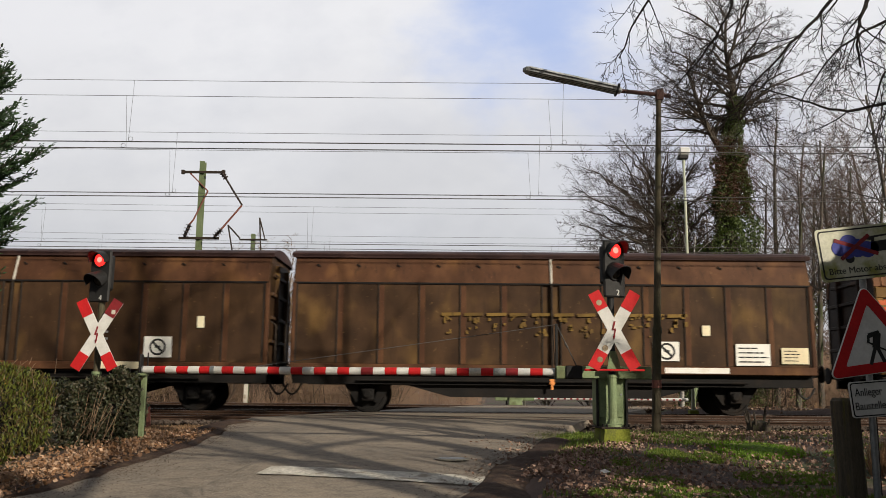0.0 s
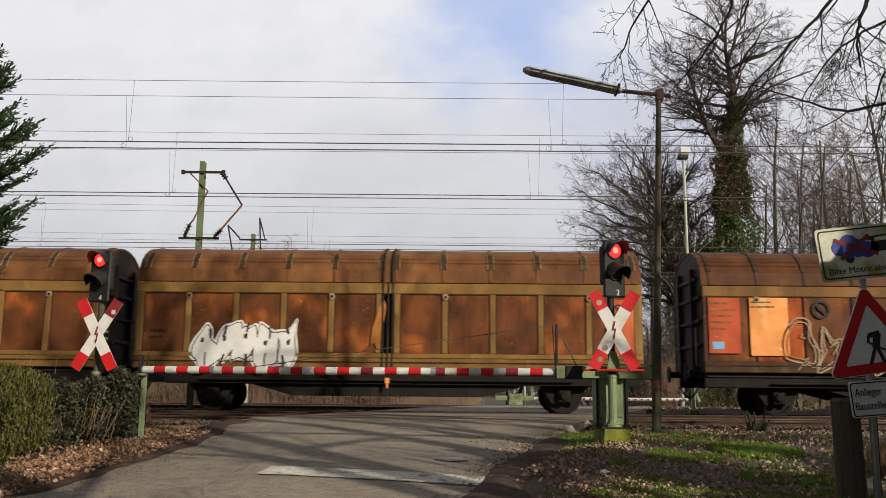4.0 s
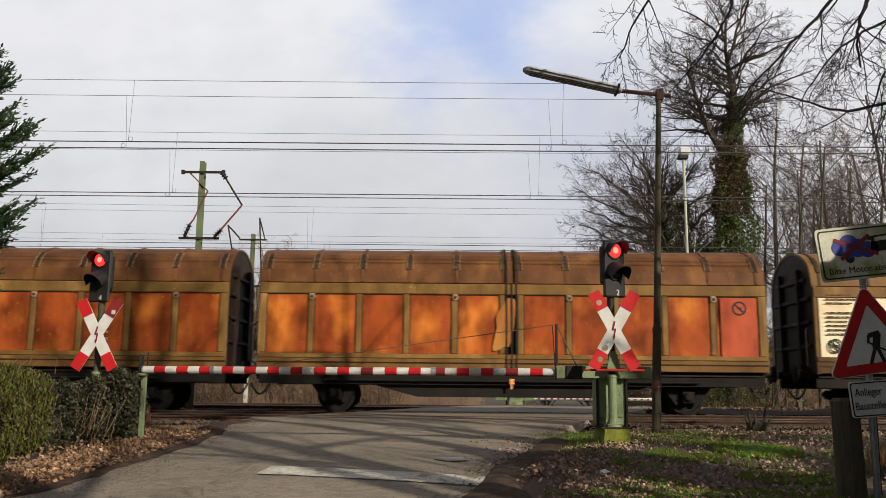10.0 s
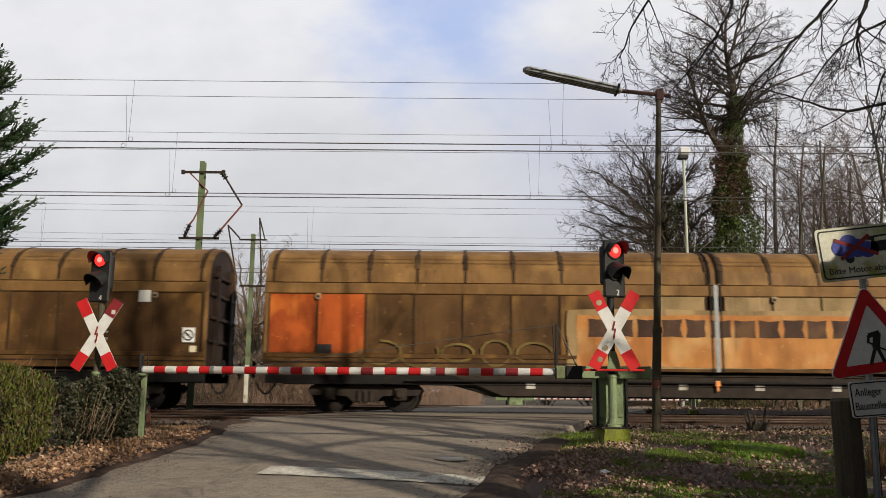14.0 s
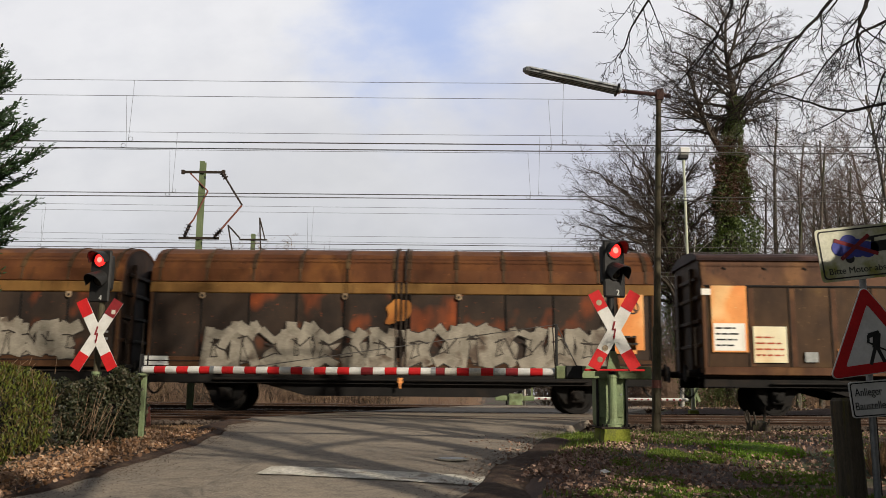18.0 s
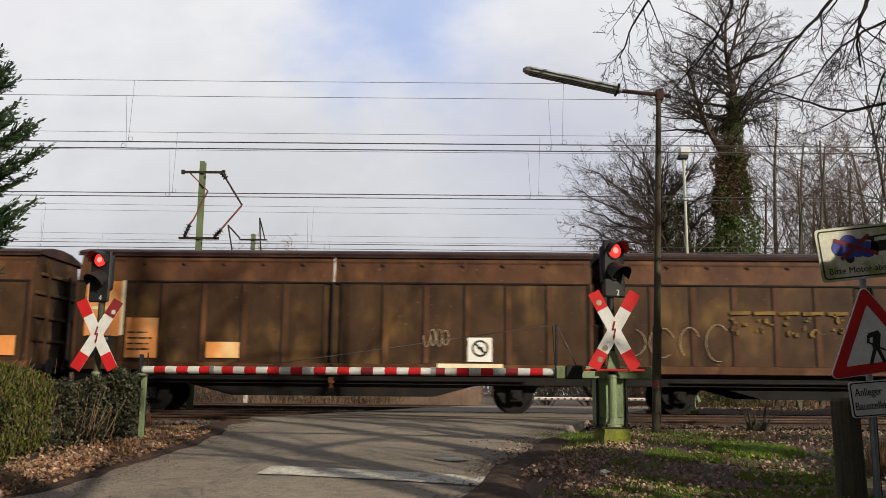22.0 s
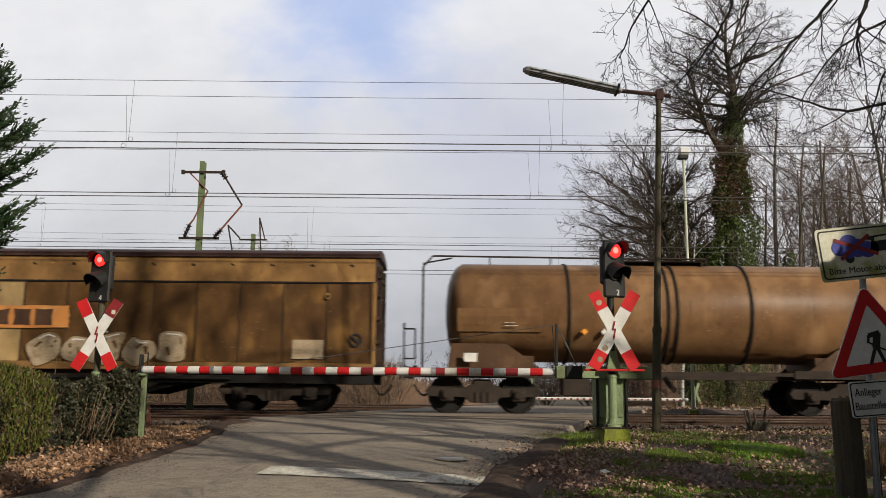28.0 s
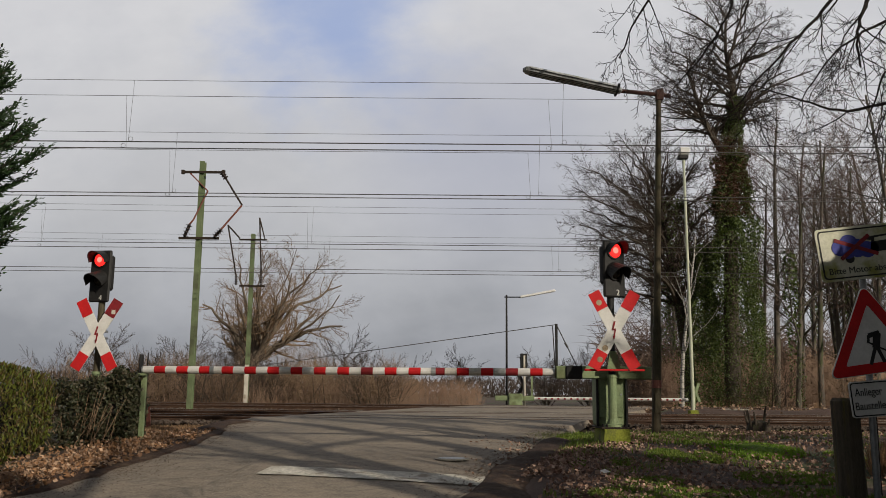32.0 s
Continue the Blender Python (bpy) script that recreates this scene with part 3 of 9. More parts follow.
M["road"] = worn_asphalt()
M["spill"] = surf("washed_soil", (0.050, 0.029, 0.020), (0.088, 0.052, 0.036), 0.95, scale=6, fine=38, bump=1.0, dist=0.03, grain=0.6, c3=(0.12, 0.080, 0.052), s3=3.2)
road = part("road", (rv, rf), M["road"], None, smooth=False)
tagged(road, "worn grey-brown asphalt lane rising to the level crossing", "road", kind="structure")


def road_top(x, y):
    """Height of the asphalt, as its faces lie."""
    j = max(0, min(len(ry) - 2, int(np.searchsorted(ry, y)) - 1))
    t = (y - ry[j]) / (ry[j + 1] - ry[j])
    z = 0.0
    for q, w in ((ry[j], 1 - t), (ry[j + 1], t)):
        a, b = lerp_table(ROAD_L, q), lerp_table(ROAD_R, q)
        k = max(0.0, min(1.0, (x - a) / (b - a)))
        z += w * (lerp_table(ROAD_Z, q) + 0.03 * (1 - (2 * k - 1) ** 2) * (1 if q < 16 else 0))
    return z


# stop line, a worn white band across the lane
sv, sf = [], []
for i in range(25):
    k = i / 24
    x = -2.02 + 2.40 * k
    yc = 9.62 - 0.46 * k
    hw = 0.29 + 0.03 * noise.noise(Vector((k * 9, 1.0, 0.0)))
    for s in (-1, 1):
        sv.append((x + 0.03 * s, yc + s * hw, road_top(x, yc + s * hw) + 0.012))
for i in range(24):
    sf.append((2 * i, 2 * i + 2, 2 * i + 3, 2 * i + 1))
line = part("stop_line", (sv, sf), M["paint_white"], None)
tagged(line, "worn white stop line painted across the lane", "road marking", kind="structure")

cover = thing("valve_cover", pose(0.0, 10.75, road_top(0.0, 10.75) + 0.004), "small round iron valve cover set in the asphalt", "manhole cover")
part("rim", Build().lathe([(0, 0.21), (0.010, 0.21), (0.012, 0.20)], (0, 0, 0), (0, 0, 1), 20), M["concrete"], cover)
part("lid", Build().lathe([(0.0, 0.165), (0.016, 0.165), (0.018, 0.15)], (0, 0, 0), (0, 0, 1), 20), M["galv"], cover)

# tracks
TRACKS = (18.5, 23.25, 31.7, 37.5)
RAIL = [(-0.07, -0.165), (0.07, -0.165), (0.07, -0.152), (0.012, -0.135), (0.012, -0.045), (0.036, -0.032), (0.036, -0.004), (0.026, 0.0), (-0.026, 0.0), (-0.036, -0.004), (-0.036, -0.032), (-0.012, -0.045), (-0.012, -0.135), (-0.07, -0.152)]
rng = random.Random(5)
for ti, ty in enumerate(TRACKS):
    tr = thing("railway_track", pose(0, ty, 0), "rusty steel rails on sleepers in brown ballast", "railway track", "tracks over the crossing", "structure")
    for s in (-0.7525, 0.7525):
        prof = [(s + y, z) for y, z in RAIL]
        part("rail", Build().extrude(prof, -160, 160), M["rust"], tr)
        part("running_face", Build().box(-160, 160, s - 0.024, s + 0.024, 0.0, 0.003), M["railhead"], tr, "polished rail head")
    # sleepers beside the road only; under the road the rails run in the asphalt
    xa, xb = lerp_table(ROAD_L, ty) - 0.6, lerp_table(ROAD_R, ty) + 0.6
    first = None
    x = -34.0
    while x < 36:
        if not xa < x < xb:
            if first is None:
                first = part("sleeper", Build().box(-0.13, 0.13, -1.3, 1.3, -0.26, -0.155, 0.02), M["wood_dark"], tr)
                first.matrix_basis = pose(x, 0, 0)
            else:
                again(first, "sleeper", tr, pose(x + rng.uniform(-0.03, 0.03), 0, 0, 0, 0, rng.uniform(-1, 1)))
        x += 0.63

# ballast stones between and beside the tracks, left and right of the road
def scatter_stones(name, n, x0, x1, y0, y1, ztop, seed):
    r = random.Random(seed)
    v, f = [], []
    oct_f = [(0, 2, 4), (2, 1, 4), (1, 3, 4), (3, 0, 4), (2, 0, 5), (1, 2, 5), (3, 1, 5), (0, 3, 5)]
    for _ in range(n):
        y = r.uniform(y0, y1)
        x = r.uniform(x0, x1)
        if lerp_table(ROAD_L, y) - 0.1 < x < lerp_table(ROAD_R, y) + 0.1:
            continue
        if any(abs(abs(y - t) - 0.7525) < 0.10 for t in TRACKS):
            continue
        z = ztop + r.uniform(-0.03, 0.035)
        s = r.uniform(0.028, 0.06)
        q = Euler((r.uniform(0, 3), r.uniform(0, 3), r.uniform(0, 3))).to_matrix()
        k = len(v)
        for p in ((1, 0, 0), (-1, 0, 0), (0, 1, 0), (0, -1, 0), (0, 0, 1), (0, 0, -1)):
            d = q @ Vector(p) * s * r.uniform(0.7, 1.2)
            v.append((x + d.x, y + d.y, z + d.z * 0.8))
        f.extend(tuple(k + i for i in t) for t in oct_f)
    ob = part(name, (v, f), M["ballast"], None)
    return tagged(ob, "heaped brown-grey crushed stone around the sleepers", "ballast", kind="stuff")


scatter_stones("ballast", 9000, -17, -3, 17.0, 39.5, -0.13, 2)
scatter_stones("ballast", 8000, -13, -3, 16.9, 21.0, -0.12, 12)
scatter_stones("ballast", 7000, 2, 12, 16.9, 21.0, -0.12, 13)
scatter_stones("ballast", 9000, 2, 22, 17.0, 39.5, -0.15, 3)


# cloud backdrop, far behind everything; it drifts
def cloud_material():
    m = bpy.data.materials.new("drifting_clouds")
    m.use_nodes = True
    n, l = m.node_tree.nodes, m.node_tree.links
    n.clear()
    out = n.new("ShaderNodeOutputMaterial")
    em = n.new("ShaderNodeEmission")
    l.new(em.outputs["Emission"], out.inputs["Surface"])
    tc = n.new("ShaderNodeTexCoord")
    mp = n.new("ShaderNodeMapping")
    mp.inputs["Scale"].default_value = (0.001, 0.001, 0.0016)
    mp.inputs["Rotation"].default_value = (0, radians(18), 0)
    l.new(tc.outputs["Object"], mp.inputs["Vector"])
    sep = n.new("ShaderNodeSeparateXYZ")
    l.new(tc.outputs["Object"], sep.inputs["Vector"])
    # grey-blue towards the land, white higher up
    hr = n.new("ShaderNodeMapRange")
    hr.inputs["From Min"].default_value, hr.inputs["From Max"].default_value = 0.0, 520.0
    l.new(sep.outputs["Z"], hr.inputs["Value"])
    ramp = n.new("ShaderNodeValToRGB")
    e = ramp.color_ramp.elements
    e[0].position, e[0].color = 0.0, (0.31, 0.325, 0.36, 1)
    e[1].position, e[1].color = 1.0, (0.82, 0.82, 0.85, 1)
    x = e.new(0.30)
    x.color = (0.45, 0.465, 0.50, 1)
    x = e.new(0.55)
    x.color = (0.66, 0.665, 0.69, 1)
    l.new(hr.outputs["Result"], ramp.inputs["Fac"])
    # billows
    f1, _ = noise_fac(n, l, mp.outputs["Vector"], 2.6, 7.0, 0.38, 0.66, 0.52)
    c = mixc(n, l, times(n, l, f1, 0.50), ramp.outputs["Color"], (0.93, 0.93, 0.95))
    f2, _ = noise_fac(n, l, mp.outputs["Vector"], 5.5, 6.0, 0.45, 0.75, 0.55)
    c = mixc(n, l, times(n, l, f2, 0.26), c, (0.42, 0.45, 0.53))
    # a torn opening of blue high up
    dx = n.new("ShaderNodeVectorMath")
    dx.operation = "SUBTRACT"
    dx.inputs[1].default_value = (-15.0, 0.0, 520.0)
    l.new(tc.outputs["Object"], dx.inputs[0])
    sc = n.new("ShaderNodeVectorMath")
    sc.operation = "MULTIPLY"
    sc.inputs[1].default_value = (1 / 210.0, 0.0, 1 / 170.0)
    l.new(dx.outputs["Vector"], sc.inputs[0])
    ln = n.new("ShaderNodeVectorMath")
    ln.operation = "LENGTH"
    l.new(sc.outputs["Vector"], ln.inputs[0])
    wob, rawn = noise_fac(n, l, mp.outputs["Vector"], 3.4, 6.0, 0.3, 0.7)
    ad = n.new("ShaderNodeMath")
    ad.operation = "ADD"
    l.new(ln.outputs["Value"], ad.inputs[0])
    l.new(times(n, l, wob, 0.9), ad.inputs[1])
    hole = n.new("ShaderNodeMapRange")
    hole.interpolation_type = "SMOOTHSTEP"
    hole.inputs["From Min"].default_value, hole.inputs["From Max"].default_value = 0.65, 1.6
    hole.inputs["To Min"].default_value, hole.inputs["To Max"].default_value = 0.85, 0.0
    l.new(ad.outputs[0], hole.inputs["Value"])
    c = mixc(n, l, hole.outputs["Result"], c, (0.40, 0.52, 0.84))
    # thinner, lavender-blue cloud beside the opening
    d2 = n.new("ShaderNodeVectorMath")
    d2.operation = "SUBTRACT"
    d2.inputs[1].default_value = (195.0, 0.0, 340.0)
    l.new(tc.outputs["Object"], d2.inputs[0])
    s2 = n.new("ShaderNodeVectorMath")
    s2.operation = "MULTIPLY"
    s2.inputs[1].default_value = (1 / 230.0, 0.0, 1 / 190.0)
    l.new(d2.outputs["Vector"], s2.inputs[0])
    l2 = n.new("ShaderNodeVectorMath")
    l2.operation = "LENGTH"
    l.new(s2.outputs["Vector"], l2.inputs[0])
    thin = n.new("ShaderNodeMapRange")
    thin.interpolation_type = "SMOOTHSTEP"
    thin.inputs["From Min"].default_value, thin.inputs["From Max"].default_value = 0.1, 1.2
    thin.inputs["To Min"].default_value, thin.inputs["To Max"].default_value = 0.50, 0.0
    l.new(l2.outputs["Value"], thin.inputs["Value"])
    c = mixc(n, l, thin.outputs["Result"], c, (0.47, 0.50, 0.64))
    l.new(c, em.inputs["Color"])
    em.inputs["Strength"].default_value = 1.0
    return m


M["clouds"] = cloud_material()
sky_sheet = part("sky_backdrop", ([(-2600, 0, -30), (2600, 0, -30), (2600, 0, 1500), (-2600, 0, 1500)], [(0, 1, 2, 3)]), M["clouds"], None)
sky_sheet.matrix_basis = pose(0, 1200, 0)
tagged(sky_sheet, "grey-white cloud cover with a torn patch of blue sky", "sky", kind="structure")


# ---- the train ----
TRAIN_Y = 23.25
SHIFT = (7.8568517, 0.04551241, 0.00146118389, -1.19321602e-05, -2.17739149e-07)


def run(t):
    """How far the train has rolled at t seconds, in metres."""
    return sum(c * t ** (k + 1) for k, c in enumerate(SHIFT))


TRAIN = []      # (thing, x at 0 s)
WHEELSETS = []  # (part, its wagon's x, its place on the wagon)
CACHE = {}


def shared(key, name, build, material, parent, label="", smooth=False, at=None):
    """A part whose mesh is built once and used by all the alike ones."""
    k = (key, material.name)
    if k not in CACHE:
        ob = part(name, build(), material, parent, label, smooth)
        CACHE[k] = ob
        if at is not None:
            ob.matrix_basis = at
        return ob
    o = again(CACHE[k], name, parent, at)
    if label:
        o["label"] = label
    return o


def wheelset_mesh():
    b = Build().rod((0, -0.9, 0), (0, 0.9, 0), 0.075, 0.075, 10)
    for s in (-1, 1):
        prof = [(0, 0.49), (0.03, 0.49), (0.032, 0.46), (0.13, 0.452), (0.135, 0.40), (0.10, 0.385), (0.095, 0.20), (0.15, 0.17), (0.17, 0.10)]
        b.lathe(prof, (0, s * 0.68, 0), (0, s * 1.4, 0), 24)
    return b


def spring_mesh():
    b = Build()
    for i in range(7):
        h = 0.62 - i * 0.075
        b.box(-h, h, -0.055, 0.055, -0.02 + i * -0.018, -0.004 + i * -0.018)
    b.box(-0.07, 0.07, -0.065, 0.065, -0.15, 0.01, 0.01)
    return b


def axlebox_mesh():
    return Build().box(-0.16, 0.16, -0.10, 0.10, -0.17, 0.15, 0.03).lathe([(0, 0.11), (0.05, 0.11), (0.07, 0.08)], (0, -0.10, 0), (0, -1, 0), 14)


def guard_mesh():
    b = Build()
    for s in (-1, 1):
        out = [(0.16, -0.20), (0.30, -0.20), (0.72, 0.40), (0.30, 0.40)]
        b.slab(out if s > 0 else [(-x, z) for x, z in reversed(out)], -0.012, 0.012)
    b.box(-0.45, 0.45, -0.014, 0.014, 0.34, 0.42)
    return b


def add_axle(root, u, x, near=True):
    w = shared("wheelset", "wheelset", wheelset_mesh, M["iron_black"], root, "worn steel wheels on one axle", at=pose(x, 0, 0.46))
    WHEELSETS.append((w, u, x))
    for y in ((-1.0,) if near else (-1.0, 1.0)):
        shared("axlebox", "axle_box", axlebox_mesh, M["iron_black"], root, "greasy axle box", at=pose(x, y, 0.46))
        shared("spring", "leaf_spring", spring_mesh, M["iron_black"], root, at=pose(x, y, 0.80))
        shared("guard", "horn_guide", guard_mesh, M["iron_black"], root, at=pose(x, y + 0.05, 0.46))


def bogie_frame_mesh():
    b = Build()
    for y in (-1.0, 1.0):
        out = [(-1.45, 0.55), (-1.35, 0.42), (-0.45, 0.40), (-0.30, 0.26), (0.30, 0.26), (0.45, 0.40), (1.35, 0.42), (1.45, 0.55), (1.35, 0.66), (0.5, 0.62), (0.25, 0.74), (-0.25, 0.74), (-0.5, 0.62), (-1.35, 0.66)]
        b.slab(out, y - 0.06, y + 0.06)
        for sx in (-0.16, 0.0, 0.16):
            b.rod((sx, y - 0.05, 0.27), (sx, y - 0.05, 0.52), 0.055, 0.055, 10)
    b.box(-0.25, 0.25, -1.0, 1.0, 0.5, 0.85, 0.04)
    return b


def add_bogie(root, u, x):
    shared("bogie", "bogie_frame", bogie_frame_mesh, M["iron_brown"], root, "rust-brown cast bogie frame", at=pose(x, 0, 0))
    for dx in (-0.9, 0.9):
        w = shared("wheelset", "wheelset", wheelset_mesh, M["iron_black"], root, "worn steel wheels on one axle", at=pose(x + dx, 0, 0.46))
        WHEELSETS.append((w, u, x + dx))
        shared("axlebox", "axle_box", axlebox_mesh, M["iron_brown"], root, "greasy axle box", at=pose(x + dx, -1.04, 0.46))


def buffer_mesh():
    return Build().rod((0.32, 0, 0), (0.02, 0, 0), 0.10, 0.085, 14).rod((0.32, 0, 0), (0.42, 0, 0), 0.14, 0.14, 12).lathe([(0, 0.07), (0.01, 0.22), (0.035, 0.225), (0.05, 0.18), (0.055, 0.05)], (0.02, 0, 0), (-0.2, 0, 0), 20)


def add_ends(root, length, reach=0.62, hose=True):
    """Buffers, draw hook and brake hose at both ends."""
    for x, turn in ((0.30, 0), (length - 0.30, 180)):
        for y in (-0.875, 0.875):
            shared("buffer", "buffer", buffer_mesh, M["iron_black"], root, "greasy round buffer", at=pose(x - (reach if turn == 0 else -reach), y, 1.05, 0, 0, turn))
        s = 1 if turn else -1
        part("draw_hook", Build().box(min(x, x + s * 0.55), max(x, x + s * 0.55), -0.05, 0.05, 0.98, 1.08, 0.015), M["iron_black"], root)
        if hose:
            pts = [(x + s * (0.1 + 0.55 * k / 8), -0.35, 0.85 - 0.42 * math.sin(math.pi * k / 9)) for k in range(9)]
            part("brake_hose", Build().pipe(pts, 0.028, 7), M["black"], root, "drooping black brake hose")


def ring_mark(root, x, z, y, r=0.2):
    """A black ring with a bar across and a small block inside."""
    n = 24
    b = Build()
    for yy in (y - 0.004, y):
        for k in (1.0, 0.76):
            b.v += [(x + k * r * math.cos(2 * math.pi * i / n), yy, z + k * r * math.sin(2 * math.pi * i / n)) for i in range(n)]
    for i in range(n):
        j = (i + 1) % n
        b.f += [(i, j, n + j, n + i), (i, 2 * n + i, 2 * n + j, j), (n + i, n + j, 3 * n + j, 3 * n + i)]
    ring = part("round_symbol", b, M["black"], root, "black ring symbol with a bar across")
    part("symbol_bar", Build().slab([(x - 0.62 * r, z + 0.42 * r), (x + 0.42 * r, z - 0.62 * r), (x + 0.62 * r, z - 0.42 * r), (x - 0.42 * r, z + 0.62 * r)], y - 0.004, y), M["black"], ring)
    part("symbol_block", Build().box(x - 0.35 * r, x + 0.35 * r, y - 0.003, y, z - 0.1 * r, z + 0.16 * r), M["black"], ring)


def plate(root, x0, x1, z0, z1, y, mat, name="painted_panel", label="", rough_edge=0.0, seed=0):
    if mat == "w_ember":
        r = random.Random(seed)
        b = Build().slab(blot(r, (x0 + x1) / 2, (z0 + z1) / 2, (x1 - x0) * 0.46, (z1 - z0) * 0.5, 13, 0.26), y - 0.004, y)
    elif rough_edge <= 0:
        b = Build().box(x0, x1, y - 0.006, y, z0, z1, 0.002)
    else:
        r = random.Random(seed)
        pts = []
        n = 7
        for (ax, az), (bx, bz) in (((x0, z0), (x1, z0)), ((x1, z0), (x1, z1)), ((x1, z1), (x0, z1)), ((x0, z1), (x0, z0))):
            for i in range(n):
                k = i / n
                pts.append((ax + (bx - ax) * k + r.uniform(-1, 1) * rough_edge, az + (bz - az) * k + r.uniform(-1, 1) * rough_edge))
        b = Build().slab(pts, y - 0.006, y)
    return part(name, b, M[mat], root, label)


def text_bars(root, x0, x1, z0, z1, y, rows, mat, seed=1, name="writing_bar", fill=0.85):
    """Rows of small lettering that cannot be read, as short plain bars."""
    r = random.Random(seed)
    h = (z1 - z0) / (rows * 3.4)
    for i in range(rows):
        z = z1 - (i + 0.5) * (z1 - z0) / rows
        x = x0
        end = x0 + (x1 - x0) * r.uniform(0.55, 1.0) * fill / 0.85
        while x < end - 0.02:
            w = min(r.uniform(1.0, 3.2) * h * 2, end - x)
            part(name, Build().box(x, x + w, y - 0.003, y, z - h / 2, z + h / 2), M[mat], root)
            x += w + h * 0.7


def name_bars(root, x0, x1, z0, z1, y, mat, n=11, worn=0.0):
    """The company's name, as a row of plain worn letter-sized blocks, notched above and below; worn: how much has flaked away."""
    w, h = (x1 - x0) / n, z1 - z0
    r = random.Random(n + int(x0 * 10))
    for i in range(n):
        a, c = x0 + (i + 0.06) * w, x0 + (i + r.uniform(0.86, 0.94)) * w
        b, g = Build(), c - a
        if worn:
            # flakes: the upper edge, a side and scraps of the rest
            b.slab([(a, z1 - 0.16 * h), (c, z1 - 0.13 * h), (c, z1), (a, z1 - 0.02 * h)], y - 0.003, y)
            for _ in range(int(9 * (1 - worn))):
                u, v = a + g * r.random() * 0.85, z0 + h * r.random() * 0.8
                du, dv = g * r.uniform(0.08, 0.24), h * r.uniform(0.05, 0.22)
                b.slab([(u, v), (u + du, v + r.uniform(-0.3, 0.3) * dv), (u + du * r.uniform(0.6, 1), v + dv), (u + 0.1 * du, v + dv * 0.9)], y - 0.003, y)
        else:
            j = lambda q: r.uniform(-q, q)
            b.slab([(a, z0 + abs(j(0.05)) * h), (a + 0.5 * g, z0 + abs(j(0.08)) * h), (c, z0 + abs(j(0.05)) * h), (c - abs(j(0.12)) * g, z0 + 0.5 * h), (c, z1 + j(0.03) * h), (a + 0.5 * g, z1 - abs(j(0.10)) * h), (a, z1 + j(0.03) * h), (a + abs(j(0.12)) * g, z0 + 0.5 * h)], y - 0.003, y)
        part("letter_block", b, M[mat], root)


def brush(b, pts, w, y, thick=0.002, closed=False):
    """A painted stroke: one ribbon of width 2 w along the line."""
    pts = [Vector(q) for q in pts]
    n, k = len(pts), len(b.v)
    for i, q in enumerate(pts):
        q0 = pts[i - 1] if i or closed else q
        q1 = pts[(i + 1) % n] if i < n - 1 or closed else q
        d = q1 - q0
        d = d.normalized() if d.length > 1e-6 else Vector((1, 0))
        e = Vector((-d.y, d.x)) * w
        for s in (1, -1):
            for yy in (y - thick, y):
                b.v.append((q.x + s * e.x, yy, q.y + s * e.y))
    for i in range(n if closed else n - 1):
        a, c = k + 4 * i, k + 4 * ((i + 1) % n)
        b.f += [(a, a + 2, c + 2, c), (a + 1, c + 1, c + 3, a + 3), (a, c, c + 1, a + 1), (a + 2, a + 3, c + 3, c + 2)]


def blot(r, cx, cz, a, h, n=8, spiky=0.30):
    """An irregular rounded letter-sized outline, smoothed."""
    ctl = []
    for i in range(n):
        q = 2 * math.pi * (i + r.uniform(-0.2, 0.2)) / n
        c, s = math.cos(q), math.sin(q)
        k = (abs(c) ** 3.5 + abs(s) ** 3.5) ** (-1 / 3.5) * (1 + r.uniform(-spiky, 0.4 * spiky))
        ctl.append(Vector((cx + a * k * c + 0.16 * h * s * k, cz + h * k * s)))
    out = []
    for i in range(n):
        p0, p1, p2, p3 = (ctl[(i + j) % n] for j in (-1, 0, 1, 2))
        for t in (0.0, 0.34, 0.67):
            q = 0.5 * (2 * p1 + (p2 - p0) * t + (2 * p0 - 5 * p1 + 4 * p2 - p3) * t * t + (3 * p1 - p0 - 3 * p2 + p3) * t ** 3)
            out.append((q.x, q.y))
    return out


def swollen(pts, g):
    cx, cz = sum(q[0] for q in pts) / len(pts), sum(q[1] for q in pts) / len(pts)
    out = []
    for x, z in pts:
        d = Vector((x - cx, z - cz))
        out.append((x + d.x / d.length * g, z + d.y / d.length * g))
    return out


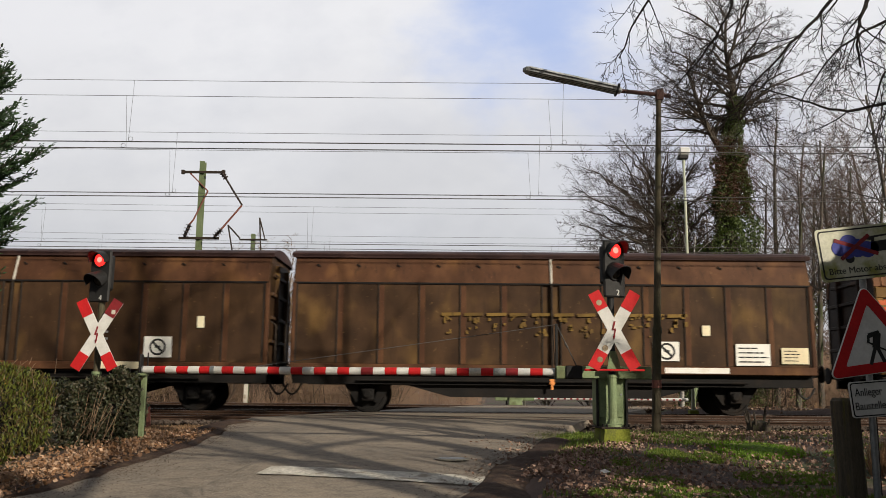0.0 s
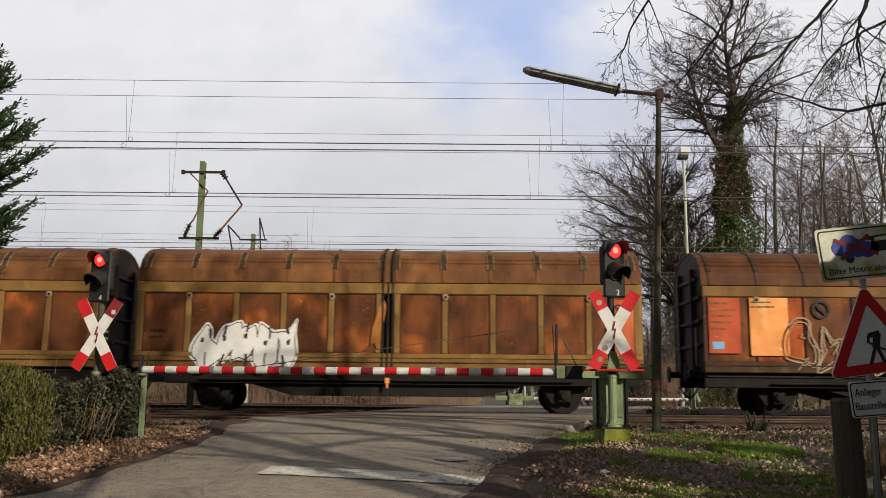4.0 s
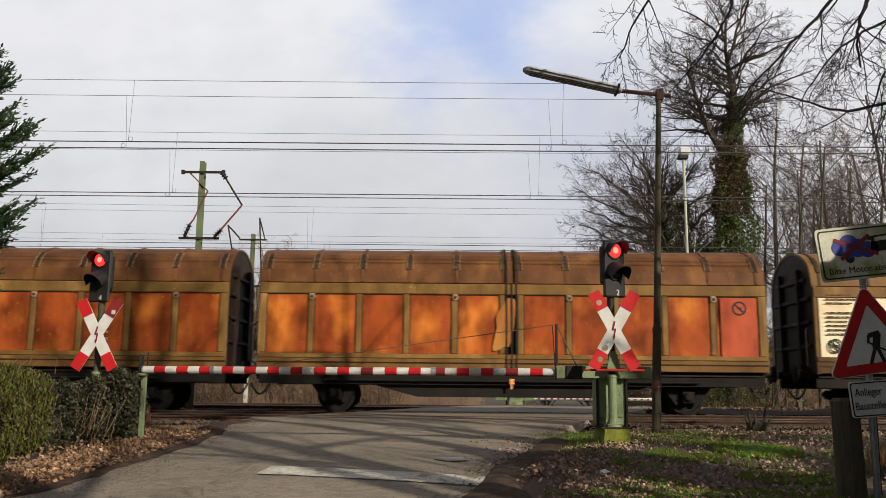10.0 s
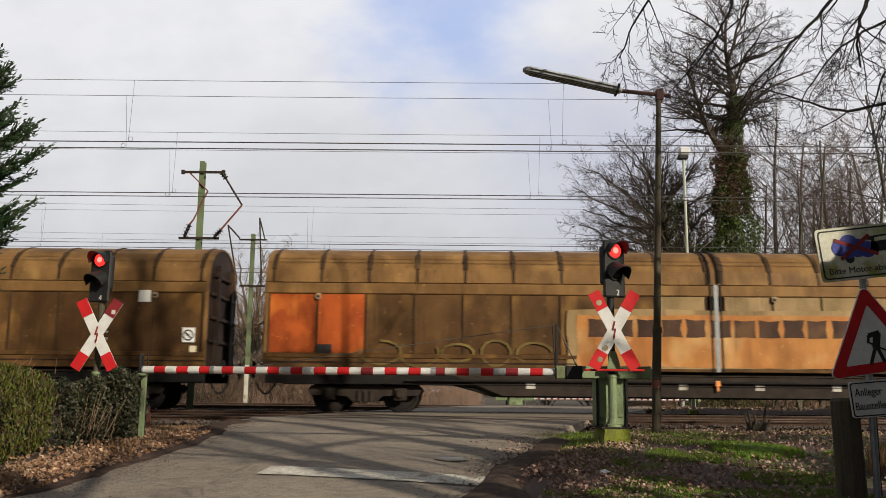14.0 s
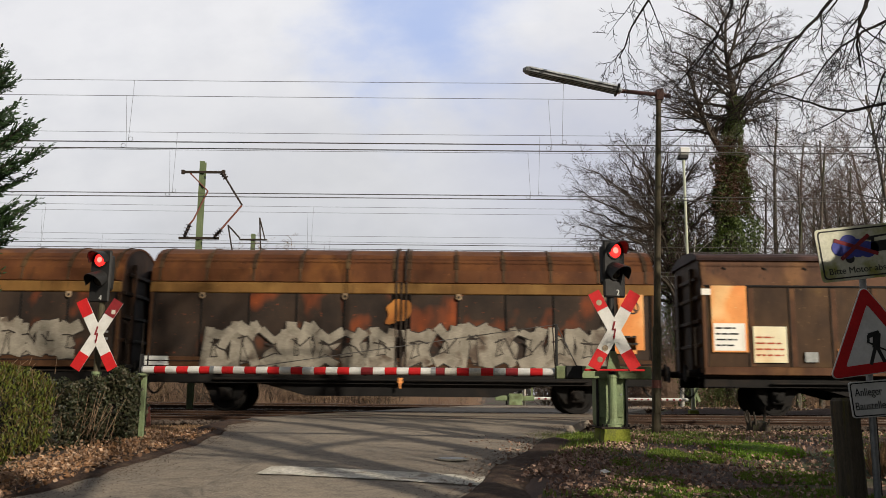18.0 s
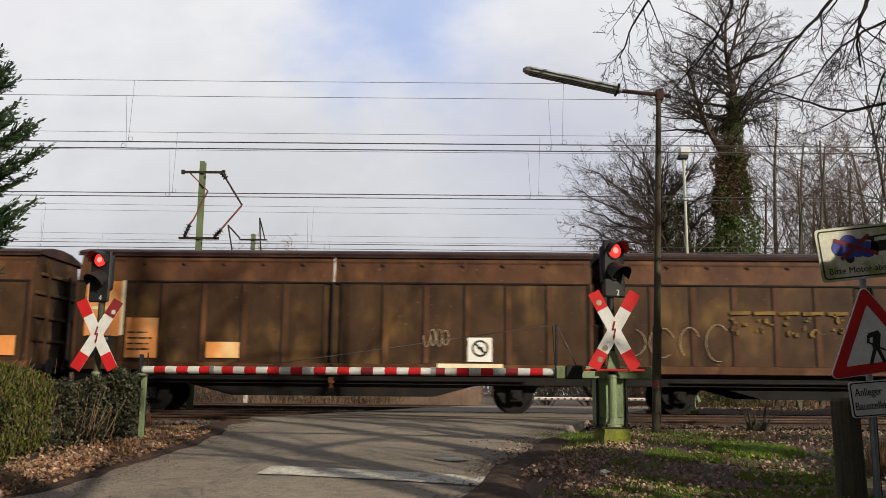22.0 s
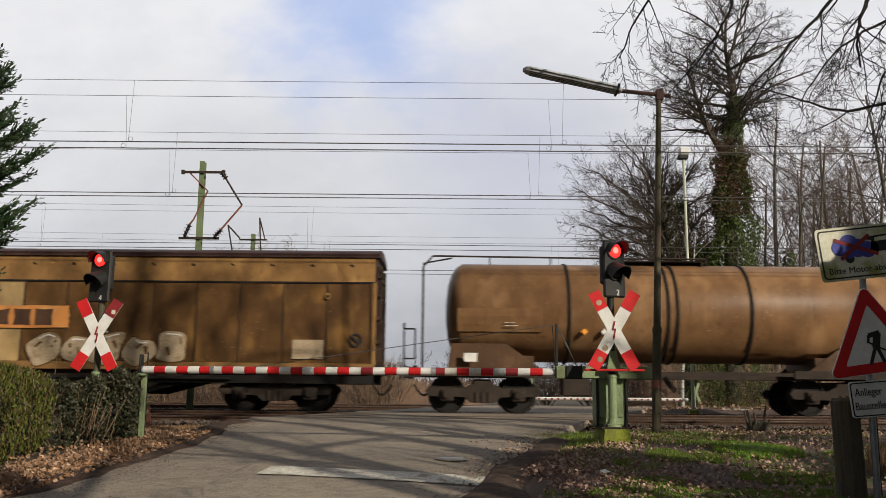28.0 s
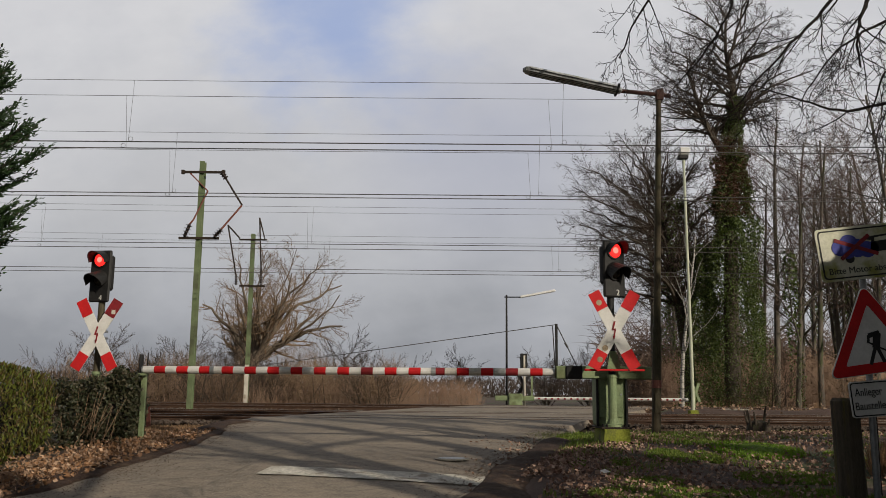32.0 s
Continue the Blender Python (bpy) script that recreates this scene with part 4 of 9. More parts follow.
def graffiti(root, x0, x1, z0, z1, y, n, fill, edge, seed, fat=0.16, halo=None, style="block"):
    """Sprayed letter shapes as plain blots with outlines and inner lines, each a part. 'line': outlines alone."""
    r = random.Random(seed)
    w, h = (x1 - x0) / n, (z1 - z0) / 2
    fills = fill if isinstance(fill, (list, tuple)) else [fill]
    for i in range(n):
        cx, hh = x0 + (i + 0.5) * w, h * r.uniform(0.78, 1.0)
        pts = blot(r, cx, z0 + hh * 1.02, w * 0.52, hh)
        yy = y - 0.0005 * i
        if style == "line":
            pts = blot(r, cx, z0 + hh * 1.02, w * 0.55, hh, 9, 0.62)
            for g, ww in ((0.0, 0.020), (-0.10, 0.013)):
                b = Build()
                brush(b, swollen(pts, g), ww, yy, closed=True)
                part("spray_outline", b, M[edge], root)
            for _ in range(3):
                b = Build()
                px, pz = cx + r.uniform(-0.3, 0.3) * w, z0 + hh * r.uniform(0.3, 1.7)
                brush(b, [(px, pz), (px + r.uniform(-0.3, 0.3) * w, pz + r.uniform(-0.5, 0.5) * hh), (px + r.uniform(-0.4, 0.4) * w, pz + r.uniform(-0.5, 0.5) * hh)], 0.014, yy)
                part("spray_line", b, M[edge], root)
            continue
        if style == "bubble":
            # one fat leaning letter-sized shape that overlaps the next, with a thin outline, a slit and a cut
            lean, q = r.uniform(-0.10, 0.22), r.uniform(0.50, 0.60)
            pts = [(x + lean * (z - z0 - hh), z) for x, z in blot(r, cx, z0 + hh * 1.02, w * q, hh, 12, 0.42)]
            if halo:
                part("spray_halo", Build().slab(swollen(pts, 0.085), yy - 0.002, yy), M[halo], root)
            part("spray_outline", Build().slab(swollen(pts, 0.030), yy - 0.006, yy - 0.003), M[edge], root)
            part("spray_fill", Build().slab(pts, yy - 0.010, yy - 0.007), M[fills[i % len(fills)]], root)
            # slits from the foot and the top, an enclosed hole, blotches of a second colour
            u = cx + r.uniform(-0.15, 0.15) * w
            for px, pz, dz in ((u, z0 + 0.02, r.uniform(0.45, 0.8) * hh), (u + r.uniform(0.05, 0.22) * w, z0 + 2.0 * hh, -r.uniform(0.35, 0.6) * hh)):
                b = Build()
                brush(b, [(px, pz), (px + lean * 0.5 * dz, pz + 0.5 * dz), (px + lean * dz + r.uniform(-0.05, 0.05), pz + dz)], r.uniform(0.016, 0.034), yy - 0.0125)
                part("spray_slit", b, M[edge], root)
            part("spray_counter", Build().slab(blot(r, cx + r.uniform(-0.1, 0.1) * w, z0 + hh * r.uniform(1.15, 1.4), 0.10 * w, 0.13 * hh, 6, 0.3), yy - 0.0132, yy - 0.011), M[edge], root)
            plain = fills[i % len(fills)] == "g_white"
            for _ in range(0 if plain else 4):
                q = r.uniform(0.05, 0.11)
                part("spray_spot", Build().slab(blot(r, cx + r.uniform(-0.34, 0.34) * w, z0 + hh * r.uniform(0.35, 1.5), q, q * r.uniform(0.5, 1.2), 6, 0.3), yy - 0.0112, yy - 0.010), M[ACCENT.get(fills[i % len(fills)], "g_pale")], root)
            low = sorted(p for p in swollen(pts, -0.075) if p[1] < z0 + 0.75 * hh)
            if len(low) > 2 and not plain:
                b = Build()
                brush(b, low, 0.045, yy - 0.0118)
                part("spray_shade", b, M[ACCENT.get(fills[i % len(fills)], "g_pale")], root)
            continue
        if style == "wild":
            # an interlocked knot of thick angular strokes with dark edges
            at = lambda u, v: (cx + (u - 0.5) * w * 1.12 + 0.18 * (v - 0.5) * h, z0 + v * 2 * hh)
            j = lambda q: r.uniform(-q, q)
            lines = [[at(0.12 + j(0.06), 0.0), at(0.18 + j(0.08), 0.5), at(0.10 + j(0.08), 0.98)],
                     [at(0.10 + j(0.08), 0.90 + j(0.08)), at(0.50 + j(0.10), 0.80 + j(0.12)), at(0.92 + j(0.06), 0.92 + j(0.06))],
                     [at(0.80 + j(0.10), 0.95), at(0.62 + j(0.15), 0.50 + j(0.12)), at(0.88 + j(0.08), 0.04)],
                     [at(0.16, 0.08 + j(0.05)), at(0.55 + j(0.10), 0.16 + j(0.10)), at(0.90, 0.08 + j(0.05))]]
            body = blot(r, cx + j(0.06) * w, z0 + hh * 0.72, w * 0.40, hh * r.uniform(0.55, 0.72), 9, 0.55)
            part("spray_outline", Build().slab(swollen(body, 0.035), yy - 0.0012, yy), M[edge], root)
            part("spray_fill", Build().slab(body, yy - 0.0018, yy - 0.0005), M[fills[i % len(fills)]], root)
            for k in r.sample(range(4), 3 if i % 3 else 4):
                wd = r.uniform(0.075, 0.16)
                b = Build()
                brush(b, lines[k], wd + 0.027, yy - 0.002 - 0.0008 * k)
                part("spray_outline", b, M[edge], root)
                b = Build()
                brush(b, lines[k], wd, yy - 0.007 - 0.0008 * k)
                part("spray_fill", b, M[fills[(i + k) % len(fills)]], root)
            b = Build()
            brush(b, [at(0.2, 0.62), at(0.5, 0.55 + j(0.2)), at(0.8, 0.5 + j(0.2))], 0.020, yy - 0.0125)
            part("spray_line", b, M[edge], root)
            continue
        if style == "cloud":
            for k in range(2):
                part("spray_cloud", Build().slab(blot(r, cx + r.uniform(-0.3, 0.3) * w, z0 + h * r.uniform(0.8, 1.1), w * 0.66, h * r.uniform(0.75, 1.0), 12, 0.55), yy - 0.002 - 0.0006 * k, yy), M[fills[0]], root)
            continue
        if halo:
            part("spray_halo", Build().slab(swollen(pts, 0.075), yy - 0.002, yy), M[halo], root)
        part("spray_outline", Build().slab(swollen(pts, 0.030), yy - 0.008, yy - 0.004), M[edge], root)
        part("spray_fill", Build().slab(pts, yy - 0.014, yy - 0.010), M[fills[i % len(fills)]], root)
        dark = M["g_black" if edge == fills[0] else edge]
        # counters, shading strokes along the lower edge, pale glints and spots of a second colour
        for k in range(2):
            b = Build()
            px, pz = cx + (k - 0.5) * 0.36 * w + r.uniform(-0.08, 0.08) * w, z0 + hh * r.uniform(0.55, 1.35)
            dx, dz = r.uniform(-0.10, 0.14) * w, r.uniform(0.25, 0.55) * hh
            brush(b, [(px, pz), (px + 0.5 * dx, pz + 0.5 * dz), (px + dx * 1.3, pz + dz)], r.uniform(0.018, 0.045), yy - 0.018)
            part("spray_counter", b, dark, root)
        b = Build()
        low = [q for q in swollen(pts, -0.09) if q[1] < z0 + 0.9 * hh]
        low.sort()
        if len(low) > 2:
            brush(b, low, 0.035, yy - 0.016)
            part("spray_shade", b, M[ACCENT.get(fills[i % len(fills)], "g_pale")], root)
        for k in range(3):
            b = Build()
            px, pz, q = cx + r.uniform(-0.32, 0.32) * w, z0 + hh * r.uniform(0.5, 1.6), r.uniform(0.025, 0.06)
            b.slab([(px + q * math.cos(0.785 * j), pz + q * math.sin(0.785 * j)) for j in range(8)], yy - 0.021, yy - 0.019)
            part("spray_spot", b, M[ACCENT.get(fills[i % len(fills)], "g_pale")], root)
        b = Build()
        brush(b, [q for q in swollen(pts, -0.07)][4:9], 0.014, yy - 0.022)
        part("spray_glint", b, M["g_white"], root)


ACCENT = {"g_pink": "g_red", "g_orange": "g_yellow", "g_yellow": "g_orange", "g_purple": "g_olive", "g_olive": "g_purple", "g_red": "g_orange", "g_white": "g_silver", "g_silver": "g_pale", "g_green": "g_olive"}


def scribble(root, x0, x1, z0, z1, y, mat, seed, w=0.018, loops=6):
    r = random.Random(seed)
    for k in range(loops):
        b = Build()
        cx = x0 + (x1 - x0) * (k + 0.5) / loops
        rx, rz = (x1 - x0) / loops * r.uniform(0.35, 0.55), (z1 - z0) * r.uniform(0.3, 0.5)
        a0, turn = r.uniform(0, 6), r.uniform(3.5, 6.5)
        pts = [(cx + rx * math.cos(a0 + turn * i / 12), (z0 + z1) / 2 + rz * math.sin(a0 + turn * i / 12)) for i in range(13)]
        brush(b, pts, w, y)
        part("sprayed_scrawl", b, M[mat], root)


def underframe(root, length, deep, name="underframe"):
    """Solebars with a fish-bellied truss between the axles, floor and brake gear."""
    for y in (-1.2, 1.2):
        part("solebar", Build().box(0.05, length - 0.05, y - 0.05, y + 0.05, 0.722, 1.05), M["iron_black"], root, "soot-black steel solebar")
        part("solebar_flange", Build().box(0.05, length - 0.05, y - 0.09, y + 0.09, 0.70, 0.72), M["iron_black"], root)
    part(name, Build().box(0.05, length - 0.05, -1.15, 1.15, 0.99, 1.04), M["iron_black"], root, "soot-black steel floor frame")
    a, c = deep
    for y in (-1.12, 1.12):
        g = Build().slab([(a, 0.80), (a + 1.5, 0.40), (c - 1.5, 0.40), (c, 0.80)], y - 0.03, y + 0.03)
        part("truss_girder", g, M["iron_black"], root, "black fish-belly girder")
    pip = Build().rod((a - 0.8, -1.33, 0.80), (c + 0.8, -1.33, 0.80), 0.03, 0.03, 8)
    part("brake_pipe", pip, M["iron_black"], root)
    part("handling_rail", Build().box(0.1, length - 0.1, -1.30, -1.26, 0.955, 0.995), M["iron_brown"], root)
    part("air_tank", Build().lathe([(0, 0.08), (0.05, 0.19), (0.95, 0.19), (1.0, 0.08)], (length / 2 - 0.5, -0.5, 0.70), (length / 2 + 0.6, -0.5, 0.70), 14), M["iron_black"], root, smooth=False)
    part("brake_lever", Build().box(length / 2 - 0.06, length / 2 + 0.06, -1.36, -1.33, 0.72, 0.86, 0.01).box(length / 2 - 0.025, length / 2 + 0.025, -1.36, -1.33, 0.60, 0.72), M["w_orange"], root, "small orange brake changeover handle")


def round_profile(half, eave, top, n=12):
    """Upper outline of a round-roofed body, from the near eave over to the far one."""
    return [(-half * math.cos(math.pi * i / n), eave + (top - eave) * math.sin(math.pi * i / n) ** 0.85) for i in range(n + 1)]


def end_wall(root, length, prof, mat):
    """Ribbed end walls, set in behind the roof's edge."""
    for x, s in ((0.0, -1), (length, 1)):
        xx = x + s * 0.0
        b = Build()
        out = [(y * 0.985, z) for y, z in prof]
        n = len(out)
        b.v.extend((xx - s * 0.10, y, z) for y, z in out)
        b.v.extend((xx - s * 0.02, y, z) for y, z in out)
        b.f.append(tuple(range(n, 2 * n)) if s < 0 else tuple(reversed(range(n, 2 * n))))
        for i in range(n):
            i2 = (i + 1) % n
            b.f.append((i, n + i, n + i2, i2))
        part("end_wall", b, mat, root, "ribbed steel end wall")
        r = Build()
        for z in (1.75, 2.35, 2.95, 3.45):
            r.box(min(xx - s * 0.03, xx + s * 0.05), max(xx - s * 0.03, xx + s * 0.05), -1.22 if z < 3.2 else -1.0, 1.22 if z < 3.2 else 1.0, z - 0.045, z + 0.045, 0.012)
        part("end_rib", r, mat, root)
        for y in (-0.62, 0.62):
            part("end_post", Build().box(min(xx - s * 0.03, xx + s * 0.085), max(xx - s * 0.03, xx + s * 0.085), y - 0.05, y + 0.05, 1.05, 3.75, 0.012), mat, root)
        part("end_handrail", Build().pipe([(xx + s * 0.03, -1.25, 1.15), (xx + s * 0.16, -1.25, 1.25), (xx + s * 0.16, -1.25, 2.15), (xx + s * 0.03, -1.25, 2.25)], 0.02, 7), M["iron_brown"], root, "bent steel handrail")


def wagon(name, label, u, length, kind, mats, panels, half_panels, bogies=False):
    """A sliding-wall wagon. kind: 'round' (arched ribbed roof) or 'flat' (sloped shoulder, flat roof cap)."""
    root = thing(name, pose(u, TRAIN_Y, 0), label, "freight wagon", "wagons of the goods train")
    TRAIN.append((root, u))
    roof_m, band_m, end_m = (M[k] for k in mats)
    H = 1.40
    dark = mats[0] == "bd_roof"
    z_sill, z_band0, z_band1, z_eave = 1.06, 2.95, 3.22, 3.25
    mid = length / 2
    if kind == "round":
        top = 4.26
        prof = round_profile(H, z_eave, top)
        shell = [(-H + 0.035, z_sill)] + [(y * 0.975, z) for y, z in prof] + [(H - 0.035, z_sill)]
        roof = Build()
        inner = [(y * 0.95, z - 0.05) for y, z in prof]
        roof.extrude(list(prof)[::-1] + inner, 0.0, length)
        part("roof", roof, roof_m, root, "arched sheet-steel roof", smooth=False)
        n = half_panels
        for side in (0, 1):
            a = 0.15 + side * (mid - 0.02)
            span = mid - 0.30
            for i in range(n + 1):
                x = a + 0.06 + (span - 0.10) * i / n
                rb = Build().extrude([(y * 1.012, z + 0.022) for y, z in prof][::-1] + [(y * 0.985, z - 0.01) for y, z in prof], -0.03, 0.03)
                arc = [p for p in prof if p[0] < -0.80 and p[1] > z_eave + 0.02]
                foot = Build().extrude([(y * 1.016, z + 0.026) for y, z in arc][::-1] + [(y * 0.99, z) for y, z in arc], -0.055, 0.055)
                shared(("ribfoot", kind), "rib_foot", lambda foot=foot: foot, M["rib_dark"], root, "dark foot of the roof rib", at=pose(x, 0, 0))
                if not bogies and not dark:
                    for dx in (-0.075, 0.075):
                        edge_b = Build()
                        for (ya, za), (yb, zb) in zip(arc, arc[1:]):
                            edge_b.rod((dx, ya * 1.012, za + 0.02), (dx, yb * 1.012, zb + 0.02), 0.011, 0.011, 4)
                        shared(("ribedge", dx), "rib_edge", lambda edge_b=edge_b: edge_b, M["b_rub"], root, "pale rubbed seam beside the rib", at=pose(x, 0, 0))
                o = shared(("roofrib", kind), "roof_rib", lambda rb=rb: rb, M["rib_dark"] if bogies or dark else roof_m, root, at=pose(x, 0, 0))
    else:
        top = 4.22
        prof = [(-H, z_eave), (-H + 0.02, 3.30), (-1.19, 3.93), (-1.10, 4.02), (-0.6, 4.17), (0, top), (0.6, 4.17), (1.10, 4.02), (1.19, 3.93), (H - 0.02, 3.30), (H, z_eave)]
        shell = [(-H + 0.035, z_sill)] + [(y * 0.975, z) for y, z in prof] + [(H - 0.035, z_sill)]
        up = Build()
        for s in (-1, 1):
            up.convex([(x, s * y, z) for x in (0.05, length - 0.05) for y, z in ((H, z_eave - 0.03), (1.19, 3.94), (1.13, 3.94), (H - 0.06, z_eave - 0.03))], [(0, 1, 5, 4), (2, 3, 7, 6), (0, 3, 7, 4), (1, 2, 6, 5), (0, 1, 2, 3), (4, 5, 6, 7)])
        part("upper_wall", up, band_m, root, "sloping upper wall")
        cap = [(-1.27, 3.90), (-1.27, 4.00), (-1.15, 4.06), (-0.6, 4.18), (0, top), (0.6, 4.18), (1.15, 4.06), (1.27, 4.00), (1.27, 3.90), (1.12, 3.95), (-1.12, 3.95)]
        part("roof", Build().extrude(cap[::-1], -0.05, length + 0.05), roof_m, root, "flat roof cap with a drip edge")
        r = random.Random(int(u * 7) % 97)
        for i in range(int(length / 1.02)):
            x = 0.6 + 1.02 * i
            hk = Build().box(x, x + 0.10, -1.30, -1.24, 3.70, 3.735, m=Matrix.Translation((x, -1.27, 3.72)) @ Euler((0, 0.6, 0)).to_matrix().to_4x4() @ Matrix.Translation((-x, 1.27, -3.72)))
            part("catch", hk, M["iron_black"], root)
    # inner shell that closes the body
    part("body", Build().extrude([(y, z) for y, z in shell], 0.06, length - 0.06), end_m, root, "steel body behind the sliding walls")
    end_wall(root, length, shell, end_m)
    # bands and sills
    if kind == "round":
        part("top_rail", Build().box(0.0, length, -H - 0.045, -H + 0.04, z_band0, z_band1, 0.02), band_m, root, "pressed steel top rail of the doors")
        part("bottom_rail", Build().box(0.0, length, -H - 0.04, -H + 0.04, z_sill, 1.34, 0.015), M["bd_rail"] if dark else M["c_panel"] if bogies else M["b_band_dim"], root, "pressed steel bottom rail of the doors")
        if not dark:
            part("door_sill", Build().box(0.02, length - 0.02, -H - 0.055, -H + 0.04, 1.342, 1.458, 0.015), M["c_panel"] if bogies else band_m, root, "ochre lower frame of the doors")
        part("sill_line", Build().box(0.0, length, -H - 0.055, -H - 0.03, 1.22, 1.25), end_m, root)
        pz0, pz1 = 1.34 if dark else 1.46, z_band0
    else:
        part("bottom_rail", Build().box(0.0, length, -H - 0.05, -H + 0.04, z_sill - 0.06, 1.20, 0.015), band_m, root, "bottom rail of the doors")
        part("top_rail", Build().box(0.05, length - 0.05, -H - 0.03, -H + 0.02, 3.20, 3.25, 0.008), M["iron_black"], root)
        pz0, pz1 = 1.20, 3.20
    # far side, plain
    part("far_wall", Build().box(0.0, length, H - 0.04, H + 0.02, z_sill, z_eave, 0.01), end_m, root)
    # panels and posts on the near side
    n = half_panels
    for side in (0, 1):
        a = 0.12 + side * (mid + 0.10)
        span = mid - 0.36
        w = span / n
        for i in range(n):
            key = panels[side * n + i] if side * n + i < len(panels) else panels[-1]
            x = a + i * w
            pm = M[key]
            shared(("panel", kind, dark, round(w, 2)), "door_panel", lambda w=w, pz0=pz0, pz1=pz1: Build().box(0.02, w - 0.02, -H - 0.004, -H + 0.03, pz0, pz1, 0.006), pm, root, at=pose(x, 0, 0))
        post_m = M["iron_black"] if dark else band_m if kind == "round" and not bogies else M["rib_dark" if bogies else "iron_brown"]
        for i in range(n + 1):
            x = a + i * w
            if kind == "round" and not bogies and not dark:
                ww = 0.075
                shared(("post", kind), "door_post", lambda ww=ww, pz0=pz0, pz1=pz1: Build().box(-ww, ww, -H - 0.035, -H + 0.02, pz0, pz1, 0.02), post_m, root, at=pose(x, 0, 0))
            else:
                shared(("thin_post", kind, dark), "door_post", lambda pz0=pz0, pz1=pz1: Build().box(-0.018, 0.018, -H - 0.028, -H + 0.02, pz0, pz1, 0.006), post_m, root, at=pose(x, 0, 0))
        if kind == "round" or bogies:
            for k in (1, n - 1):
                x = a + k * w + 0.02
                lug = Build().lathe([(0, 0.075), (0.03, 0.075), (0.035, 0.06)], (0, -H - 0.04, 2.87), (0, -3, 2.87), 14).box(-0.06, 0.06, -H - 0.06, -H - 0.03, 2.89, 2.96)
                shared(("lug", kind), "lifting_lug", lambda lug=lug: lug, M["b_rub"] if kind == "round" else band_m, root, "round lifting eye", at=pose(x, 0, 0))
                shared(("lughole", kind), "lug_hole", lambda: Build().lathe([(0, 0.036), (0.003, 0.036)], (0, -H - 0.0755, 2.87), (0, -3, 2.87), 12), M["iron_black"], root, at=pose(x, 0, 0))
        # black strips painted as shade beside the posts and below the top rail
        if kind == "round" and not bogies and not dark:
            for i in range(n + 1):
                gk = Build().box(0.076, 0.098, -H - 0.010, -H + 0.01, pz0, pz1).box(-0.092, -0.076, -H - 0.010, -H + 0.01, pz0, pz1)
                shared(("post_shade", kind), "door_gasket", lambda gk=gk: gk, M["iron_black"], root, "black strip painted as shade beside the post", at=pose(a + i * w, 0, 0))
            part("door_gasket", Build().box(a, a + span, -H - 0.012, -H + 0.01, pz1 - 0.022, pz1 - 0.001), M["iron_black"], root)
        elif kind == "flat" and not bogies:
            for i in range(1, n):
                shared(("seam", kind), "panel_seam", lambda: Build().box(0.02, 0.15, -H - 0.012, -H + 0.01, pz0 + 0.02, pz1 - 0.03, 0.004), M["a_upper"], root, "flush upright between the panels", at=pose(a + i * w, 0, 0))
    # centre mullion where the two walls meet
    for dx in ((-0.13, 0.0, 0.12) if kind == "round" else (0.0,)):
        hw = 0.055 if bogies and dx == 0.0 else 0.022
        cm = Build().box(mid + dx - hw, mid + dx + hw, -H - 0.07, -H + 0.02, z_sill, z_eave if kind == "round" else 3.22, 0.006)
        part("locking_bar", cm, M["galv"] if bogies and dx == 0.0 else M["iron_brown"], root, "upright locking bar between the doors")
    if kind == "round":
        arc = [p for p in prof if p[0] < 0.2]
        for dx in (-0.13, 0.10):
            b = Build()
            for (y0, z0), (y1, z1) in zip(arc, arc[1:]):
                b.rod((mid + dx, y0 * 1.03, z0 + 0.035), (mid + dx, y1 * 1.03, z1 + 0.035), 0.03, 0.03, 6)
            part("roof_seam", b, M["iron_brown"], root)
    else:
        part("shoulder_seam", Build().rod((mid, -H - 0.01, 3.24), (mid, -1.22, 3.92), 0.03, 0.03, 6), M["white_dirty"], root, "pale strip over the wall joint")
    # corner posts
    for x in (0.055, length - 0.055):
        part("corner_post", Build().box(x - 0.055, x + 0.055, -H - 0.03, -H + 0.05, z_sill - 0.02, z_eave - 0.01, 0.02), M["bd_rail"] if dark else band_m, root)
    if bogies:
        underframe(root, length, (4.4, length - 4.4))
        part("side_sill", Build().slab([(4.6, 1.0), (6.0, 0.44), (length - 6.0, 0.44), (length - 4.6, 1.0)], -1.27, -1.22), M["iron_brown"], root, "deep brown side sill")
        for bx in (2.55, length - 2.55):
            add_bogie(root, u, bx)
        for k in range(6):
            x = 6.6 + k * (length - 13.2) / 5
            part("stencil_mark", Build().box(x, x + 0.22, -1.275, -1.27, 0.62, 0.80), M["white_dirty"], root)
    else:
        underframe(root, length, (2.5, length - 2.5))
        for ax in (1.93, length - 1.93):
            add_axle(root, u, ax)
    add_ends(root, length)
    return root


YF = -1.447   # just proud of the near wall
A_MATS, B_MATS, C_MATS = ("a_roof", "a_upper", "a_body"), ("b_roof", "b_band", "end_dark"), ("c_roof", "c_roof", "end_dark")
BD_MATS = ("bd_roof", "b_band_dim", "end_dark")
BR_MATS = ("c_roof", "b_band", "end_dark")
LA, LB = 13.1, 12.75
D_MATS = ("a_roof", "c_roof", "end_dark")


